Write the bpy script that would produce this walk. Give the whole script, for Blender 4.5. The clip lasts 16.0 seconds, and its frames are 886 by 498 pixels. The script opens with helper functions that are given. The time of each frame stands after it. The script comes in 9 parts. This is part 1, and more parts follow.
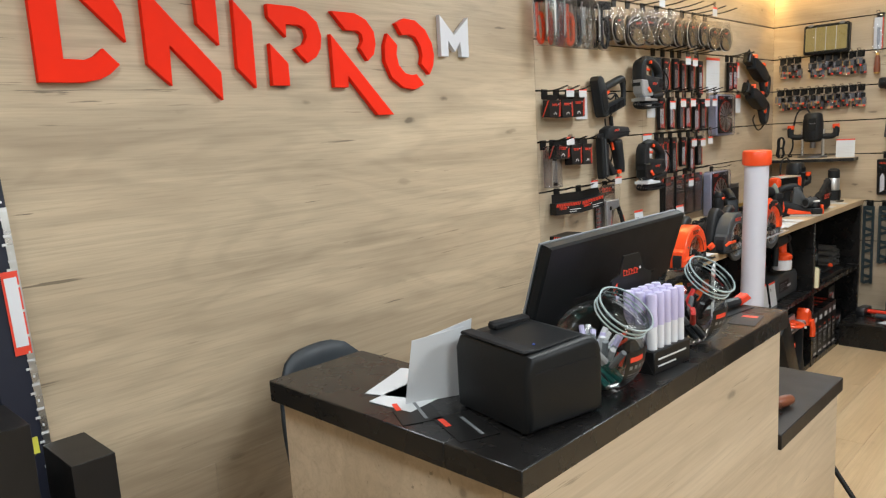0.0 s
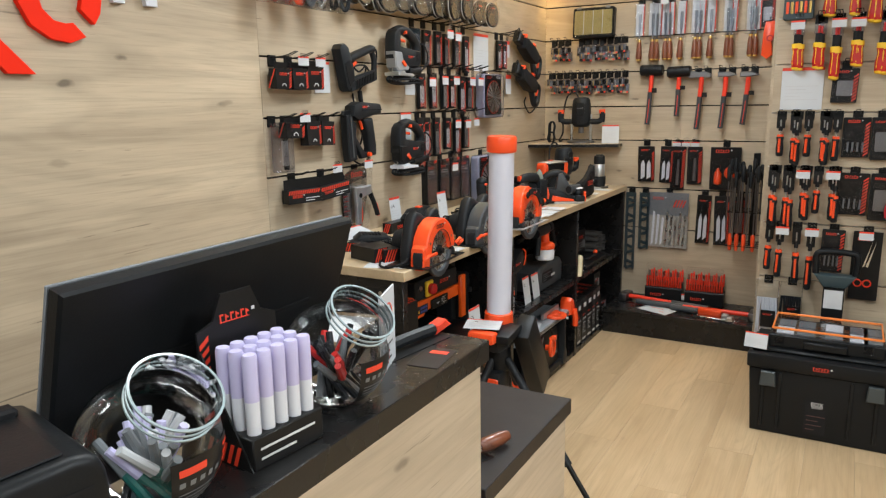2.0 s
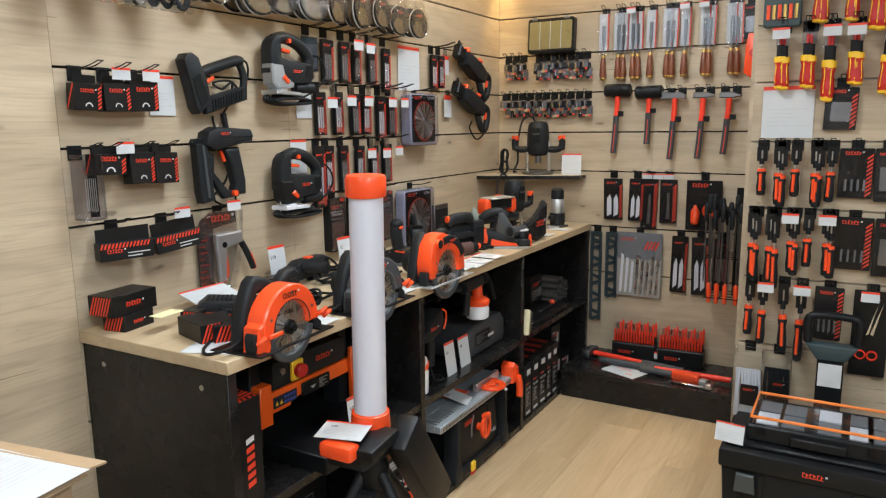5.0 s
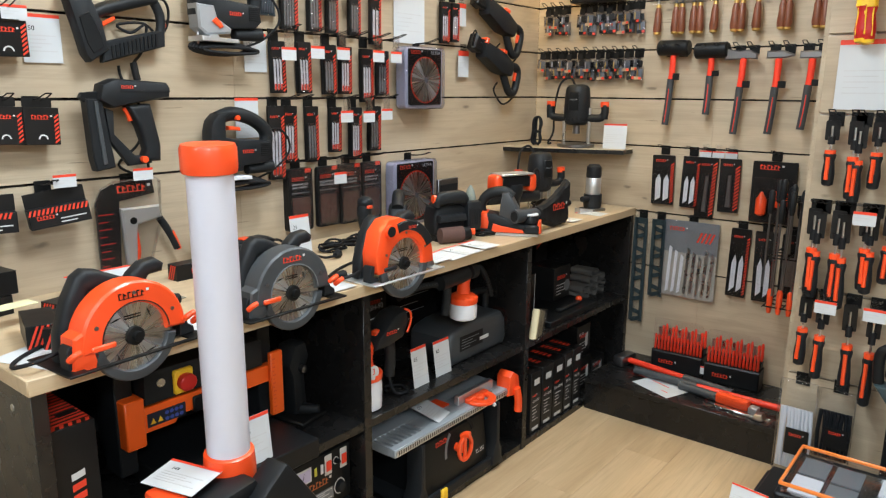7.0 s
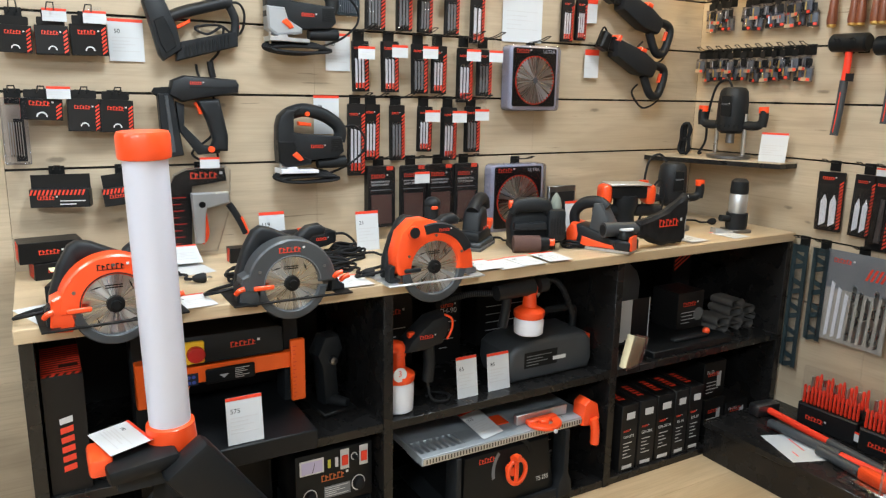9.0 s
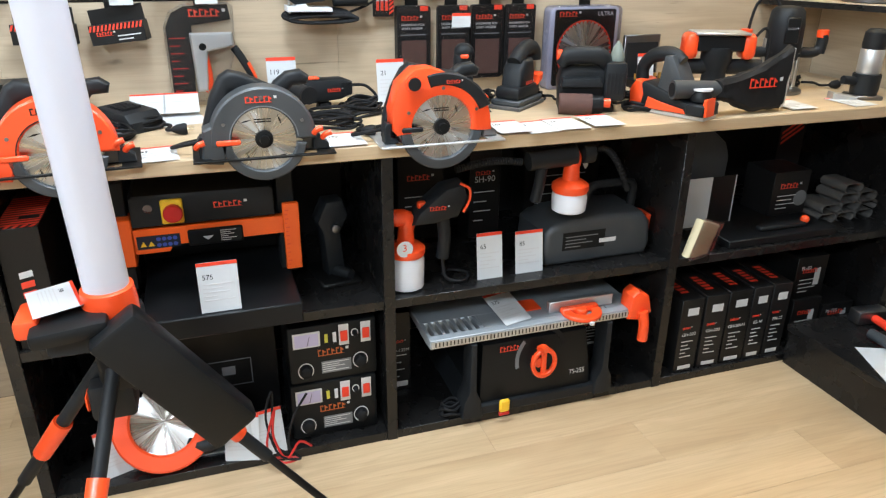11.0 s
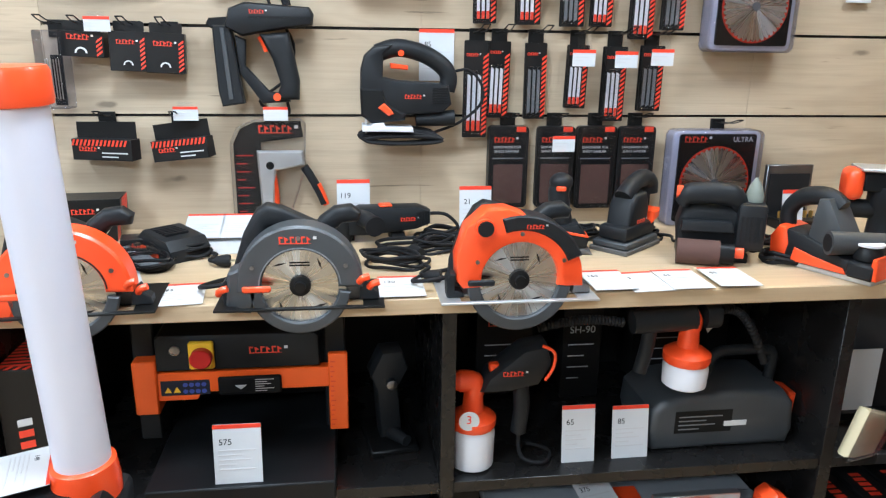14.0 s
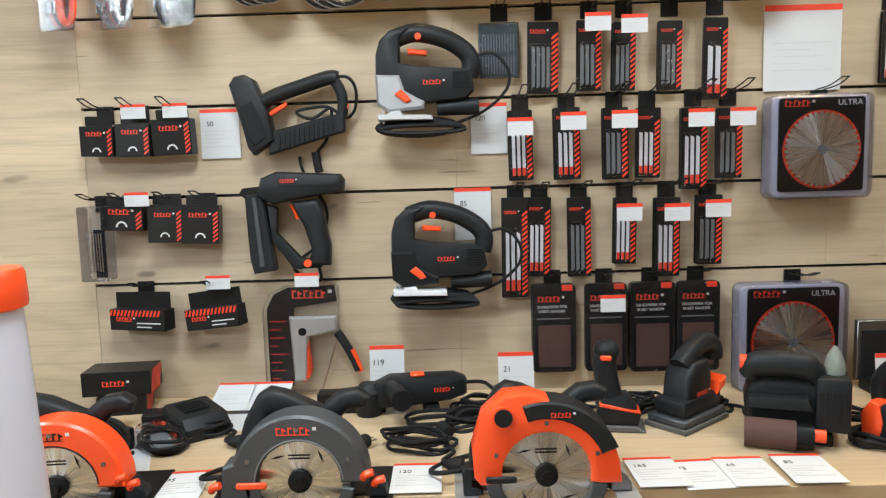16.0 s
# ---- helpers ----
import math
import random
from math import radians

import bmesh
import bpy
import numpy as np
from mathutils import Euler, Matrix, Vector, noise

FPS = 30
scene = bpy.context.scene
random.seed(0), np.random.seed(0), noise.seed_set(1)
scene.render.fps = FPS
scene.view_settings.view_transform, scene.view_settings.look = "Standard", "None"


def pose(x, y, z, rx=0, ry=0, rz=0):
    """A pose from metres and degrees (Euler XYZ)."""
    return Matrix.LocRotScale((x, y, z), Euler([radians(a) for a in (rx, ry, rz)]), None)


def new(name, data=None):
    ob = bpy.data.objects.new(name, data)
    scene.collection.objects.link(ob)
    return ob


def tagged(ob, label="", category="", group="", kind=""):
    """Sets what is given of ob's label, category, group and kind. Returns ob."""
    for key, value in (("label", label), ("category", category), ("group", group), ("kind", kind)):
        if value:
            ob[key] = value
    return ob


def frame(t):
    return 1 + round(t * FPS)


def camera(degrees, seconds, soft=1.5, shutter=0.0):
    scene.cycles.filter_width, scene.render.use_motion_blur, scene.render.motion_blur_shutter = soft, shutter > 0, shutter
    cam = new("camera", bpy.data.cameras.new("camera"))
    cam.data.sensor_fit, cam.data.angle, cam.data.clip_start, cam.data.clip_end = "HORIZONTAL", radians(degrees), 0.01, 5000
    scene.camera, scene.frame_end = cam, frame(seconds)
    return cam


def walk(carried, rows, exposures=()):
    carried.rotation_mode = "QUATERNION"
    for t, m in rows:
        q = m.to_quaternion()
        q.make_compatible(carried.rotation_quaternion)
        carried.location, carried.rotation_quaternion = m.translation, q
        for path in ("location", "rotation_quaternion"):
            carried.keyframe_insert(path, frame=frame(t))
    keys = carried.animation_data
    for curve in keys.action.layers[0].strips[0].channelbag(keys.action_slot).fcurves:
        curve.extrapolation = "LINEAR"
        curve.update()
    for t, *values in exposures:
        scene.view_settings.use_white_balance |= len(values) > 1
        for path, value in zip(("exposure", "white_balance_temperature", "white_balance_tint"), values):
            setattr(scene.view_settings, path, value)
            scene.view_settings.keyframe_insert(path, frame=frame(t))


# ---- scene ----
cam = camera(63.5, 16.0, 1.25)
METRES, EYE, TILT, LEAN, TURN = 4.2, 1.53, 0.0, 0.0, 44.4
ROWS = [
    (0.0, 0.0, 0.0, 0.0, -0.51, -9.14, 3.18),
    (0.5, 0.0301, 0.0198, -0.0026, -4.78, -10.3, 2.78),
    (1.0, 0.054, 0.0346, -0.0041, -7.99, -11.32, 2.17),
    (1.5, 0.0743, 0.0613, -0.0069, -11.53, -12.19, 1.47),
    (2.0, 0.0973, 0.1005, -0.0027, -14.92, -11.64, 0.9),
    (2.5, 0.1171, 0.128, 0.0006, -18.62, -9.84, 1.29),
    (3.0, 0.1389, 0.1519, 0.0021, -20.78, -8.19, 1.33),
    (3.5, 0.1693, 0.1737, 0.0024, -19.58, -7.81, 0.68),
    (4.0, 0.1901, 0.1932, -0.0005, -18.04, -8.52, 0.39),
    (6.5, 0.3477, 0.3213, -0.0028, -8.28, -11.89, 0.32),
    (7.0, 0.3832, 0.3465, -0.0075, -5.66, -12.51, -0.46),
    (7.5, 0.4181, 0.3701, -0.0042, -0.18, -11.87, -0.43),
    (8.0, 0.4644, 0.3782, -0.0043, 6.7, -10.91, 0.19),
    (8.5, 0.5217, 0.3761, -0.0055, 13.2, -10.91, -0.35),
    (9.0, 0.5516, 0.3851, -0.012, 15.96, -12.22, -0.97),
    (9.5, 0.5774, 0.4065, -0.0145, 19.47, -15.17, -0.7),
    (10.0, 0.5936, 0.4273, -0.0202, 22.41, -19.15, -0.3),
    (12.5, 0.5991, 0.562, -0.0354, 31.35, -23.16, -0.94),
    (13.0, 0.5959, 0.5672, -0.029, 32.26, -20.0, -0.8),
    (13.5, 0.5914, 0.5726, -0.0246, 34.61, -17.28, -0.9),
    (14.0, 0.5846, 0.5841, -0.0222, 38.09, -16.23, -0.85),
    (14.5, 0.5801, 0.6091, -0.0182, 40.81, -15.26, -1.06),
    (15.0, 0.5825, 0.63, -0.0114, 43.97, -13.34, -0.49),
    (15.5, 0.5892, 0.6395, -0.0073, 45.92, -9.67, 0.88),
    (16.0, 0.5927, 0.6382, -0.0027, 45.95, -6.38, 1.66),
]
EXPO = ((0.0, -0.15, 6230, 7), (4.0, -0.17, 6050, 7), (6.5, 0.09, 5950, 5), (10.0, 0.33, 5930, 5), (12.5, 0.66, 5270, 5), (14.0, 0.42, 5450, 6), (15.0, 0.27, 5780, 6), (16.0, 0.0, 6080, 6))
walk(cam, [(t, pose(0, 0, EYE, TILT, LEAN, TURN) @ pose(METRES * x, METRES * y, METRES * z, 90 + pitch, roll, yaw)) for t, x, y, z, yaw, pitch, roll in ROWS], EXPO)

# ---- light ----
world = bpy.data.worlds.new("world")
scene.world = world
world.use_nodes = True
world.node_tree.nodes["Background"].inputs[0].default_value = (0.8, 0.85, 1.0, 1)
world.node_tree.nodes["Background"].inputs[1].default_value = 0.02
LAMP_W = 25.0
COVE_W = 14.0


# ---- materials ----
def tree(name):
    m = bpy.data.materials.new(name)
    m.use_nodes = True
    return m, m.node_tree.nodes, m.node_tree.links, m.node_tree.nodes["Principled BSDF"]


def plain(name, col, rough=0.5, metal=0.0, vary=0.18, scale=14.0, bump=0.06, fine=220.0, coat=0.0, rnd=0.0, gloss=None):
    """Paint, plastic, card or metal with broad unevenness and fine grain."""
    m, n, l, b = tree(name)
    tc = n.new("ShaderNodeTexCoord")
    n1 = n.new("ShaderNodeTexNoise")
    n1.inputs["Scale"].default_value, n1.inputs["Detail"].default_value = scale, 5
    n2 = n.new("ShaderNodeTexNoise")
    n2.inputs["Scale"].default_value, n2.inputs["Detail"].default_value = fine, 3
    l.new(tc.outputs["Object"], n1.inputs["Vector"])
    l.new(tc.outputs["Object"], n2.inputs["Vector"])
    mix = n.new("ShaderNodeMix")
    mix.data_type = "RGBA"
    mix.inputs[6].default_value = (*[c * (1 - vary) for c in col], 1)
    mix.inputs[7].default_value = (*[min(1, c * (1 + vary)) for c in col], 1)
    l.new(n1.outputs["Fac"], mix.inputs[0])
    last = mix.outputs[2]
    if rnd:
        oi = n.new("ShaderNodeObjectInfo")
        hsv = n.new("ShaderNodeHueSaturation")
        mr = n.new("ShaderNodeMapRange")
        mr.inputs[3].default_value, mr.inputs[4].default_value = 1 - rnd, 1 + rnd
        l.new(oi.outputs["Random"], mr.inputs[0])
        l.new(mr.outputs[0], hsv.inputs["Value"])
        l.new(last, hsv.inputs["Color"])
        last = hsv.outputs[0]
    l.new(last, b.inputs["Base Color"])
    r = n.new("ShaderNodeMapRange")
    r.inputs[3].default_value, r.inputs[4].default_value = max(0.02, rough - 0.09), min(1, rough + 0.09)
    l.new(n1.outputs["Fac"], r.inputs[0])
    l.new(r.outputs[0], b.inputs["Roughness"])
    b.inputs["Metallic"].default_value = metal
    b.inputs["Specular IOR Level"].default_value = gloss if gloss else (0.22 if max(col) < 0.05 else 0.5)
    b.inputs["Coat Weight"].default_value = coat
    b.inputs["Coat Roughness"].default_value = 0.15
    if bump:
        bp = n.new("ShaderNodeBump")
        bp.inputs["Strength"].default_value, bp.inputs["Distance"].default_value = bump, 0.002
        l.new(n2.outputs["Fac"], bp.inputs["Height"])
        l.new(bp.outputs[0], b.inputs["Normal"])
    return m


def wood(name, along, light, dark, knot=0.6, grain=1.0, rough=0.5, rnd=0.0, big=1.0):
    """Oak laminate with its grain along x or y, broad cathedral figure, knots and short cracks."""
    m, n, l, b = tree(name)
    tc = n.new("ShaderNodeTexCoord")
    mp = n.new("ShaderNodeMapping")
    l.new(tc.outputs["Object"], mp.inputs["Vector"])
    mp.inputs["Rotation"].default_value = (0, 0, radians(-90) if along == "y" else 0)
    src = mp.outputs[0]
    if rnd:
        oi = n.new("ShaderNodeObjectInfo")
        off = n.new("ShaderNodeVectorMath")
        off.operation = "SCALE"
        cx = n.new("ShaderNodeCombineXYZ")
        for k in range(3):
            l.new(oi.outputs["Random"], cx.inputs[k])
        l.new(cx.outputs[0], off.inputs[0])
        off.inputs["Scale"].default_value = 37.0
        ad = n.new("ShaderNodeVectorMath")
        l.new(src, ad.inputs[0])
        l.new(off.outputs[0], ad.inputs[1])
        src = ad.outputs[0]

    def stretched(sx, s):
        q = n.new("ShaderNodeMapping")
        q.inputs["Scale"].default_value = (sx, s, s)
        l.new(src, q.inputs["Vector"])
        return q.outputs[0]

    def nz(vec, detail, dist=0.0, rough=0.55):
        t = n.new("ShaderNodeTexNoise")
        t.inputs["Scale"].default_value, t.inputs["Detail"].default_value = 1.0, detail
        t.inputs["Distortion"].default_value, t.inputs["Roughness"].default_value = dist, rough
        l.new(vec, t.inputs["Vector"])
        return t.outputs["Fac"]

    def ramp(fac, a, c):
        r = n.new("ShaderNodeMapRange")
        r.inputs[1].default_value, r.inputs[2].default_value = a, c
        l.new(fac, r.inputs[0])
        return r.outputs[0]

    def blend(fac, c1, c2, kind="MIX"):
        x = n.new("ShaderNodeMix")
        x.data_type, x.blend_type = "RGBA", kind
        for sock, v in ((x.inputs[0], fac), (x.inputs[6], c1), (x.inputs[7], c2)):
            if isinstance(v, tuple):
                sock.default_value = (*v, 1)
            elif isinstance(v, float):
                sock.default_value = v
            else:
                l.new(v, sock)
        return x.outputs[2]

    cloud = ramp(nz(stretched(0.6 / big, 4.0 / big), 5, 0.5), 0.34, 0.66)
    col = blend(cloud, dark, light)
    band = ramp(nz(stretched(0.7 / big, 26.0 / big), 6, 1.4, 0.7), 0.46, 0.70)
    mul = n.new("ShaderNodeMath")
    mul.operation = "MULTIPLY"
    l.new(band, mul.inputs[0])
    mul.inputs[1].default_value = 0.42 * grain
    col = blend(mul.outputs[0], col, tuple(c * 0.70 for c in dark))
    pale = ramp(nz(stretched(1.1 / big, 9.0 / big), 3, 0.8), 0.55, 0.75)
    mulp = n.new("ShaderNodeMath")
    mulp.operation = "MULTIPLY"
    l.new(pale, mulp.inputs[0])
    mulp.inputs[1].default_value = 0.5
    col = blend(mulp.outputs[0], col, tuple(min(1.0, c * 1.16) for c in light))
    # cathedral figure: contour lines of a slow noise
    fig = n.new("ShaderNodeMath")
    fig.operation = "MULTIPLY"
    l.new(nz(stretched(0.9 / big, 5.0 / big), 1.5, 0.5), fig.inputs[0])
    fig.inputs[1].default_value = 60.0
    sn = n.new("ShaderNodeMath")
    sn.operation = "SINE"
    l.new(fig.outputs[0], sn.inputs[0])
    mulf = n.new("ShaderNodeMath")
    mulf.operation = "MULTIPLY"
    l.new(ramp(sn.outputs[0], 0.1, 1.0), mulf.inputs[0])
    mulf.inputs[1].default_value = 0.16 * grain
    col = blend(mulf.outputs[0], col, tuple(c * 0.72 for c in dark))
    fib = ramp(nz(stretched(6.0, 160.0), 4), 0.5, 0.85)
    mul2 = n.new("ShaderNodeMath")
    mul2.operation = "MULTIPLY"
    l.new(fib, mul2.inputs[0])
    mul2.inputs[1].default_value = 0.42 * grain
    col = blend(mul2.outputs[0], col, tuple(c * 0.7 for c in dark))
    vo = n.new("ShaderNodeTexVoronoi")
    vo.inputs["Scale"].default_value = 1.0
    wob = n.new("ShaderNodeVectorMath")
    wob.operation = "ADD"
    wn = n.new("ShaderNodeTexNoise")
    wn.inputs["Scale"].default_value, wn.inputs["Detail"].default_value = 9.0, 3
    l.new(src, wn.inputs["Vector"])
    sc = n.new("ShaderNodeVectorMath")
    sc.operation = "SCALE"
    sc.inputs["Scale"].default_value = 0.28
    l.new(wn.outputs["Color"], sc.inputs[0])
    l.new(stretched(3.4 / big, 9.0 / big), wob.inputs[0])
    l.new(sc.outputs[0], wob.inputs[1])
    l.new(wob.outputs[0], vo.inputs["Vector"])
    spot = ramp(vo.outputs["Distance"], 0.105, 0.055)
    crack = ramp(nz(stretched(3.6 / big, 80.0 / big), 4, 0.5), 0.675, 0.715)
    halo = ramp(vo.outputs["Distance"], 0.34, 0.05)
    both = n.new("ShaderNodeMath")
    both.operation = "MAXIMUM"
    l.new(spot, both.inputs[0])
    l.new(crack, both.inputs[1])
    here = n.new("ShaderNodeMath")
    here.operation = "MULTIPLY"
    l.new(both.outputs[0], here.inputs[0])
    l.new(ramp(nz(stretched(1.3 / big, 3.2 / big), 2), 0.38, 0.47), here.inputs[1])
    kn = here.outputs[0]
    kn2 = n.new("ShaderNodeMath")
    kn2.operation = "MULTIPLY"
    l.new(kn, kn2.inputs[0])
    kn2.inputs[1].default_value = knot
    hl = n.new("ShaderNodeMath")
    hl.operation = "MULTIPLY"
    l.new(halo, hl.inputs[0])
    l.new(ramp(nz(stretched(1.3 / big, 3.2 / big), 2), 0.38, 0.47), hl.inputs[1])
    hl2 = n.new("ShaderNodeMath")
    hl2.operation = "MULTIPLY"
    l.new(hl.outputs[0], hl2.inputs[0])
    hl2.inputs[1].default_value = 0.45 * knot
    col = blend(hl2.outputs[0], col, tuple(c * 0.62 for c in dark))
    col = blend(kn2.outputs[0], col, tuple(c * 0.30 for c in dark))
    if rnd:
        hsv = n.new("ShaderNodeHueSaturation")
        mr = n.new("ShaderNodeMapRange")
        mr.inputs[3].default_value, mr.inputs[4].default_value = 1 - rnd, 1 + rnd
        l.new(oi.outputs["Random"], mr.inputs[0])
        l.new(mr.outputs[0], hsv.inputs["Value"])
        l.new(col, hsv.inputs["Color"])
        col = hsv.outputs[0]
    l.new(col, b.inputs["Base Color"])
    b.inputs["Roughness"].default_value = rough
    bp = n.new("ShaderNodeBump")
    bp.inputs["Strength"].default_value, bp.inputs["Distance"].default_value = 0.12, 0.002
    l.new(fib, bp.inputs["Height"])
    l.new(bp.outputs[0], b.inputs["Normal"])
    return m


def clear(name, col=(1, 1, 1), rough=0.03, alpha=0.2, wrinkle=0.35):
    """Thin clear plastic: mostly see-through with a glossy skin."""
    m, n, l, b = tree(name)
    out = n["Material Output"]
    tr = n.new("ShaderNodeBsdfTransparent")
    tr.inputs[0].default_value = (*col, 1)
    gl = n.new("ShaderNodeBsdfGlossy")
    gl.inputs["Roughness"].default_value = rough
    fr = n.new("ShaderNodeFresnel")
    fr.inputs[0].default_value = 1.45
    nt = n.new("ShaderNodeTexNoise")
    nt.inputs["Scale"].default_value, nt.inputs["Detail"].default_value = 45, 3
    bp = n.new("ShaderNodeBump")
    bp.inputs["Strength"].default_value, bp.inputs["Distance"].default_value = wrinkle, 0.004
    l.new(nt.outputs["Fac"], bp.inputs["Height"])
    l.new(bp.outputs[0], gl.inputs["Normal"])
    l.new(bp.outputs[0], fr.inputs["Normal"])
    mx = n.new("ShaderNodeMixShader")
    ad = n.new("ShaderNodeMath")
    ad.operation = "ADD"
    ad.operation = "MULTIPLY"
    ad.inputs[1].default_value = alpha * 3.0
    l.new(fr.outputs[0], ad.inputs[0])
    l.new(ad.outputs[0], mx.inputs[0])
    l.new(tr.outputs[0], mx.inputs[1])
    l.new(gl.outputs[0], mx.inputs[2])
    l.new(mx.outputs[0], out.inputs[0])
    return m


def glowing(name, col, power):
    m, n, l, b = tree(name)
    b.inputs["Base Color"].default_value = (*col, 1)
    b.inputs["Emission Color"].default_value = (*col, 1)
    b.inputs["Emission Strength"].default_value = power
    return m


sign_red = plain("sign_red", (0.90, 0.026, 0.005), 0.65, vary=0.05, gloss=0.15)
OAK_L, OAK_D = (0.52, 0.425, 0.30), (0.40, 0.315, 0.215)
oak_wall = wood("oak_wall", "y", (0.60, 0.485, 0.335), (0.355, 0.275, 0.185), 0.75, 1.0, big=1.2)
oak_slat_y = wood("oak_slat_y", "y", OAK_L, OAK_D, 0.7, 0.8)
oak_slat_x = wood("oak_slat_x", "x", OAK_L, OAK_D, 0.7, 0.8)
oak_desk = wood("oak_desk", "y", (0.56, 0.46, 0.335), (0.45, 0.355, 0.245), 0.6, 1.0)
oak_top = wood("oak_top", "y", (0.58, 0.45, 0.29), (0.47, 0.35, 0.21), 0.15, 0.8, rough=0.42)
oak_floor = wood("oak_floor", "y", (0.58, 0.425, 0.25), (0.46, 0.32, 0.175), 0.12, 0.9, rough=0.38, rnd=0.03)
black_board = plain("black_board", (0.0105, 0.0098, 0.0095), 0.27, vary=0.3, gloss=0.4)
black_shelf = plain("black_shelf", (0.010, 0.010, 0.010), 0.5, vary=0.3)
brown_top = plain("brown_top", (0.021, 0.0175, 0.016), 0.42, vary=0.2)
black_metal = plain("black_metal", (0.012, 0.012, 0.012), 0.4, 0.4)
black_rubber = plain("black_rubber", (0.010, 0.010, 0.011), 0.65, bump=0.2)
tool_black = plain("tool_black", (0.0135, 0.0148, 0.0165), 0.47, bump=0.15, vary=0.25)
tool_grey = plain("tool_grey", (0.046, 0.051, 0.056), 0.45, bump=0.12)
latch_grey = plain("latch_grey", (0.045, 0.055, 0.058), 0.33)
mid_grey = plain("mid_grey", (0.16, 0.17, 0.18), 0.45)
case_black = plain("case_black", (0.0075, 0.0082, 0.009), 0.42, bump=0.1)
card_black = plain("card_black", (0.0115, 0.011, 0.011), 0.34, rnd=0.3)
orange = plain("orange", (0.85, 0.075, 0.012), 0.34, vary=0.08, coat=0.25)
amber_orange = plain("amber_orange", (0.88, 0.12, 0.010), 0.36, vary=0.08)
table_grey = plain("table_grey", (0.36, 0.385, 0.41), 0.4, 0.3)
red_print = plain("red_print", (0.72, 0.05, 0.02), 0.4, vary=0.1)
bright_red = plain("bright_red", (0.82, 0.045, 0.015), 0.42, vary=0.06)
deep_red = plain("deep_red", (0.50, 0.015, 0.012), 0.4)
crimson = plain("crimson", (0.42, 0.012, 0.02), 0.75, bump=0.4, fine=500)
yellow = plain("yellow", (0.85, 0.52, 0.02), 0.45)
lime = plain("lime", (0.60, 0.56, 0.06), 0.7, bump=0.4, fine=500)
white_paper = plain("white_paper", (0.56, 0.575, 0.59), 0.6, vary=0.03)
cream_paper = plain("cream_paper", (0.78, 0.76, 0.45), 0.7, vary=0.05)
white_plastic = plain("white_plastic", (0.66, 0.67, 0.71), 0.38, vary=0.03)
tube_white = plain("tube_white", (0.62, 0.63, 0.72), 0.32, vary=0.02, coat=0.2)
lilac = plain("lilac", (0.50, 0.46, 0.66), 0.4, vary=0.04)
ink_grey = plain("ink_grey", (0.52, 0.52, 0.53), 0.6)
light_print = plain("light_print", (0.60, 0.60, 0.60), 0.5)
steel = plain("steel", (0.58, 0.58, 0.57), 0.28, 1.0, vary=0.12)
dark_steel = plain("dark_steel", (0.22, 0.22, 0.23), 0.38, 1.0)
cast_grey = plain("cast_grey", (0.34, 0.35, 0.36), 0.5, 0.5)
alu = plain("alu", (0.62, 0.64, 0.66), 0.42, 0.85)
brass = plain("brass", (0.65, 0.45, 0.14), 0.35, 1.0)
kraft = plain("kraft", (0.42, 0.29, 0.17), 0.75, bump=0.2)
handle_wood = plain("handle_wood", (0.17, 0.048, 0.019), 0.35, coat=0.3, scale=30)
sand_brown = plain("sand_brown", (0.09, 0.045, 0.035), 0.85, bump=0.6, fine=700)
sand_grey = plain("sand_grey", (0.10, 0.095, 0.09), 0.8, bump=0.5, fine=700)
gold_pad = plain("gold_pad", (0.15, 0.105, 0.045), 0.8, bump=0.5, fine=500)
green_dark = plain("green_dark", (0.01, 0.10, 0.085), 0.45)
teal_box = plain("teal_box", (0.03, 0.05, 0.055), 0.45)
rust_print = plain("rust_print", (0.45, 0.11, 0.02), 0.4)
blue_print = plain("blue_print", (0.05, 0.08, 0.35), 0.5)
navy = plain("navy", (0.02, 0.022, 0.035), 0.4)
lens_dark = plain("lens_dark", (0.02, 0.03, 0.05), 0.08)
ceiling_grey = plain("ceiling_grey", (0.42, 0.43, 0.45), 0.8)
plaster = plain("plaster", (0.62, 0.58, 0.52), 0.8, scale=3)
clear_film = clear("clear_film", (0.97, 0.97, 0.98), 0.08, 0.12)
clear_hard = clear("clear_hard", (0.96, 0.97, 0.985), 0.05, 0.2, 0.15)
milky = plain("milky", (0.46, 0.46, 0.55), 0.25, vary=0.1, coat=0.3)
clear_jar = clear("clear_jar", (0.97, 0.985, 0.985), 0.03, 0.24, 0.02)
haze_pack = clear("haze_pack", (0.86, 0.87, 0.93), 0.10, 0.24)
panel_glow = glowing("panel_glow", (1.0, 0.96, 0.90), 6.0)
strip_glow = glowing("strip_glow", (1.0, 0.72, 0.30), 14.0)


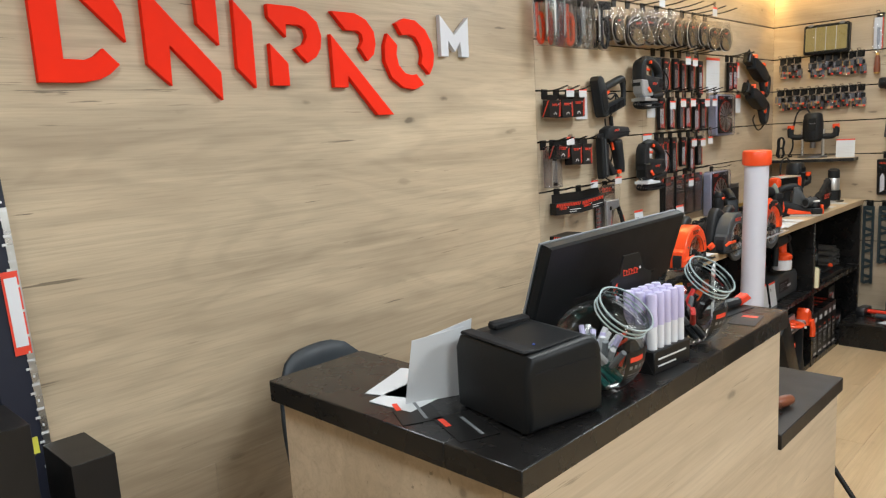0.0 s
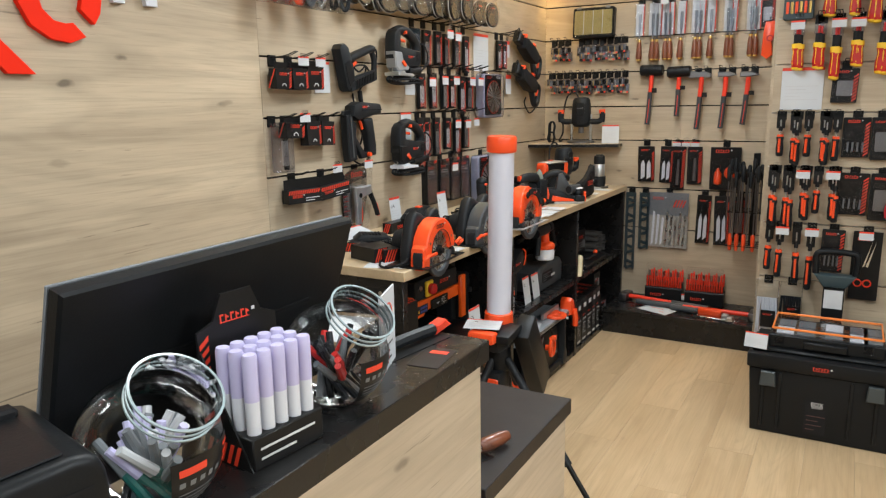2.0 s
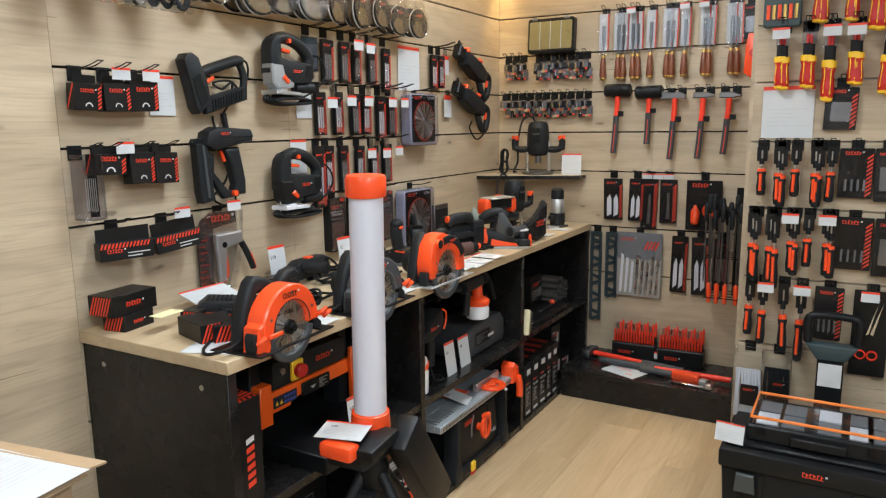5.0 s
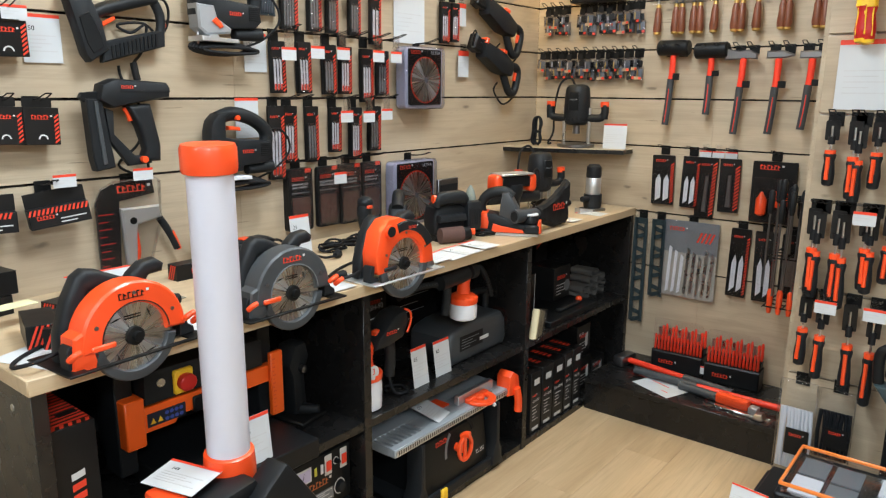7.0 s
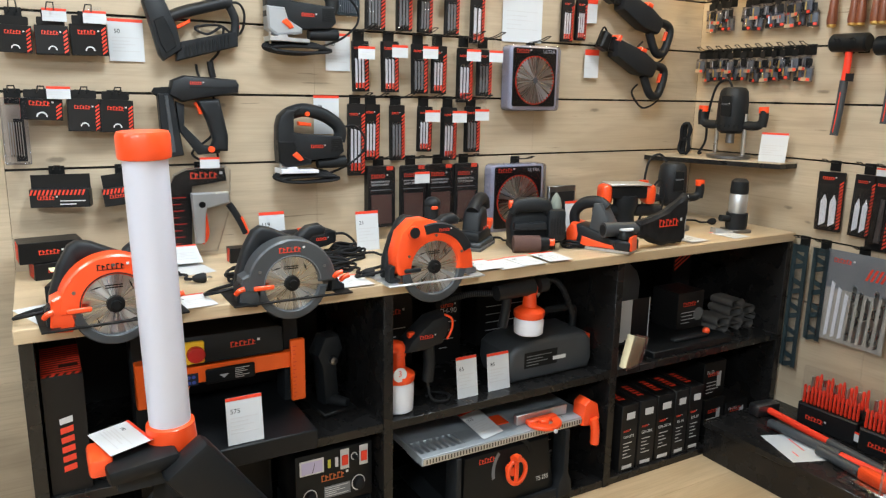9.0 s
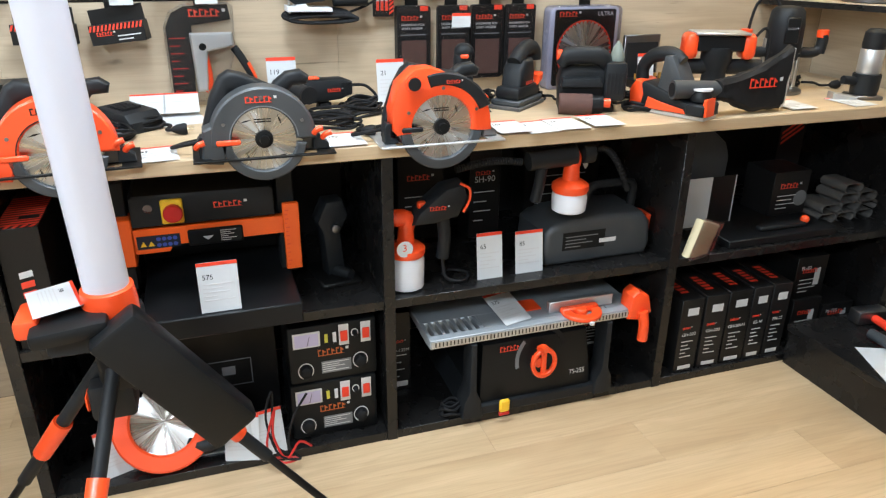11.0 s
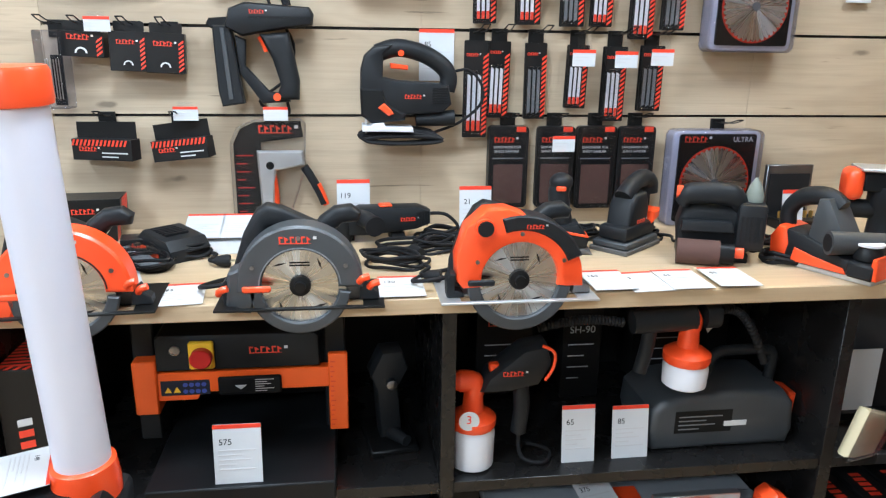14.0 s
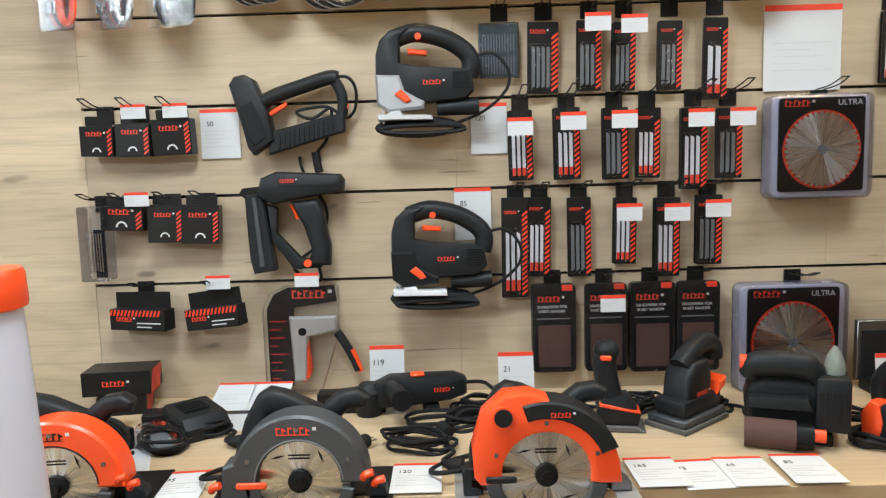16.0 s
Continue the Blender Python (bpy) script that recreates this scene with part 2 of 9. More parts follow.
def blade_material():
    """Ground saw steel with a radial sheen."""
    m, n, l, b = tree("blade_steel")
    tc = n.new("ShaderNodeTexCoord")
    sp = n.new("ShaderNodeSeparateXYZ")
    l.new(tc.outputs["Object"], sp.inputs[0])
    at = n.new("ShaderNodeMath")
    at.operation = "ARCTAN2"
    l.new(sp.outputs["X"], at.inputs[0])
    l.new(sp.outputs["Z"], at.inputs[1])
    cb = n.new("ShaderNodeCombineXYZ")
    l.new(at.outputs[0], cb.inputs[0])
    nt = n.new("ShaderNodeTexNoise")
    nt.inputs["Scale"].default_value, nt.inputs["Detail"].default_value = 3.5, 2
    l.new(cb.outputs[0], nt.inputs["Vector"])
    r = n.new("ShaderNodeMapRange")
    r.inputs[1].default_value, r.inputs[2].default_value = 0.35, 0.65
    r.inputs[3].default_value, r.inputs[4].default_value = 0.20, 0.36
    l.new(nt.outputs["Fac"], r.inputs[0])
    l.new(r.outputs[0], b.inputs["Roughness"])
    tg = n.new("ShaderNodeTangent")
    tg.direction_type, tg.axis = "RADIAL", "Y"
    l.new(tg.outputs[0], b.inputs["Tangent"])
    b.inputs["Anisotropic"].default_value = 0.97
    b.inputs["Anisotropic Rotation"].default_value = 0.25
    n3 = n.new("ShaderNodeTexNoise")
    n3.inputs["Scale"].default_value, n3.inputs["Detail"].default_value = 1.1, 1.0
    l.new(cb.outputs[0], n3.inputs["Vector"])
    bp = n.new("ShaderNodeBump")
    bp.inputs["Strength"].default_value, bp.inputs["Distance"].default_value = 0.28, 0.012
    l.new(n3.outputs["Fac"], bp.inputs["Height"])
    l.new(bp.outputs[0], b.inputs["Normal"])
    b.inputs["Base Color"].default_value = (0.56, 0.555, 0.54, 1)
    b.inputs["Metallic"].default_value = 1.0
    return m


blade_steel = blade_material()


# ---- shapes ----
# Every thing is built facing -y of its own frame: x to the right, y into the wall, z up.
def fresh():
    return bmesh.new()


def box(bm, x0, x1, y0, y1, z0, z1, bevel=0.0, seg=1):
    r = bmesh.ops.create_cube(bm, size=1.0)
    vs = r["verts"]
    for v in vs:
        v.co = Vector(((x0 + x1) / 2 + v.co.x * (x1 - x0), (y0 + y1) / 2 + v.co.y * (y1 - y0), (z0 + z1) / 2 + v.co.z * (z1 - z0)))
    if bevel:
        es = list({e for v in vs for e in v.link_edges})
        bmesh.ops.bevel(bm, geom=es, offset=bevel, segments=seg, affect="EDGES", profile=0.5, clamp_overlap=True)
    return bm


def rod(bm, p, q, r, r2=None, n=14, cap=True):
    """A round bar or cone from p to q."""
    p, q = Vector(p), Vector(q)
    d = q - p
    m = Matrix.Translation((p + q) / 2) @ d.to_track_quat("Z", "Y").to_matrix().to_4x4()
    bmesh.ops.create_cone(bm, cap_ends=cap, segments=n, radius1=r, radius2=r if r2 is None else r2, depth=d.length, matrix=m)
    return bm


def ball(bm, c, r, sx=1, sy=1, sz=1, n=12):
    bmesh.ops.create_uvsphere(bm, u_segments=n, v_segments=max(6, n // 2 + 2), radius=r, matrix=Matrix.Translation(c) @ Matrix.Diagonal((sx, sy, sz, 1)))
    return bm


def smooth_line(pts, k=4):
    """A smooth line through a few points."""
    pts = [Vector(p) for p in pts]
    out = []
    for i in range(len(pts) - 1):
        a, b = pts[max(i - 1, 0)], pts[i]
        c, d = pts[i + 1], pts[min(i + 2, len(pts) - 1)]
        for s in range(k):
            t = s / k
            out.append(0.5 * (2 * b + (c - a) * t + (2 * a - 5 * b + 4 * c - d) * t * t + (3 * b - a - 3 * c + d) * t ** 3))
    out.append(pts[-1])
    return out


def sweep(bm, pts, r, n=8, k=4, flat=1.0, taper=None):
    """A bent bar of round or flattened section along a smooth line."""
    line = smooth_line(pts, k) if k > 1 else [Vector(p) for p in pts]
    rings = []
    up = Vector((0, 1, 0))
    for i, p in enumerate(line):
        d = (line[min(i + 1, len(line) - 1)] - line[max(i - 1, 0)]).normalized()
        if abs(d.dot(up)) > 0.95:
            up = Vector((1, 0, 0)) if abs(d.x) < 0.9 else Vector((0, 0, 1))
        a = d.cross(up).normalized()
        b = a.cross(d).normalized()
        up = b
        rr = r if taper is None else r + (taper - r) * i / (len(line) - 1)
        rings.append([bm.verts.new(p + a * math.cos(2 * math.pi * j / n) * rr + b * math.sin(2 * math.pi * j / n) * rr * flat) for j in range(n)])
    for r0, r1 in zip(rings, rings[1:]):
        for j in range(n):
            bm.faces.new((r0[j], r0[(j + 1) % n], r1[(j + 1) % n], r1[j]))
    bm.faces.new(rings[0][::-1])
    bm.faces.new(rings[-1])
    return bm


def slab(bm, pts, y0, y1, bevel=0.0, seg=1):
    """An outline in x and z, pushed through from y0 to y1, with softened rims."""
    f0 = [bm.verts.new((x, y0, z)) for x, z in pts]
    f1 = [bm.verts.new((x, y1, z)) for x, z in pts]
    a, b = bm.faces.new(f0), bm.faces.new(f1[::-1])
    n = len(pts)
    fs = [bm.faces.new((f0[(i + 1) % n], f0[i], f1[i], f1[(i + 1) % n])) for i in range(n)]
    bmesh.ops.recalc_face_normals(bm, faces=[a, b, *fs])
    if bevel:
        bmesh.ops.bevel(bm, geom=list({e for f in (a, b) for e in f.edges}), offset=bevel, segments=seg, affect="EDGES", profile=0.5, clamp_overlap=True)
    return bm


def crumple(bm, amp, scale, cuts=5):
    """Cloth creases: finer faces pushed about by noise."""
    bmesh.ops.triangulate(bm, faces=bm.faces[:])
    bmesh.ops.subdivide_edges(bm, edges=bm.edges[:], cuts=cuts, use_grid_fill=True)
    bm.normal_update()
    for v in bm.verts:
        v.co = v.co + v.normal * amp * (noise.noise(v.co * scale) + 0.5 * noise.noise(v.co * scale * 2.3))
    return bm


def arc(cx, cz, r, a0, a1, n=16):
    return [(cx + r * math.cos(radians(a0 + (a1 - a0) * i / n)), cz + r * math.sin(radians(a0 + (a1 - a0) * i / n))) for i in range(n + 1)]


def ring_slab(bm, cx, cz, ri, ro, a0, a1, y0, y1, n=24, bevel=0.0):
    """A piece of a flat ring, from angle a0 to a1."""
    return slab(bm, arc(cx, cz, ro, a0, a1, n) + arc(cx, cz, ri, a1, a0, n), y0, y1, bevel)


def rounded(x0, x1, z0, z1, r, n=5):
    return arc(x1 - r, z1 - r, r, 0, 90, n) + arc(x0 + r, z1 - r, r, 90, 180, n) + arc(x0 + r, z0 + r, r, 180, 270, n) + arc(x1 - r, z0 + r, r, 270, 360, n)


def spun(bm, prof, n=24, axis="z", at=(0, 0, 0)):
    """A turned shape from radius and height pairs."""
    rings = []
    for r, h in prof:
        ring = []
        for j in range(n):
            a = 2 * math.pi * j / n
            c = {"z": (r * math.cos(a), r * math.sin(a), h), "y": (r * math.cos(a), h, r * math.sin(a)), "x": (h, r * math.cos(a), r * math.sin(a))}[axis]
            ring.append(bm.verts.new(Vector(c) + Vector(at)))
        rings.append(ring)
    fs = []
    for a, b in zip(rings, rings[1:]):
        for j in range(n):
            fs.append(bm.faces.new((a[j], a[(j + 1) % n], b[(j + 1) % n], b[j])))
    fs.append(bm.faces.new(rings[0][::-1]))
    fs.append(bm.faces.new(rings[-1]))
    bmesh.ops.recalc_face_normals(bm, faces=fs)
    return bm


def mesh_of(name, bm, material, soft=True):
    me = bpy.data.meshes.new(name)
    bm.to_mesh(me)
    bm.free()
    me.materials.append(material)
    if soft:
        me.shade_smooth()
        me.set_sharp_from_angle(angle=radians(38))
    return me


def part(name, bm, material, parent=None, label=""):
    ob = new(name, mesh_of(name, bm, material))
    if parent is not None:
        ob.parent = parent
    return tagged(ob, label)


def thing(name, m, label, category, group="", kind=""):
    """An empty at the thing's base, to which its parts are added."""
    ob = new(name)
    ob.empty_display_size = 0.05
    ob.matrix_basis = m
    return tagged(ob, label, category, group, kind)


def on_wall(y, z, off=0.0):
    """A place on the long slatted wall."""
    return pose(-2.0 + off, y, z, 0, 0, 90)


def on_back(x, z, off=0.0):
    return pose(x, 5.65 - off, z)


def on_panel(x, z, off=0.0):
    return pose(x, 4.70 - off, z)


def structure(name, bm, material, label="", category=""):
    return tagged(part(name, bm, material), label or name.replace("_", " "), category or name.split("_")[0], kind="structure")


# ---- the room ----
FL = -0.03
floor = structure("floor", box(fresh(), -2.2, 3.7, -2.7, 5.9, FL - 0.12, FL - 0.012), black_board, "light oak laminate plank floor", "floor")
structure("wall_west", box(fresh(), -2.2, -2.016, -2.7, 5.9, FL, 3.0), black_board, "long shop wall clad in oak boards", "wall")
structure("wall_north", box(fresh(), -2.016, -0.38, 5.666, 5.9, FL, 3.0), black_board, "short back wall with slatted oak boards", "wall")
structure("wall_north_2", box(fresh(), -0.38, 3.7, 4.716, 5.9, FL, 3.0), plaster, "projecting wall clad in slatted oak boards", "wall")
# east and south walls are unseen, added to close the room and bounce light
structure("wall_east", box(fresh(), 3.5, 3.7, -2.5, 4.716, FL, 3.0), plaster, "unseen plain light wall added to close the room", "wall")
structure("wall_south", box(fresh(), -2.016, 3.7, -2.7, -2.5, FL, 3.0), plaster, "unseen plain light wall added to close the room", "wall")
structure("ceiling", box(fresh(), -2.016, 3.5, -2.5, 5.666, 2.62, 2.75), ceiling_grey, "grey painted ceiling", "ceiling")

wall_w = bpy.data.objects["wall_west"]
wall_n = bpy.data.objects["wall_north"]
wall_p = bpy.data.objects["wall_north_2"]
SLATS = (2.16, 1.93, 1.70, 1.465, 1.232, 0.90, 0.62)
SLATS_P = (2.12, 1.90, 1.675, 1.435, 1.16, 0.868, 0.572)


def boards(wall, slats, lo, hi, face, axis, joints, material, bottom=FL, top=2.62):
    """Boards between the black grooves of a slatted wall."""
    edges = [top, *slats, bottom]
    for a, b in zip(edges, edges[1:]):
        z1, z0 = a - (0.004 if a != top else 0), b + (0.004 if b != bottom else 0)
        cuts = [lo, *joints, hi]
        for c, d in zip(cuts, cuts[1:]):
            bm = fresh()
            if axis == "y":
                box(bm, face - 0.016, face, c + 0.0002, d - 0.0002, z0, z1, 0.0005)
            else:
                box(bm, c + 0.0002, d - 0.0002, face, face + 0.016, z0, z1, 0.0005)
            part("board", bm, material, wall)


boards(wall_w, SLATS, 2.70, 5.65, -2.0, "y", (3.68, 4.66), oak_slat_y)
boards(wall_n, SLATS, -2.0, -0.38, 5.65, "x", (-1.02,), oak_slat_x)
boards(wall_p, SLATS_P, -0.38, 2.2, 4.70, "x", (0.6,), oak_slat_x)
for z0, z1, cuts in ((FL, 0.56, (-2.5, -0.9, 0.55, 0.98, 2.70)), (0.56, 2.62, (-2.5, -0.1, 2.70))):
    for c, d in zip(cuts, cuts[1:]):
        part("board", box(fresh(), -2.016, -2.0, c + 0.0005, d - 0.0005, z0 + 0.0005, z1, 0.0008), oak_wall, wall_w)
part("board", box(fresh(), -0.396, -0.38, 4.716, 5.65, FL, 2.62), oak_slat_y, wall_p)

# black fascia with a warm light strip behind it
fascia = structure("trim", box(fresh(), -1.955, -1.915, -2.5, 5.61, 2.375, 2.54, 0.002), black_board, "black fascia board under the ceiling", "trim")
structure("trim_2", box(fresh(), -1.915, -0.38, 5.57, 5.61, 2.375, 2.54, 0.002), black_board, "black fascia board under the ceiling", "trim")
structure("trim_3", box(fresh(), -1.915, 3.5, -2.5, 5.57, 2.54, 2.58), ceiling_grey, "grey dropped ceiling sheet", "ceiling")


def lamp(name, m, sx, sy, watts, col):
    d = bpy.data.lights.new(name, "AREA")
    d.shape, d.size, d.size_y, d.energy, d.color = "RECTANGLE", sx, sy, watts, col
    ob = new(name, d)
    ob.matrix_basis = m
    return ob


lamp("cove_lamp", pose(-1.975, 4.15, 2.41, 0, 0, 0), 0.02, 2.9, COVE_W, (1.0, 0.66, 0.26))
lamp("cove_lamp_2", pose(-1.2, 5.63, 2.41, 0, 0, 0), 1.5, 0.02, COVE_W * 0.5, (1.0, 0.66, 0.26))
strip = thing("light_strip", pose(0, 0, 0), "warm white light strip behind the fascia", "light strip")
part("strip", box(fresh(), -1.99, -1.96, 2.7, 5.6, 2.425, 2.44), strip_glow, strip)
part("strip", box(fresh(), -1.95, -0.4, 5.615, 5.64, 2.425, 2.44), strip_glow, strip)

# recessed ceiling lights
for lx, ly, lk in ((-0.75, 0.1, 0.68), (-0.7, 1.9, 0.72), (-0.9, 3.35, 1.0), (-1.1, 4.7, 0.48), (1.3, 0.0, 1.5), (1.3, 1.5, 1.9), (1.5, 2.9, 0.95)):
    cl = thing("ceiling_light", pose(lx, ly, 2.54), "square white recessed ceiling light panel", "ceiling light", "ceiling lights")
    bm = fresh()
    for a, b, c, d in ((-0.3, 0.3, 0.28, 0.3), (-0.3, 0.3, -0.3, -0.28), (-0.3, -0.28, -0.28, 0.28), (0.28, 0.3, -0.28, 0.28)):
        box(bm, a, b, c, d, -0.012, 0.0)
    part("frame", bm, white_plastic, cl)
    part("diffuser", box(fresh(), -0.28, 0.28, -0.28, 0.28, -0.006, -0.001), panel_glow, cl)
    lamp("ceiling_lamp", pose(lx, ly, 2.52), 0.5, 0.5, LAMP_W * lk, (0.93, 0.975, 1.0))

# ---- workbench along the slatted wall ----
LOW = 0.0
BY0, BY1, BX = 2.705, 5.63, -1.38
bench = thing("workbench", pose(0, 0, 0), "black open shelving bench with light oak worktop", "workbench")
part("worktop", box(fresh(), -1.998, BX + 0.012, BY0 - 0.008, BY1, 0.880, 0.917, 0.0025), oak_top, bench, "light oak laminate worktop")
DIV = (BY0, 3.665, 4.615, BY1 - 0.03)
for i, y in enumerate(DIV):
    part("upright", box(fresh(), -1.995, BX, y, y + 0.032, FL, 0.8795, 0.001), black_board, bench)
for a, b in zip(DIV, DIV[1:]):
    part("shelf", box(fresh(), -1.98, BX - 0.004, a + 0.0325, b - 0.0005, 0.428, 0.456, 0.001), black_board, bench)
    part("shelf", box(fresh(), -1.98, BX - 0.004, a + 0.0325, b - 0.0005, FL, LOW, 0.001), black_board, bench)
    part("back_panel", box(fresh(), -1.996, -1.984, a + 0.0325, b - 0.0005, LOW + 0.001, 0.879), black_shelf, bench)
for x, z in ((-1.90, 0.825), (-1.48, 0.825), (-1.48, 0.10)):
    part("screw", rod(fresh(), (x, BY0 - 0.002, z), (x, BY0 + 0.004, z), 0.008), steel, bench, "bright steel furniture screw")

# ---- low plinth under the back wall ----
pl = thing("plinth", pose(0, 0, 0), "low black display plinth under the back wall", "plinth")
part("top", box(fresh(), -1.376, -0.385, 5.165, 5.645, 0.11, 0.135, 0.0015), black_board, pl)
part("front", box(fresh(), -1.376, -0.385, 5.18, 5.20, FL, 0.1095), black_board, pl)

# ---- sales counter ----
counter = thing("sales_counter", pose(0, 0, 0), "oak shop counter with black upper and lower tops", "counter")
part("upper_top", box(fresh(), -0.745, -0.592, 0.737, 1.800, 1.014, 1.058, 0.002), black_board, counter, "dark upper counter top")
part("front", box(fresh(), -0.645, -0.607, 0.757, 1.790, FL, 1.0135, 0.001), oak_desk, counter)
part("side", box(fresh(), -1.22, -0.6455, 0.757, 0.80, FL, 1.0135, 0.001), oak_desk, counter)
part("side", box(fresh(), -1.26, -0.6455, 1.765, 1.790, FL, 0.6875, 0.001), oak_desk, counter)
part("side_top", box(fresh(), -1.235, -0.7455, 0.737, 0.98, 1.014, 1.058, 0.002), black_board, counter)
part("lower_top", box(fresh(), -1.27, -0.602, 1.8005, 2.325, 0.688, 0.73, 0.002), brown_top, counter, "dark grey lower counter top")
part("lower_top", box(fresh(), -1.27, -0.6465, 0.8005, 1.8000, 0.688, 0.73, 0.002), brown_top, counter, "dark grey desk top")
part("lower_front", box(fresh(), -0.648, -0.613, 1.7905, 2.312, FL, 0.6875, 0.001), oak_desk, counter)
part("lower_side", box(fresh(), -1.26, -0.6485, 2.280, 2.312, FL, 0.6875, 0.001), oak_desk, counter)

# ---- small builders ----
def mm(pts):
    return [(a / 1000, b / 1000) for a, b in pts]


def v3(pts):
    return [(a / 1000, b / 1000, c / 1000) for a, b, c in pts]


def text(parent, s, x, z, y, size, material, name="print", rz=0, ry=0):
    """Printed characters on a face that looks to -y."""
    cu = bpy.data.curves.new("print", "FONT")
    cu.body, cu.size, cu.extrude, cu.align_x = s, size, 0.0002, "CENTER"
    tmp = new("print", cu)
    me = bpy.data.meshes.new_from_object(tmp)
    bpy.data.objects.remove(tmp)
    me.materials.append(material)
    ob = new(name, me)
    ob.parent = parent
    ob.matrix_basis = pose(x, y, z, 90, ry, rz)
    return ob


def stripes(bm, x0, x1, z0, z1, y, step=0.016, th=0.0006):
    """Slanting warning bars that fill a narrow field."""
    w = x1 - x0
    rise = min(w * 0.8, step * 3)
    z = z0
    while z + rise + step / 2 <= z1 + 1e-6:
        slab(bm, [(x0, z), (x1, z + rise), (x1, z + rise + step * 0.5), (x0, z + step * 0.5)], y - th, y)
        z += step
    return bm


def wide_stripes(bm, x0, x1, z0, z1, y, step=0.016, th=0.0006):
    h = z1 - z0
    x = x0
    while x + h * 0.4 + step / 2 <= x1 + 1e-6:
        slab(bm, [(x, z0), (x + step * 0.5, z0), (x + step * 0.5 + h * 0.4, z1), (x + h * 0.4, z1)], y - th, y)
        x += step
    return bm


def mark(parent, x, z, y, w, material=None, name="emblem"):
    """The maker's mark as plain slanted blocks of its colour."""
    h = w * 0.2
    pts = [(x - w / 2, z), (x + w * 0.34, z)]
    for i in range(5, -1, -1):
        a, d, s = x - w / 2 + i * w / 7, w / 7, h * 0.12
        top = h * (0.62 if i % 2 else 1.0)
        pts += [(a + d * 0.34, z + s), (a + d * 0.28, z + top * 0.78), (a + d * 0.76, z + top * 0.78), (a + d * 0.74, z + top), (a + d * 0.02, z + h), (a + d * 0.08, z + s)]
    bm = slab(fresh(), pts, y - 0.0006, y)
    part(name, bm, material or red_print, parent)
    part("emblem_accent", slab(fresh(), [(x + w * 0.39, z + h * 0.6), (x + w * 0.48, z + h * 0.6), (x + w * 0.48, z + h), (x + w * 0.39, z + h)], y - 0.0006, y), light_print, parent)


def lines(parent, x0, x1, z0, z1, y, n, material=None, name="small_print"):
    """Small print as plain bars."""
    bm = fresh()
    for i in range(n):
        z = z1 - (i + 0.5) * (z1 - z0) / n
        t = min((z1 - z0) / n * 0.16, 0.0016)
        e = x0 + (x1 - x0) * (0.95, 0.6, 0.8, 0.45)[i % 4]
        box(bm, x0, e, y - 0.0005, y, z - t, z + t)
    part(name, bm, material or ink_grey, parent)


def hook(place, u, z, length=0.12, group="wall hooks"):
    """A double wire display hook with its plate in the groove."""
    h = thing("display_hook", place(u, z), "black wire display hook on the slatted wall", "hook", group)
    part("plate", box(fresh(), -0.022, 0.022, -0.006, -0.0005, -0.038, 0.006, 0.001), black_metal, h)
    bm = fresh()
    sweep(bm, [(-0.01, -0.006, -0.004), (-0.01, -length * 0.6, 0.0), (-0.008, -length, 0.014)], 0.0018, 6, 3)
    sweep(bm, [(0.01, -0.006, -0.004), (0.01, -length * 0.6, 0.0), (0.008, -length, 0.014)], 0.0018, 6, 3)
    rod(bm, (-0.009, -length, 0.014), (0.009, -length, 0.014), 0.0018, n=6)
    part("wire", bm, black_metal, h)
    return h


def price_tag(m, w=0.062, h=0.043, rise=0.03):
    t = thing("price_tag", m, "small white price tag with a red top edge", "price tag", "price tags")
    part("strip", box(fresh(), -w * 0.3, w * 0.3, 0.0002, 0.0008, -h, rise), clear_hard, t)
    part("ticket", box(fresh(), -w / 2, w / 2, -0.0008, 0, -h, 0), white_paper, t)
    part("band", box(fresh(), -w / 2, w / 2, -0.0014, -0.0009, -h * 0.2, 0), red_print, t, "red band")
    lines(t, -w * 0.42, w * 0.2, -h * 0.75, -h * 0.35, -0.0009, 2)


def price_card(m, w, h, price="", label="white price card with a red top band", lean=0.0):
    c = thing("price_card", m @ pose(0, 0, 0, lean, 0, 0), label, "price card", "price cards")
    part("sheet", box(fresh(), -w / 2, w / 2, -0.0012, 0, 0, h), white_paper, c)
    part("band", box(fresh(), -w / 2, w / 2, -0.0018, -0.0013, h * 0.93, h), red_print, c, "red band")
    if price:
        text(c, price, -w * 0.25, h * 0.66, -0.0014, h * 0.14, card_black, "price")
    lines(c, -w * 0.4, w * 0.42, h * 0.2, h * 0.6, -0.0013, 5)
    return c


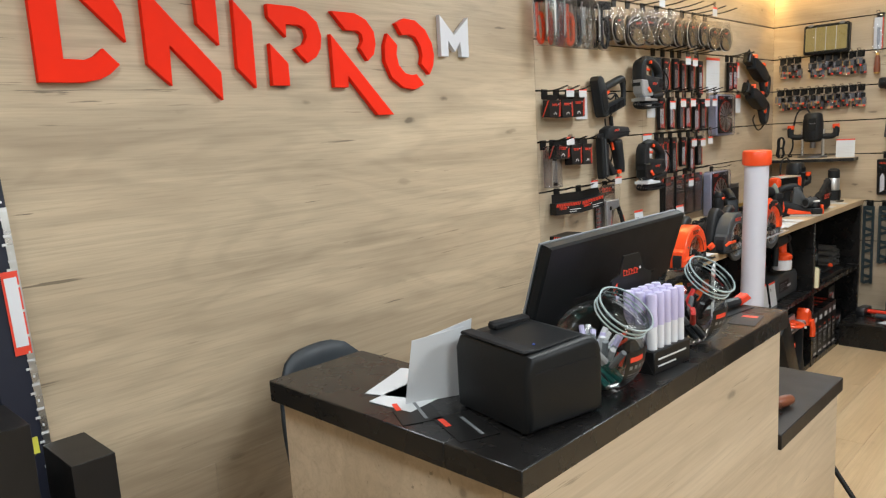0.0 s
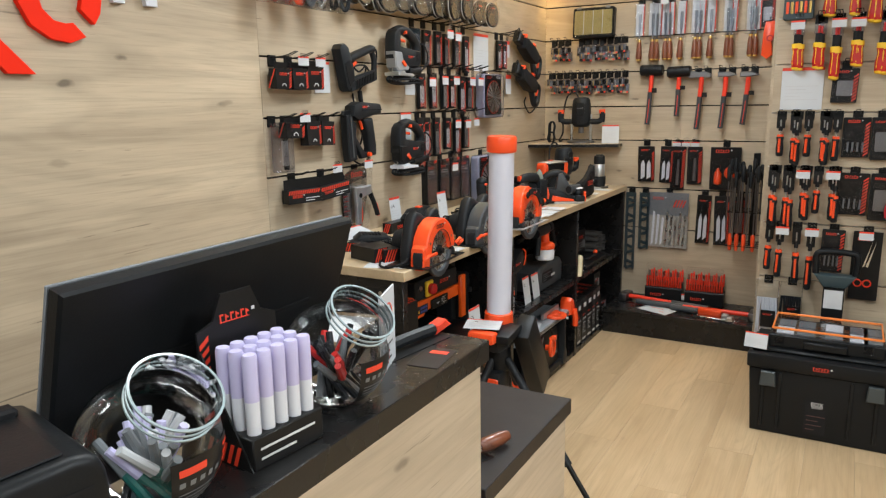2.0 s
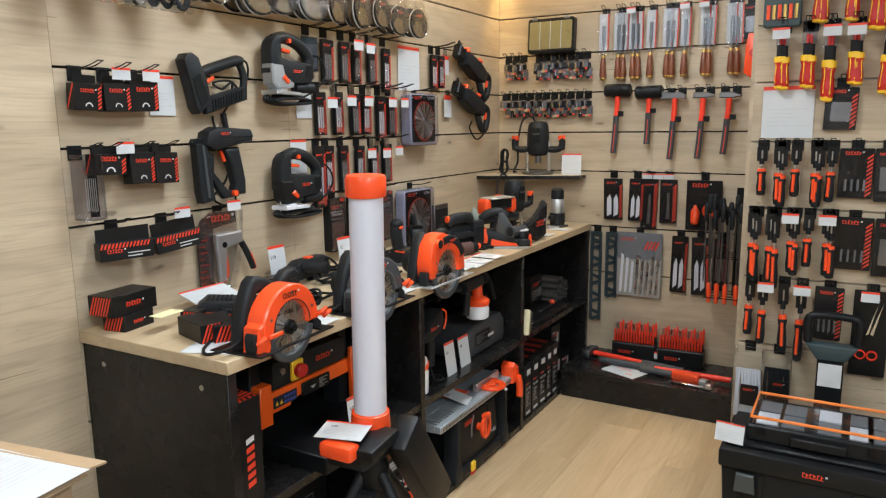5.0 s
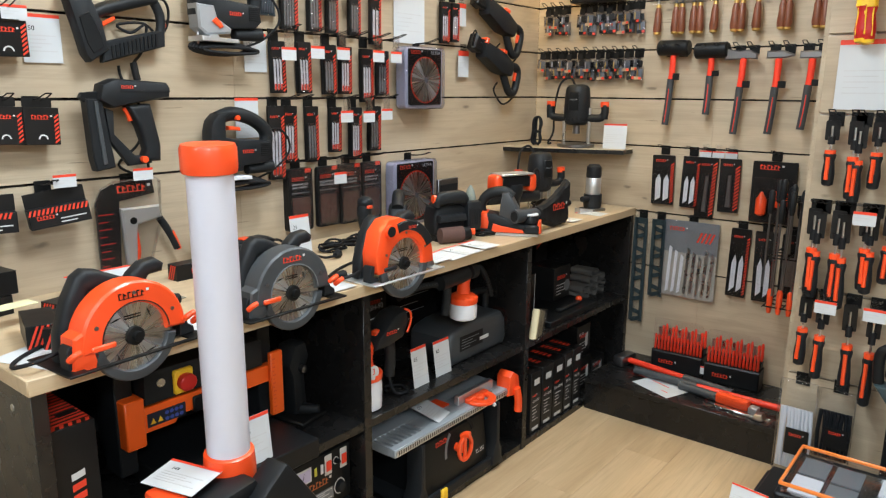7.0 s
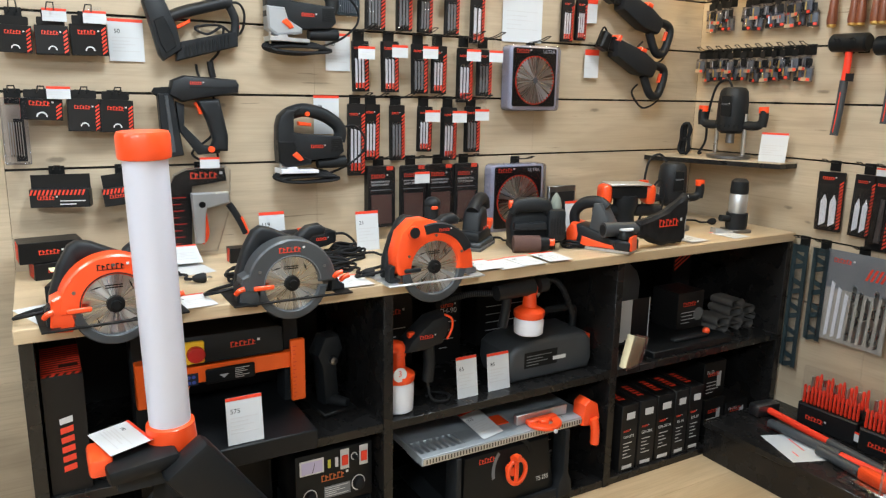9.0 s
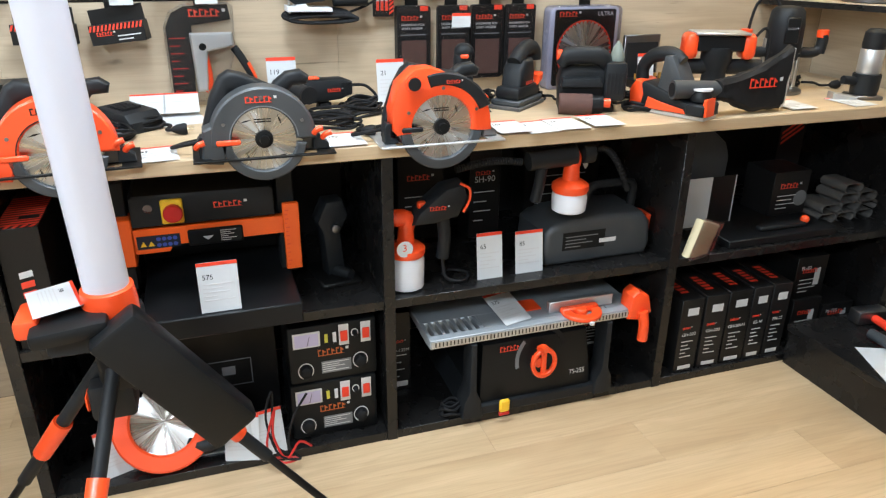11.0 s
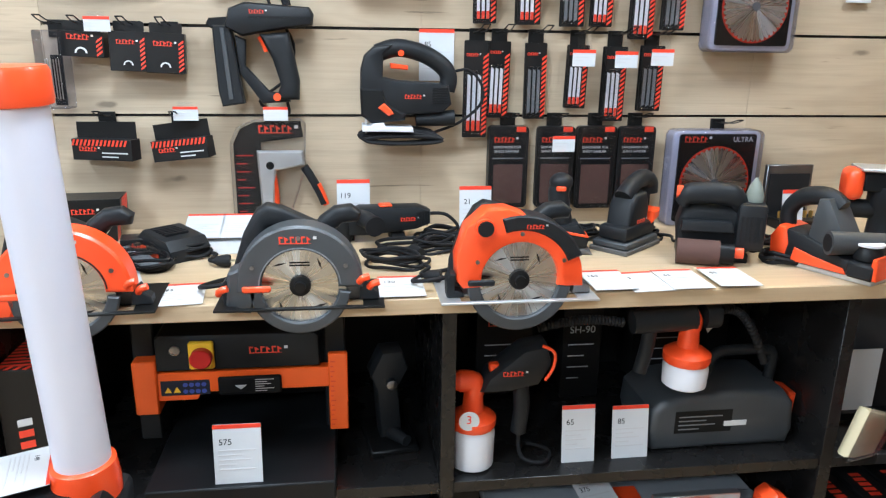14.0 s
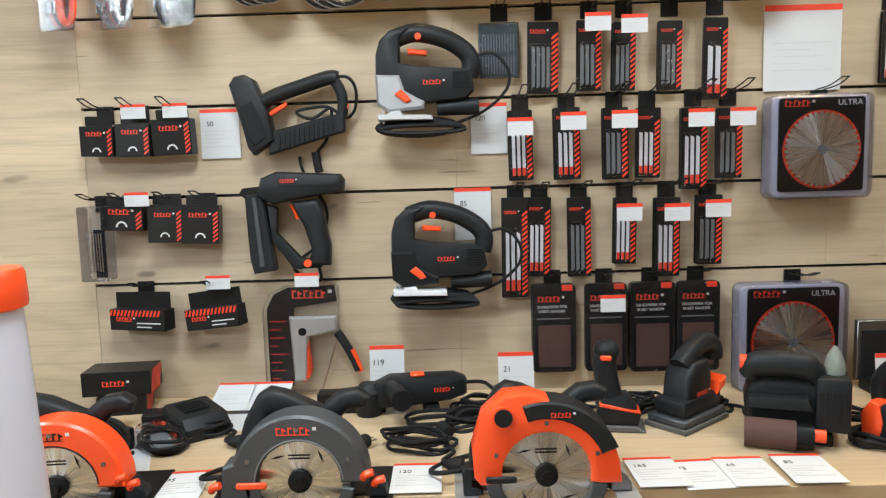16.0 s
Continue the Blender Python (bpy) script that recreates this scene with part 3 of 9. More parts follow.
def blade_pack(place, u, z, w, h, n=3, tips=True, tint=None, copies=3, off=0.03):
    """A carded set of saw blades with its slanting red edge."""
    p = thing("blade_pack", place(u, z, off) @ pose(0, 0, 0, 0, random.uniform(-1.5, 1.5), random.uniform(-5, 5)), "black carded saw blade set with red striped edge", "blade pack", "carded saw blades")
    for i in range(copies):
        dx = random.uniform(-0.002, 0.002)
        part("card", slab(fresh(), rounded(-w / 2 + dx, w / 2 + dx, -h, 0, 0.003, 2), -0.003 + i * 0.007, i * 0.007), card_black, p)
    y = -0.0032
    part("stripe", stripes(fresh(), w * 0.27, w * 0.48, -h * 0.98, -h * 0.12, y, 0.013), red_print, p)
    mark(p, -w * 0.12, -h * 0.16, y, w * 0.6)
    bm, bt = fresh(), fresh()
    for i in range(n):
        x = -w * 0.4 + (i + 0.5) * w * 0.64 / n
        b = w * 0.64 / n * 0.62
        slab(bm, [(x - b / 2, -h * 0.93), (x + b / 2, -h * 0.9), (x + b / 2, -h * 0.36), (x - b / 2, -h * 0.34)], y - 0.0016, y - 0.0002)
        box(bt, x - b / 2, x + b / 2, y - 0.002, y - 0.0017, -h * 0.93, -h * 0.82)
    part("blades", bm, tint or white_plastic, p, "bright saw blades")
    if tips:
        part("shanks", bt, red_print, p)
    else:
        bt.free()
    part("blister", slab(fresh(), rounded(-w * 0.45, w * 0.27, -h * 0.96, -h * 0.3, 0.004, 2), y - 0.006, y - 0.003, 0.0015), clear_film, p)
    return p


def carton(m, w, d, h, label="black cardboard box with red striped end", group="black cartons", face=True, name="carton", prints=True, stripe_end=True):
    """A black product carton; x along its front, y into depth."""
    c = thing(name, m, label, "box", group)
    part("body", box(fresh(), -w / 2, w / 2, 0, d, 0, h, 0.0012), card_black, c)
    if face:
        mark(c, 0, h * 0.62, -0.0005, min(w * 0.6, 0.11))
    if prints:
        lines(c, -w * 0.35, w * 0.35, h * 0.12, h * 0.5, -0.0005, 4, light_print)
    return c


def staple_box(place, u, z, w, h, off=0.05):
    c = thing("staple_box", place(u, z, off) @ pose(0, 0, 0, random.uniform(-4, 4), random.uniform(-3, 3), random.uniform(-6, 6)), "small black carton of staples hung on a hook", "staple box", "boxes of staples")
    part("carton", box(fresh(), -w / 2, w / 2, 0, 0.042, -h, 0, 0.001), card_black, c)
    part("hanger", slab(fresh(), rounded(-w * 0.42, w * 0.42, 0.0, 0.025, 0.004, 2), 0.02, 0.0215), card_black, c)
    mark(c, 0, -h * 0.32, -0.0005, w * 0.6)
    part("staple_picture", ring_slab(fresh(), 0.0, -h * 0.85, w * 0.10, w * 0.14, 0, 180, -0.001, -0.0003, 6), light_print, c)
    part("stripe", stripes(fresh(), w * 0.34, w * 0.47, -h * 0.97, -h * 0.05, -0.0004, 0.011), red_print, c)
    part("end_stripe", wide_stripes(fresh(), -0.041, -0.001, -h * 0.97, -h * 0.03, 0, 0.012), red_print, c).matrix_basis = pose(-w / 2 - 0.0003, 0, 0, 0, 0, -90)
    return c


# ---- raised sign on the plain wall ----
sign = thing("wall_sign", pose(-2.0, 0, 0, 0, 0, 90), "raised red angular shapes and a small white one", "sign")
def sign_shape(pts, material=sign_red, name="shape"):
    part(name, slab(fresh(), pts, -0.022, -0.002, 0.001), material, sign)
sign_shape([(0.622, 1.96), (0.688, 1.96), (0.687, 1.771), (0.739, 1.77), (0.764, 1.78), (0.788, 1.801), (0.828, 1.76), (0.80, 1.735), (0.775, 1.722), (0.731, 1.712), (0.622, 1.712)])
sign_shape([(0.712, 1.96), (0.785, 1.96), (0.825, 1.935), (0.848, 1.892), (0.852, 1.82)])
sign_shape([(0.904, 1.96), (0.922, 1.96), (1.124, 1.747), (1.122, 1.666), (0.972, 1.818), (0.968, 1.706), (0.904, 1.765)])
sign_shape([(1.062, 1.96), (1.128, 1.96), (1.127, 1.825), (1.063, 1.882)])
sign_shape([(1.183, 1.96), (1.242, 1.90), (1.24, 1.702), (1.18, 1.761)])
sign_shape([(1.302, 1.958), (1.402, 1.958), (1.45, 1.946), (1.488, 1.915), (1.502, 1.872), (1.495, 1.83), (1.475, 1.803), (1.439, 1.784), (1.395, 1.827), (1.43, 1.843), (1.444, 1.868), (1.438, 1.89), (1.418, 1.901), (1.366, 1.901), (1.364, 1.861), (1.302, 1.919)])
sign_shape([(1.30, 1.839), (1.363, 1.78), (1.363, 1.71), (1.299, 1.71)])
sign_shape([(1.55, 1.956), (1.65, 1.957), (1.70, 1.938), (1.733, 1.90), (1.738, 1.858), (1.727, 1.822), (1.698, 1.798), (1.664, 1.841), (1.68, 1.866), (1.676, 1.888), (1.66, 1.898), (1.607, 1.898)])
sign_shape([(1.54, 1.881), (1.805, 1.61), (1.728, 1.61), (1.604, 1.744), (1.602, 1.706), (1.542, 1.706)])
sign_shape([(1.84, 1.936), (1.884, 1.956), (1.94, 1.952), (1.99, 1.922), (2.022, 1.876), (2.032, 1.83), (2.024, 1.79), (2.002, 1.757), (1.96, 1.796), (1.968, 1.825), (1.962, 1.858), (1.936, 1.892), (1.907, 1.90), (1.869, 1.896)])
sign_shape([(1.798, 1.898), (1.842, 1.859), (1.836, 1.825), (1.845, 1.788), (1.875, 1.759), (1.91, 1.753), (1.933, 1.757), (1.97, 1.719), (1.919, 1.70), (1.862, 1.708), (1.808, 1.741), (1.778, 1.80), (1.78, 1.855)])
sign_shape([(2.072, 1.984), (2.152, 1.912), (2.235, 1.984), (2.233, 1.829), (2.19, 1.829), (2.184, 1.886), (2.152, 1.847), (2.116, 1.887), (2.113, 1.828), (2.072, 1.828)], white_plastic, "small_shape")

# ---- long wall: staples, tags, cards ----
for u, z, w, h in ((2.764, 1.652, 0.085, 0.077), (2.857, 1.656, 0.088, 0.082), (2.955, 1.665, 0.100, 0.091)):
    staple_box(on_wall, u, z, w, h, 0.065)
    hook(on_wall, u, 1.70, 0.13)
for u, z, w, h in ((2.814, 1.446, 0.11, 0.062), (2.926, 1.448, 0.089, 0.098), (3.018, 1.445, 0.095, 0.10)):
    staple_box(on_wall, u, z, w, h, 0.065)
    hook(on_wall, u, 1.468, 0.12)
hook(on_wall, 2.74, 1.468, 0.13)
for u, z in ((2.868, 1.703), (2.974, 1.703), (2.86, 1.482), (3.055, 1.262), (3.285, 1.262)):
    price_tag(on_wall(u, z, 0.075), 0.063, 0.036, 0.012)
cp = thing("clear_box", on_wall(2.74, 1.448, 0.085), "clear plastic box of thin nails on a hook", "clear box")
part("case", box(fresh(), -0.034, 0.034, 0, 0.06, -0.193, 0, 0.003), haze_pack, cp)
part("insert", box(fresh(), -0.004, 0.024, 0.022, 0.026, -0.185, -0.06), card_black, cp)
bm = fresh()
for i in range(6):
    rod(bm, (-0.016 + i * 0.0064, 0.019, -0.17), (-0.016 + i * 0.0064, 0.019, -0.07), 0.0014, n=6)
part("nails", bm, steel, cp)
for u, z, w, h, tilt in ((2.837, 1.222, 0.165, 0.10, 0), (3.024, 1.222, 0.155, 0.10, -7)):
    c = thing("staple_box", on_wall(u, z, 0.075) @ pose(0, 0, 0, 0, tilt, -14), "long black carton of staples with red striped flap", "staple box", "boxes of staples")
    part("carton", box(fresh(), -w / 2, w / 2, 0, 0.045, -h, -h * 0.45, 0.001), card_black, c)
    part("flap", slab(fresh(), [(-w / 2, -h * 0.45), (w / 2, -h * 0.45), (w / 2, 0), (-w / 2, -0.004)], 0.03, 0.0315), card_black, c)
    part("stripe", wide_stripes(fresh(), -w / 2, w / 2, -h * 0.62, -h * 0.46, -0.0004, 0.011), red_print, c)
    mark(c, -w * 0.2, -h * 0.76, -0.0004, w * 0.35)
    lines(c, 0, w * 0.45, -h * 0.95, -h * 0.75, -0.0004, 2, light_print)
    hook(on_wall, u, 1.236, 0.09)
price_card(on_wall(3.064, 1.563, 0.006), 0.102, 0.128, "50")
price_card(on_wall(3.768, 1.555, 0.006), 0.094, 0.131, "120")
price_card(on_wall(3.721, 1.329, 0.006), 0.097, 0.138, "85")
price_card(on_wall(4.58, 1.694, 0.006), 0.199, 0.216, "", "large white printed information sheet with red header")

# ---- long wall: carded blades ----
PA = ((3.91, 1.882, 0.08, 0.178), (4.027, 1.883, 0.063, 0.176), (4.117, 1.876, 0.059, 0.171), (4.234, 1.876, 0.061, 0.172), (4.35, 1.88, 0.062, 0.203))
PB = ((3.846, 1.663, 0.061, 0.18), (3.967, 1.667, 0.066, 0.185), (4.091, 1.663, 0.065, 0.184), (4.177, 1.66, 0.062, 0.18), (4.296, 1.657, 0.068, 0.209), (4.387, 1.654, 0.066, 0.18))
PC = ((3.83, 1.439, 0.068, 0.264), (3.893, 1.438, 0.061, 0.208), (3.997, 1.435, 0.062, 0.208), (4.118, 1.431, 0.058, 0.174), (4.228, 1.428, 0.065, 0.207), (4.337, 1.432, 0.066, 0.182))
PD = ((4.80, 1.885, 0.055, 0.18), (4.875, 1.885, 0.05, 0.17), (4.69, 1.665, 0.04, 0.08))
for row, slat in ((PA, 1.93), (PB, 1.70), (PC, 1.465), (PD[:2], 1.93)):
    for i, (u, z, w, h) in enumerate(row):
        dark = (i % 3 == 2) or (row is PA and i != 4)
        blade_pack(on_wall, u, z, w, h, 4 if w > 0.07 else (2 if i == 4 and row is PA else 3), not dark, mid_grey if dark else None)
        hook(on_wall, u + 0.004, slat, 0.15)
fp = thing("blade_pack", on_wall(3.796, 1.885, 0.03), "translucent flat pack of small assorted blades", "blade pack")
part("case", box(fresh(), -0.052, 0.052, 0, 0.008, -0.14, 0, 0.003), haze_pack, fp)
part("card", box(fresh(), -0.049, 0.049, 0.003, 0.0045, -0.137, -0.004), teal_box, fp)
bm = fresh()
for i in range(12):
    box(bm, -0.042 + i * 0.0072, -0.039 + i * 0.0072, 0.001, 0.0028, -0.128, -0.085)
    box(bm, -0.042 + i * 0.0072, -0.039 + i * 0.0072, 0.001, 0.0028, -0.072, -0.03)
part("blades", bm, mid_grey, fp)
hook(on_wall, 3.80, 1.93, 0.13)
for u, z in ((4.035, 1.888), (4.124, 1.881), (3.841, 1.64), (3.973, 1.65), (4.1, 1.651), (4.29, 1.649), (4.393, 1.649), (4.112, 1.419), (4.232, 1.416), (4.335, 1.423), (4.07, 1.187)):
    price_tag(on_wall(u, z, 0.10), 0.064, 0.044, 0.06)
price_tag(on_wall(4.93, 1.89, 0.02), 0.07, 0.1)
price_tag(on_wall(4.95, 1.68, 0.02), 0.08, 0.12)


def sandpaper(u, z, w, h, n):
    p = thing("sandpaper_pack", on_wall(u, z, 0.03), "black carded sandpaper set for a sheet sander", "sandpaper pack", "carded sandpaper")
    for i in range(n):
        part("card", slab(fresh(), rounded(-w / 2, w / 2, -h, 0, 0.012, 4), -0.004 + i * 0.009, i * 0.009 + 0.003), card_black, p)
    part("paper", slab(fresh(), rounded(-w * 0.37, w * 0.37, -h * 0.94, -h * 0.46, 0.003, 2), -0.0056, -0.0041), sand_brown, p, "brown abrasive sheet")
    part("tab", box(fresh(), w * 0.18, w * 0.42, -0.0052, -0.0041, -0.016, -0.001), red_print, p)
    mark(p, -w * 0.06, -h * 0.19, -0.0041, w * 0.62)
    text(p, "SANDPAPER FOR", -w * 0.04, -h * 0.265, -0.0042, 0.0105, light_print)
    text(p, "SHEET SANDER", -w * 0.05, -h * 0.315, -0.0042, 0.0105, light_print)
    lines(p, -w * 0.4, w * 0.4, -h * 0.42, -h * 0.35, -0.0041, 1, mid_grey)
    part("film", slab(fresh(), rounded(-w * 0.46, w * 0.46, -h * 0.98, -h * 0.01, 0.01, 3), -0.0095, -0.007, 0.001), clear_film, p)
    hook(on_wall, u, 1.236, 0.11)


for u, z, w, h, n in ((3.929, 1.206, 0.115, 0.236, 5), (4.067, 1.206, 0.112, 0.236, 2), (4.19, 1.206, 0.118, 0.241, 3), (4.311, 1.206, 0.112, 0.241, 2)):
    sandpaper(u, z, w, h, n)


def disc_outline(r, teeth, depth):
    pts = []
    for i in range(teeth):
        a = 2 * math.pi * i / teeth
        for rr, da in ((r, 0), (r, 0.45), (r - depth, 0.62), (r - depth, 0.92)):
            b = a + da * 2 * math.pi / teeth
            pts.append((rr * math.cos(b), rr * math.sin(b)))
    return pts


def saw_disc_mesh(bm, r, y, teeth=40, depth=0.005, th=0.0018):
    return slab(bm, disc_outline(r, teeth, depth), y - th, y)


def disc_pack(u, z, w, h, d):
    p = thing("saw_blade_pack", on_wall(u, z, 0.02), "circular saw blade in a bulky clear plastic shell", "saw blade pack", "boxed saw blades")
    part("shell", slab(fresh(), rounded(-w / 2, w / 2, -h, 0, 0.02, 4), -d, -0.001, 0.008), haze_pack, p, "cloudy clear plastic shell")
    part("rim", slab(fresh(), rounded(-w * 0.485, w * 0.485, -h * 0.985, -h * 0.015, 0.018, 4), -d + 0.018, -0.003, 0.004), milky, p, "cloudy plastic side wall")
    part("card", slab(fresh(), rounded(-w * 0.42, w * 0.42, -h * 0.93, -h * 0.04, 0.008, 3), -d + 0.012, -d + 0.0175), card_black, p)
    disc = part("blade", saw_disc_mesh(fresh(), w * 0.37, 0, 40, 0.006), blade_steel, p)
    disc.location = (0, -d + 0.010, -h * 0.53)
    part("rim_print", ring_slab(fresh(), 0, -h * 0.53, w * 0.355, w * 0.385, 0, 359.9, -d + 0.0105, -d + 0.0112, 48), red_print, p)
    part("bore", spun(fresh(), [(0.003, -d + 0.0055), (0.012, -d + 0.0055), (0.012, -d + 0.008)], 20, "y", (0, 0, -h * 0.53)), mid_grey, p)
    mark(p, -w * 0.22, -h * 0.12, -d + 0.0115, w * 0.3)
    text(p, "ULTRA", w * 0.27, -h * 0.115, -d + 0.0115, 0.02, light_print)
    hook(on_wall, u + 0.03, z + 0.02, 0.13)


disc_pack(4.597, 1.679, 0.255, 0.262, 0.075)
disc_pack(4.54, 1.20, 0.28, 0.29, 0.07)


# ---- long wall: power tools ----
def electric_stapler(m):
    t = thing("electric_stapler", m, "black electric stapler hung on the slatted wall", "stapler")
    part("head", slab(fresh(), mm([(0, 178), (14, 198), (40, 203), (64, 189), (97, 109), (109, 36), (54, 0), (40, 20), (24, 90)]), -0.075, -0.02, 0.012, 2), tool_black, t)
    part("head_plate", slab(fresh(), mm([(28, 120), (58, 135), (84, 80), (92, 45), (60, 22), (44, 50)]), -0.078, -0.074, 0.002), case_black, t)
    part("grip", sweep(fresh(), v3([(55, -48, 120), (110, -48, 148), (180, -48, 170), (250, -48, 190), (272, -48, 188)]), 0.019, 12, 4, 1.1), tool_black, t)
    part("rear_post", sweep(fresh(), v3([(262, -48, 190), (282, -48, 150), (284, -48, 110), (272, -48, 75)]), 0.014, 10), tool_black, t)
    part("magazine", slab(fresh(), mm([(92, 0), (288, 54), (290, 104), (96, 58)]), -0.062, -0.034, 0.004), tool_black, t)
    bm = fresh()
    for i in range(12):
        x = 118 + i * 12.5
        slab(bm, mm([(x, 14 + i * 3.6), (x + 6, 16 + i * 3.6), (x + 6, 50 + i * 3.6), (x, 48 + i * 3.6)]), -0.0655, -0.062)
    part("rib_panel", bm, case_black, t)
    part("trigger", slab(fresh(), mm([(96, 108), (140, 132), (142, 122), (118, 108), (100, 98)]), -0.056, -0.04, 0.002), orange, t, "orange trigger")
    part("lock_button", rod(fresh(), (0.284, -0.048, 0.118), (0.298, -0.048, 0.115), 0.008), orange, t)
    part("cord", sweep(fresh(), v3([(268, -48, 192), (300, -48, 190), (318, -40, 160), (312, -30, 110), (285, -25, 90), (240, -25, 120), (160, -25, 110), (200, -25, 90), (250, -25, 115), (235, -18, 40), (205, -15, 0), (208, -15, -40)]), 0.0042, 7, 5), black_rubber, t)
    part("plug", sweep(fresh(), v3([(203, -20, 5), (208, -20, -30), (212, -20, -48)]), 0.011, 8), black_rubber, t)


electric_stapler(on_wall(3.11, 1.567))


def nail_gun(m):
    t = thing("nail_gun", m, "black electric brad nailer hung on the slatted wall", "nail gun")
    part("barrel", slab(fresh(), mm([(48, 200), (60, 246), (100, 262), (262, 252), (272, 236), (268, 208), (150, 190), (90, 178)]), -0.09, -0.025, 0.016, 2), tool_black, t)
    part("nose", slab(fresh(), mm([(0, 208), (8, 222), (60, 226), (60, 196), (12, 196)]), -0.065, -0.05, 0.003), case_black, t)
    part("magazine", slab(fresh(), mm([(16, 205), (62, 205), (86, 8), (30, 0), (22, 40)]), -0.075, -0.035, 0.004), tool_black, t)
    part("slide", slab(fresh(), mm([(36, 198), (46, 198), (60, 20), (48, 18)]), -0.079, -0.074, 0.001), tool_grey, t)
    part("grip", slab(fresh(), mm([(132, 185), (207, 190), (219, 131), (231, 68), (228, 18), (166, 18), (182, 56), (164, 120)]), -0.083, -0.032, 0.016, 3), tool_black, t)
    part("bridge", slab(fresh(), mm([(70, 180), (97, 170), (93, 104), (152, 38), (200, 34), (204, 12), (132, 8), (78, 84)]), -0.068, -0.042, 0.006, 2), tool_black, t)
    part("seam", slab(fresh(), mm([(110, 222), (264, 224), (264, 229), (110, 228)]), -0.0915, -0.0895), black_rubber, t)
    mark(t, 0.135, 0.234, -0.0905, 0.045)
    part("trigger", sweep(fresh(), v3([(132, -58, 178), (142, -58, 160), (148, -58, 140)]), 0.007, 8), orange, t, "orange trigger")
    part("button", rod(fresh(), (0.172, -0.085, 0.026), (0.172, -0.07, 0.026), 0.010), orange, t)
    part("cord", sweep(fresh(), v3([(195, -55, 12), (198, -45, -18), (180, -30, -26), (120, -20, 10), (190, -16, 70), (215, -14, 160), (160, -12, 255), (150, -12, 300)]), 0.0042, 7, 5), black_rubber, t)


nail_gun(on_wall(3.12, 1.262))


def jigsaw(m, silver):
    t = thing("jigsaw", m, "black jigsaw with silver front gearbox" if silver else "black jigsaw with orange trigger on the wall", "jigsaw", "jigsaws")
    part("shell", slab(fresh(), mm([(0, 70), (2, 150), (12, 185), (36, 207), (90, 214), (62, 190), (60, 130), (100, 122), (236, 112), (244, 60), (220, 38), (90, 30), (30, 36)]), -0.095, -0.035, 0.014, 2), tool_black, t)
    part("handle", sweep(fresh(), v3([(45, -65, 190), (100, -65, 205), (170, -65, 190), (222, -65, 158), (238, -65, 128), (232, -65, 95)]), 0.0235, 12), tool_black, t)
    part("trigger", slab(fresh(), mm([(80, 166), (128, 160), (128, 148), (82, 152)]), -0.076, -0.052, 0.003), orange, t, "orange trigger")
    part("button", rod(fresh(), (0.108, -0.094, 0.192), (0.108, -0.075, 0.192), 0.008), orange, t)
    part("gearbox", slab(fresh(), mm([(2, 30), (0, 102), (60, 100), (72, 62), (120, 34), (118, 18), (30, 10)]), -0.10, -0.04, 0.006), cast_grey if silver else case_black, t, "silver cast front" if silver else "")
    part("lever", slab(fresh(), mm([(46, 52), (62, 64), (78, 50), (88, 36), (74, 30)]), -0.108, -0.098, 0.004), orange, t, "orange pendulum lever")
    bm = fresh()
    for i in range(7):
        box(bm, 0.192, 0.232, -0.0975, -0.094, 0.062 + i * 0.0065, 0.0655 + i * 0.0065)
    part("vent_grille", bm, black_rubber, t)
    mark(t, 0.145, 0.075, -0.0955, 0.055)
    part("shoe", slab(fresh(), mm([(4, 6), (28, 4), (34, 10), (60, 12), (66, 3), (138, 0), (140, -12), (4, -10)]), -0.112, -0.03, 0.002), alu if silver else white_plastic, t, "white metal sole plate")
    part("blade_rod", box(fresh(), 0.012, 0.018, -0.07, -0.066, -0.02, 0.06), steel, t)
    part("dust_port", rod(fresh(), (0.15, -0.065, 0.018), (0.255, -0.065, 0.022), 0.018, 0.022), tool_black, t)
    bm = fresh()
    for k in range(5):
        pts = [(0.10 + 0.105 * math.cos(a) + 0.004 * k, -0.05 - 0.012 * k, -0.026 + (0.022 - 0.003 * k) * math.sin(a) - 0.002 * k) for a in [i * math.pi / 6 for i in range(13)]]
        sweep(bm, pts, 0.0055, 7, 2)
    sweep(bm, v3([(236, -65, 140), (290, -70, 150), (328, -75, 110), (325, -75, 60), (270, -65, 10), (200, -60, -18)]), 0.004, 7)
    part("cord", bm, black_rubber, t)


jigsaw(on_wall(3.485, 1.652, 0.01), True)
jigsaw(on_wall(3.508, 1.212, 0.01), False)


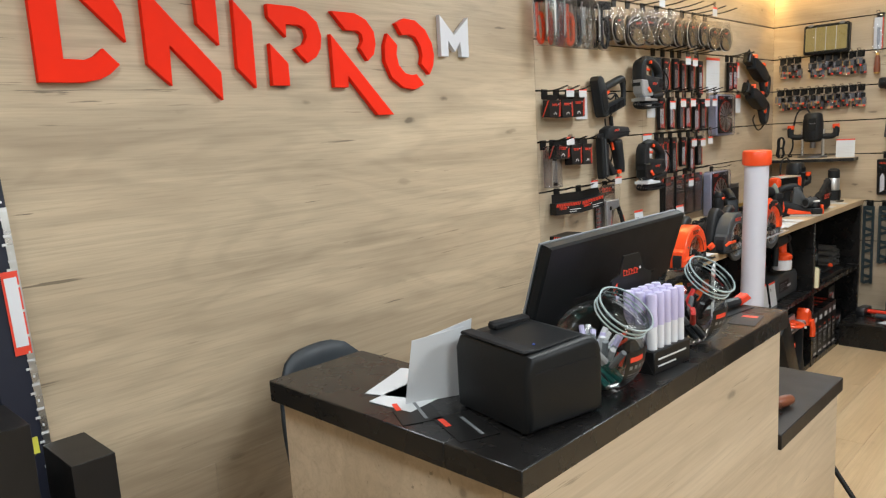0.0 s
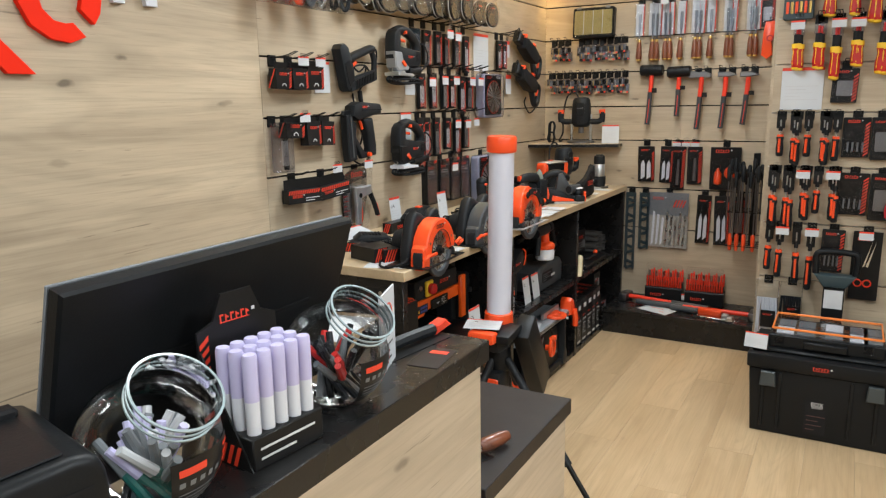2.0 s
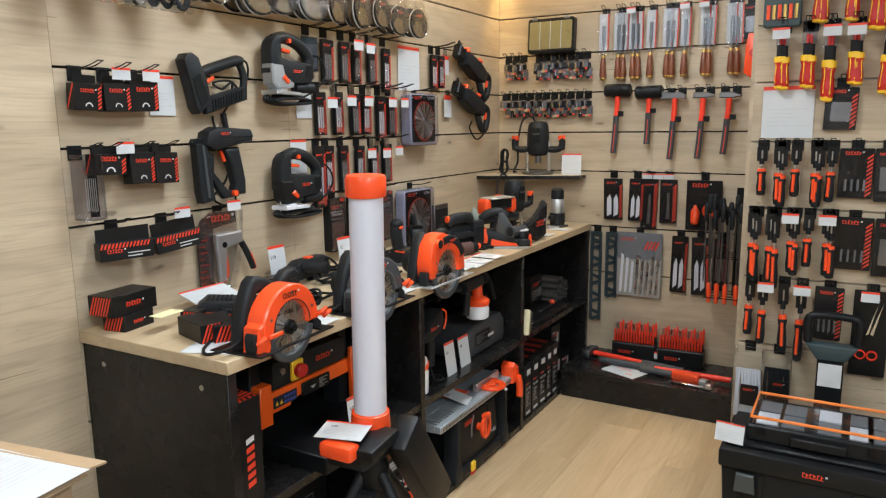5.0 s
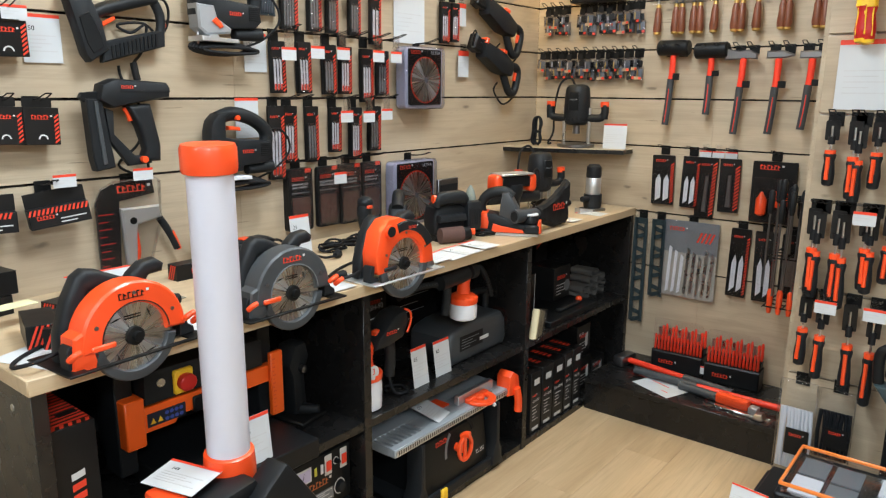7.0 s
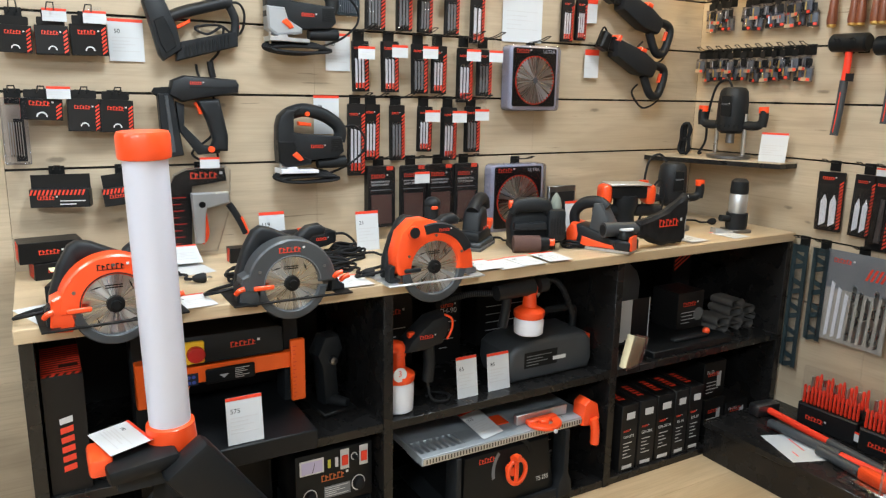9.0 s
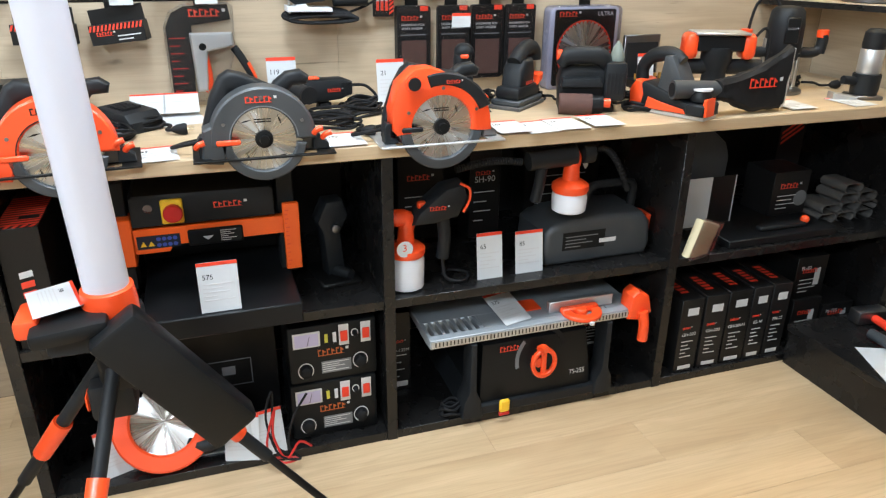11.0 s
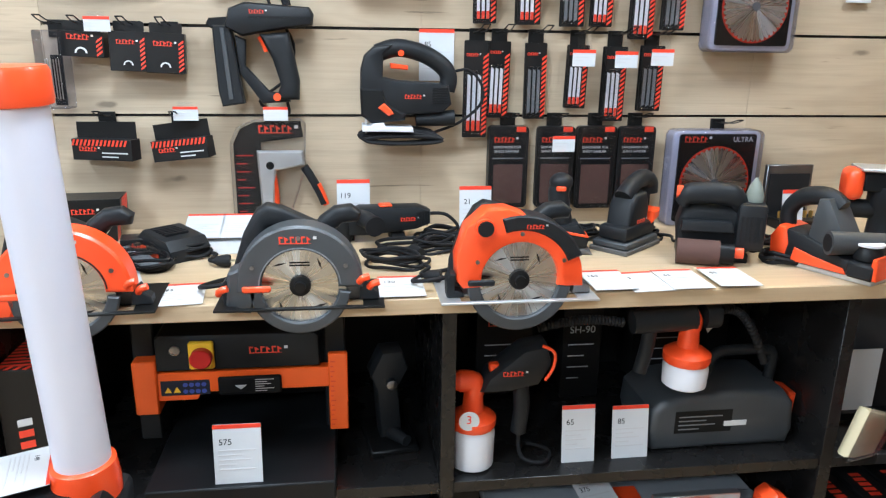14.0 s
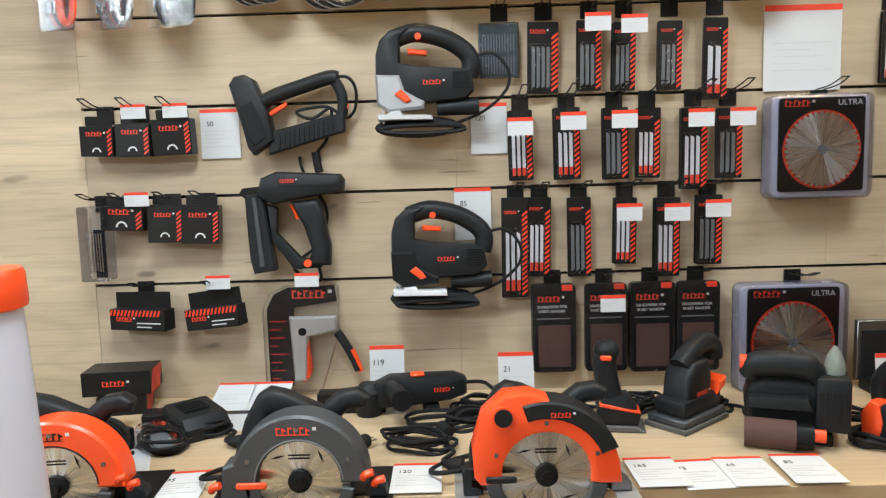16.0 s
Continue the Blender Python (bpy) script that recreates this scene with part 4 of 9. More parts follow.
def recip_saw(m):
    t = thing("reciprocating_saw", m, "black reciprocating saw hung by its nose", "power saw", "reciprocating saws")
    part("nose", slab(fresh(), mm([(0, 30), (10, 58), (110, 62), (130, 20), (20, 8)]), -0.075, -0.035, 0.008), case_black, t)
    part("shoe", sweep(fresh(), v3([(0, -70, 12), (-22, -70, 10), (-16, -70, 84), (8, -70, 78)]), 0.004, 8), black_metal, t, "black wire shoe")
    part("shoe_mount", slab(fresh(), mm([(-6, 4), (0, 78), (40, 74), (44, 2)]), -0.082, -0.03, 0.008), black_metal, t)
    part("body", slab(fresh(), mm([(50, 72), (230, 82), (320, 66), (338, 40), (330, -4), (240, -22), (90, -2)]), -0.095, -0.02, 0.016, 2), tool_black, t)
    part("grip", sweep(fresh(), v3([(310, -57, 48), (375, -57, 66), (412, -57, 55), (424, -57, 0), (416, -57, -58), (370, -57, -66), (300, -57, -8)]), 0.019, 12), tool_black, t)
    part("trigger", slab(fresh(), mm([(388, 38), (402, 40), (404, 0), (392, -4)]), -0.064, -0.05, 0.002), orange, t)
    part("accent", slab(fresh(), mm([(58, 58), (78, 60), (80, 86), (62, 84)]), -0.098, -0.04, 0.003), orange, t, "orange collar accent")
    part("lock_button", slab(fresh(), mm([(205, 72), (238, 74), (238, 90), (206, 88)]), -0.098, -0.05, 0.003), orange, t)
    part("cord", sweep(fresh(), v3([(405, -57, -20), (440, -50, -30), (440, -40, -80), (380, -30, -130), (300, -20, -90), (320, -15, -40)]), 0.0045, 7, 5), black_rubber, t)


recip_saw(on_wall(4.96, 1.885, 0.01) @ pose(0, 0, 0, 0, 22, 0))
recip_saw(on_wall(4.94, 1.685, 0.01) @ pose(0, 0, 0, 0, 20, 0))

# hand stapler in its shell
st = thing("hand_stapler_pack", on_wall(3.155, 0.935, 0.01), "manual staple gun in a clear blister shell", "stapler pack")
part("shell", slab(fresh(), mm([(0, 8), (0, 225), (20, 268), (60, 288), (190, 292), (205, 280), (200, 150), (150, 0), (20, 0)]), -0.035, -0.004, 0.006), clear_hard, st, "clear plastic shell")
part("card", slab(fresh(), mm([(6, 10), (6, 222), (26, 262), (64, 280), (190, 284), (196, 240), (80, 225), (70, 10)]), -0.0035, -0.001), card_black, st)
mark(st, 0.13, 0.25, -0.004, 0.11)
part("housing", slab(fresh(), mm([(70, 205), (195, 205), (198, 165), (120, 150), (110, 30), (78, 30)]), -0.032, -0.012, 0.005), alu, st, "bright steel housing")
part("handle", sweep(fresh(), v3([(196, -22, 160), (215, -22, 130), (238, -22, 85), (250, -22, 55)]), 0.012, 10), tool_black, st)
part("grip_pad", sweep(fresh(), v3([(232, -24, 112), (246, -24, 78), (254, -24, 52)]), 0.009, 8), orange, st, "orange grip pad")
part("loop", sweep(fresh(), v3([(112, -22, 140), (118, -22, 60), (100, -22, 30)]), 0.008, 8), orange, st)
part("screw", rod(fresh(), (0.105, -0.034, 0.165), (0.105, -0.03, 0.165), 0.011), black_metal, st)
lines(st, 0.012, 0.06, 0.02, 0.2, -0.0042, 8, deep_red)
hook(on_wall, 3.27, 1.236, 0.06)

# sanding discs and hand saws on the top grooves
for u, z, r in ((3.201, 2.09, 0.063), (3.389, 2.10, 0.075), (3.528, 2.107, 0.07), (3.69, 2.115, 0.075), (3.846, 2.115, 0.072), (4.01, 2.118, 0.075), (4.159, 2.118, 0.066), (4.312, 2.10, 0.066), (4.466, 2.105, 0.068)):
    for k in range(3):
        d = thing("polishing_disc", on_wall(u + k * 0.022 - 0.02, z - 0.005 * k, 0.06 + 0.035 * k) @ pose(0, 0, 0, 0, random.uniform(-6, 6), random.uniform(-10, 16)), "packed dark and gold abrasive disc on a hook", "abrasive disc", "packed abrasive discs")
        part("pad", spun(fresh(), [(r * 0.9, 0.0), (r, 0.003), (r, 0.009), (r * 0.93, 0.012)], 22, "y", (0, 0, -r - 0.025)), card_black, d)
        part("face", slab(fresh(), arc(0, -r - 0.025, r * 0.9, 205, 300, 10) + [(r * 0.1, -r * 0.95 - 0.025), (-r * 0.45, -r * 0.8 - 0.025)], -0.0012, -0.0002), gold_pad, d)
        part("edge_ring", ring_slab(fresh(), 0, -r - 0.025, r * 0.985, r * 1.03, 40, 320, 0.012, 0.0145, 18), ink_grey, d)
        part("pocket", slab(fresh(), arc(0, -r - 0.02, r * 1.08, 130, 410, 14) + [(r * 0.5, 0.01), (-r * 0.5, 0.01)], -0.004, -0.002), clear_film, d)
        mark(d, 0, -r * 0.9, -0.0013, r * 0.7)
    hook(on_wall, u, 2.162, 0.2)
    if random.random() < 0.5:
        price_tag(on_wall(u, 2.155, 0.2), 0.06, 0.05)
for u, cols in ((2.725, (orange, orange, mid_grey, orange)), (2.86, (steel, orange, mid_grey, steel)), (3.01, (tool_black, tool_grey, tool_black, tool_black))):
    for k, c in enumerate(cols):
        d = thing("hand_saw_pack", on_wall(u + k * 0.028 - 0.045, 2.105 - 0.006 * k, 0.05 + 0.035 * k) @ pose(0, 0, 0, 0, random.uniform(-3, 3), random.uniform(-24, 12)), "bagged compact hacksaw with coloured frame on a hook", "saw pack", "bagged hand saws")
        part("frame", sweep(fresh(), v3([(-14, 0, -12), (-19, 0, -60), (-18, 0, -130), (-12, 0, -182), (4, 0, -198), (18, 0, -176), (20, 0, -120), (12, 0, -78), (-8, 0, -70)]), 0.0095, 8, 4, 0.7), c, d)
        part("bow", slab(fresh(), mm([(-34, -6), (-25, -6), (-23, -170), (-31, -176)]), -0.004, 0.004, 0.001), steel, d)
        part("blade", box(fresh(), 0.0, 0.004, -0.001, 0.001, -0.075, -0.012), dark_steel, d)
        part("bag", slab(fresh(), rounded(-0.043, 0.034, -0.215, 0.01, 0.01, 3), -0.016, -0.011, 0.003), clear_hard, d)
        part("header", box(fresh(), -0.036, 0.028, -0.0105, -0.009, -0.03, 0.008), card_black, d)
    hook(on_wall, u, 2.162, 0.2)

# ---- on the bench ----
TOP = 0.917


def on_bench(y, x=-1.6, rz=0.0):
    """A place on the worktop; the thing faces the aisle."""
    return pose(x, y, TOP, 0, 0, 90 + rz)


def cable_heap(parent, cx, cy, r, n, name="cord"):
    bm = fresh()
    for k in range(n):
        rr = r * random.uniform(0.7, 1.05)
        ox, oy = random.uniform(-0.012, 0.012), random.uniform(-0.012, 0.012)
        pts = [(cx + ox + rr * math.cos(a), cy + oy + rr * 0.6 * math.sin(a), 0.005 + 0.007 * k + 0.004 * math.sin(3 * a + k)) for a in [i * math.pi / 5 + k for i in range(11)]]
        sweep(bm, pts, 0.0042, 7, 2)
    part(name, bm, black_rubber, parent)


def circular_saw(m, guard, arm, full=False, label=""):
    t = thing("circular_saw", m @ pose(0, 0, -0.024), label, "circular saw", "circular saws on the bench")
    H = 0.066
    disc = part("blade", saw_disc_mesh(fresh(), 0.0925, 0.001, 36, 0.004), blade_steel, t, "bright toothed saw blade")
    disc.location = (0, 0, H)
    bm = fresh()
    for z in (0.04, 0.046):
        box(bm, -0.02, 0.02, -0.0016, -0.0009, H + z, H + z + 0.003)
    part("blade_text", bm, card_black, t)
    for a in (48, 132, 228, 312):
        c, s = math.cos(radians(a)), math.sin(radians(a))
        part("blade_slot", slab(fresh(), [(0.052 * c - q * s, H + 0.052 * s + q * c) for q in (-0.013,)] + [(0.062 * c, H + 0.062 * s)] + [(0.066 * c - 0.013 * s, H + 0.066 * s + 0.013 * c)] + [(0.057 * c, H + 0.057 * s)], -0.0016, -0.0009), card_black, t)
    part("hub", spun(fresh(), [(0.004, -0.022), (0.011, -0.022), (0.012, -0.012), (0.021, -0.010), (0.022, -0.001)], 20, "y", (0, 0, H)), black_metal, t)
    if full:
        out = [(-0.132, 0.0), (-0.135, 0.05), (-0.115, 0.115), (-0.075, 0.15), (-0.03, 0.153)] + arc(0.0, 0.0, 0.135, 78, 5, 10) + [(0.137, -0.016), (0.098, -0.016)] + arc(0, 0, 0.082, -9, 189, 22) + [(-0.12, -0.016)]
        part("upper_guard", slab(fresh(), [(x, z + H) for x, z in out], -0.014, 0.05, 0.006, 2), guard, t, "orange upper blade guard")
        cap = arc(0, 0, 0.140, 108, 22, 12) + arc(0, 0, 0.108, 22, 108, 10)
        part("guard_cap", slab(fresh(), [(x, z + H) for x, z in cap], -0.018, 0.052, 0.004), arm, t)
        part("dust_port", spun(fresh(), [(0.017, -0.024), (0.020, -0.024), (0.021, 0.02), (0.012, 0.02), (0.012, -0.004), (0.017, -0.004)], 18, "y", (-0.078, 0, H + 0.115)), guard, t)
        # black disc over the port, put in for the shade inside it
        part("port_shade", spun(fresh(), [(0.002, -0.0262), (0.0165, -0.0262), (0.0165, -0.0243)], 18, "y", (-0.078, 0, H + 0.115)), black_rubber, t, "black disc for the shade inside the dust port")
    else:
        part("upper_guard", ring_slab(fresh(), 0, H, 0.076, 0.126, -2, 186, -0.014, 0.05, 26, 0.005), guard, t, "curved upper blade guard")
        part("guard_heel", slab(fresh(), [(-0.148, H - 0.05), (-0.14, H + 0.03), (-0.095, H + 0.05), (-0.085, H - 0.02), (-0.10, H - 0.055)], -0.012, 0.045, 0.005), guard, t)
    part("lower_guard", ring_slab(fresh(), 0, H, 0.085 if full else 0.078, 0.112 if full else 0.102, 182, 352, -0.012, 0.006, 22, 0.003), tool_grey, t, "grey swinging lower guard")
    mark(t, 0.03 if full else 0.0, H + (0.112 if full else 0.09), -0.0185 if full else -0.0148, 0.045 if full else 0.075, card_black if guard is orange and not full else red_print)
    part("motor", spun(fresh(), [(0.03, 0.05), (0.05, 0.055), (0.055, 0.08), (0.052, 0.17), (0.045, 0.19)], 20, "y", (0.02, 0, 0.084)), tool_black, t)
    bm = fresh()
    for i in range(5):
        ring_slab(bm, 0.02, 0.084, 0.052, 0.0565, 20, 160, 0.09 + i * 0.014, 0.096 + i * 0.014, 10)
    part("motor_vents", bm, black_rubber, t)
    part("rear_handle", slab(fresh(), [(-0.142, 0.03), (-0.138, 0.09), (-0.115, 0.16), (-0.088, 0.208), (-0.066, 0.221), (-0.035, 0.214), (0.035, 0.18), (0.03, 0.15), (-0.03, 0.172), (-0.062, 0.17), (-0.085, 0.10), (-0.094, 0.03)], 0.05, 0.096, 0.014, 3), arm, t, "thick black rear grip")
    part("front_handle", slab(fresh(), [(0.02, 0.16), (0.04, 0.19), (0.07, 0.212), (0.105, 0.216), (0.126, 0.2), (0.12, 0.18), (0.085, 0.178), (0.06, 0.15)], 0.05, 0.092, 0.013, 3), arm, t)
    part("quadrant", slab(fresh(), [(-0.152, 0.03), (-0.154, 0.07), (-0.146, 0.082), (-0.134, 0.08), (-0.136, 0.045), (-0.118, 0.04), (-0.116, 0.03)], -0.006, 0.03, 0.002), tool_black, t)
    part("front_bracket", slab(fresh(), [(0.118, 0.03), (0.12, 0.058), (0.134, 0.07), (0.142, 0.055), (0.156, 0.045), (0.158, 0.03)], 0.0, 0.035, 0.002), dark_steel if full else tool_black, t)
    for a in (25, 90, 155):
        part("screw", rod(fresh(), (0.101 * math.cos(radians(a)), -0.0165, H + 0.101 * math.sin(radians(a))), (0.101 * math.cos(radians(a)), -0.0135, H + 0.101 * math.sin(radians(a))), 0.0045, n=8), dark_steel, t)
    if not full:
        part("guard_line", ring_slab(fresh(), 0, H, 0.0795, 0.082, 4, 178, -0.0158, -0.0138, 24), tool_black if guard is orange else mid_grey, t)
    part("trigger", slab(fresh(), [(-0.10, 0.10), (-0.085, 0.135), (-0.075, 0.13), (-0.088, 0.098)], 0.046, 0.064, 0.003), orange, t)
    # sole plate with a slot for the blade: two long bars and two cross bars
    Z = 0.0245
    bm = fresh()
    box(bm, -0.168, 0.168, -0.038, -0.026, Z, Z + 0.005, 0.001)
    box(bm, -0.168, 0.168, 0.016, 0.14, Z, Z + 0.004, 0.001)
    box(bm, -0.168, -0.125, -0.026, 0.016, Z, Z + 0.004)
    box(bm, 0.125, 0.168, -0.026, 0.016, Z, Z + 0.004)
    part("sole_plate", bm, alu if full else black_metal, t)
    for x, z in () if full else ((0.118, 0.086), (0.138, 0.074), (-0.158, 0.068)):
        part("clamp", sweep(fresh(), [(x, -0.02, z - 0.01), (x + 0.006, -0.03, z), (x + 0.02, -0.032, z + 0.005)], 0.007, 8), orange, t, "orange clamp lever")
    part("depth_lever", box(fresh(), -0.112, -0.056, -0.028, -0.02, H - 0.006, H + 0.007, 0.003), tool_black if full else orange, t)
    part("cord", sweep(fresh(), [(-0.135, 0.06, 0.054), (-0.19, 0.05, 0.05), (-0.215, 0.10, 0.034), (-0.17, 0.16, 0.03), (-0.05, 0.22, 0.03), (0.05, 0.24, 0.03)], 0.0048, 7, 5), black_rubber, t)
    return t


SAW_X = -1.355
circular_saw(on_bench(2.922, SAW_X, 4), orange, tool_black, False, "orange circular saw with black rear handle on the bench")
circular_saw(on_bench(3.371, SAW_X, 0), tool_grey, tool_black, False, "grey circular saw with black handle on the bench")
circular_saw(on_bench(3.822, SAW_X, 0), orange, tool_black, True, "large orange circular saw with silver sole plate")


def sheet_sander(m):
    t = thing("sheet_sander", m, "black finishing sander with orange trigger on the bench", "sander")
    part("pad_plate", box(fresh(), -0.085, 0.085, -0.055, 0.055, 0.0, 0.012, 0.002), sand_grey, t)
    part("clamp_frame", box(fresh(), -0.08, 0.08, -0.05, 0.05, 0.0122, 0.03, 0.004), tool_grey, t)
    part("skirt", box(fresh(), -0.07, 0.075, -0.042, 0.042, 0.0302, 0.07, 0.01, 2), tool_black, t)
    part("body", slab(fresh(), mm([(-50, 62), (-42, 120), (-20, 150), (35, 152), (48, 110), (45, 62)]), -0.036, 0.036, 0.014, 3), tool_black, t)
    part("grip", sweep(fresh(), v3([(-30, 0, 140), (10, 0, 168), (60, 0, 180), (95, 0, 165), (100, 0, 135)]), 0.024, 12, 4), tool_black, t)
    part("trigger", box(fresh(), -0.02, 0.01, -0.03, -0.02, 0.118, 0.128, 0.002), orange, t)
    part("stripe", slab(fresh(), mm([(50, 60), (85, 75), (90, 100), (60, 92)]), -0.045, 0.03, 0.004), orange, t, "orange side strip")
    mark(t, 0.0, 0.075, -0.0425, 0.05)
    cable_heap(t, 0.0, 0.13, 0.06, 4)


sheet_sander(on_bench(4.20, -1.72, 40) @ Matrix.Diagonal((1.08, 1.0, 0.98, 1)))


def belt_sander(m):
    t = thing("belt_sander", m, "black belt sander with brown belt and dust bag", "sander")
    part("body", slab(fresh(), mm([(-100, 20), (-108, 70), (-95, 105), (-60, 116), (60, 116), (112, 110), (118, 40), (100, 20)]), -0.02, 0.085, 0.02, 3), tool_black, t)
    part("front_belt", rod(fresh(), (-0.105, -0.062, 0.026), (0.012, -0.062, 0.026), 0.0255, None, 22), sand_brown, t, "brown abrasive belt on its roller")
    part("roller_cap", rod(fresh(), (0.0122, -0.062, 0.026), (0.052, -0.062, 0.026), 0.021), black_metal, t)
    part("adjuster", rod(fresh(), (0.052, -0.062, 0.03), (0.078, -0.062, 0.03), 0.011), orange, t, "orange belt adjuster")
    part("front_cover", slab(fresh(), mm([(-100, 64), (-96, 86), (40, 88), (50, 66)]), -0.055, -0.018, 0.006, 2), tool_black, t)
    part("grip", sweep(fresh(), v3([(-98, -14, 118), (-88, -20, 134), (-30, -22, 139), (40, -20, 136), (62, -8, 118)]), 0.022, 14), tool_black, t)
    part("grip_post", box(fresh(), -0.09, -0.05, -0.01, 0.05, 0.11, 0.145, 0.008), tool_black, t)
    part("grip_post", box(fresh(), 0.02, 0.05, -0.01, 0.05, 0.11, 0.145, 0.008), tool_black, t)
    part("knob", rod(fresh(), (-0.118, -0.02, 0.138), (-0.0955, -0.02, 0.138), 0.013), orange, t)
    part("motor", box(fresh(), 0.055, 0.135, -0.045, 0.08, 0.03, 0.125, 0.012, 2), tool_black, t)
    bm = fresh()
    for i in range(5):
        box(bm, 0.065 + i * 0.013, 0.071 + i * 0.013, -0.047, -0.044, 0.05, 0.1)
    part("vent_grille", bm, black_rubber, t)
    part("dust_bag", spun(fresh(), [(0.022, 0.0), (0.026, 0.018), (0.018, 0.04), (0.004, 0.056)], 14, "z", (0.1, 0.0, 0.115)), plain("grey_cloth", (0.2, 0.22, 0.19), 0.9, bump=0.5), t, "grey cloth dust bag")
    part("base", box(fresh(), -0.1, 0.1, -0.02, 0.08, 0.0, 0.0205, 0.003), black_metal, t)
    cable_heap(t, 0.2, 0.03, 0.06, 3)


belt_sander(on_bench(4.375, -1.59, -22) @ Matrix.Diagonal((0.84, 1.0, 1.24, 1)))


def delta_sander(m):
    t = thing("detail_sander", m, "black detail sander standing on the bench", "sander")
    part("pad", slab(fresh(), mm([(-45, 0), (70, 0), (50, 14), (-40, 14)]), -0.05, 0.04, 0.003), sand_grey, t)
    part("base", slab(fresh(), mm([(-40, 14), (-30, 70), (30, 78), (60, 40), (55, 14)]), -0.045, 0.035, 0.012, 2), tool_black, t)
    part("grip", sweep(fresh(), v3([(-5, 0, 65), (-15, 0, 110), (-20, 0, 150), (-15, 0, 170)]), 0.027, 12), tool_black, t)
    part("cap", ball(fresh(), (-0.015, 0, 0.178), 0.031, 1, 1, 0.8), tool_black, t)
    part("switch", box(fresh(), -0.03, -0.005, -0.034, -0.026, 0.16, 0.172, 0.003), orange, t)
    part("stripe", slab(fresh(), mm([(-32, 66), (55, 50), (58, 44), (-32, 58)]), -0.047, 0.0, 0.001), orange, t)
    cable_heap(t, 0.03, 0.12, 0.055, 4)


delta_sander(on_bench(4.025, -1.705, -10))


def multi_tool(m):
    t = thing("angle_polisher", m, "black long-bodied polisher lying with its cord", "power tool")
    part("body", slab(fresh(), mm([(-40, 20), (-45, 75), (0, 95), (160, 92), (190, 80), (190, 42), (150, 28), (20, 18)]), -0.03, 0.035, 0.014, 2), tool_black, t)
    part("head", spun(fresh(), [(0.03, 0.0), (0.036, 0.02), (0.036, 0.06), (0.02, 0.08)], 18, "z", (-0.055, 0, 0.0)), tool_black, t)
    part("side_handle", sweep(fresh(), v3([(0, -30, 70), (10, -70, 72), (18, -110, 68)]), 0.022, 14), tool_black, t)
    part("handle_end", rod(fresh(), (0.018, -0.11, 0.068), (0.020, -0.122, 0.067), 0.026), black_rubber, t)
    part("switch", box(fresh(), 0.05, 0.085, -0.02, 0.01, 0.092, 0.1, 0.003), orange, t)
    mark(t, 0.13, 0.055, -0.0305, 0.05)
    bm = fresh()
    for i in range(8):
        box(bm, 0.15 + i * 0.004, 0.152 + i * 0.004, -0.0315, -0.029, 0.04, 0.08)
    part("vent_grille", bm, black_rubber, t)
    part("foot", box(fresh(), 0.08, 0.12, -0.02, 0.02, 0.0, 0.022, 0.004), tool_black, t)
    part("cord", sweep(fresh(), v3([(188, 0, 66), (240, 0, 60), (270, -20, 20), (200, -60, 6), (60, -70, 6), (40, -110, 6), (140, -120, 8), (190, -70, 12), (90, -40, 12), (30, -80, 14), (70, -150, 8), (110, -175, 8)]), 0.0048, 7, 5), black_rubber, t)
    part("plug", rod(fresh(), (0.105, -0.17, 0.016), (0.118, -0.205, 0.016), 0.016, 0.012), black_rubber, t)
    cable_heap(t, 0.22, -0.02, 0.06, 4, "cord_coil")


multi_tool(on_bench(3.50, -1.83, 8))


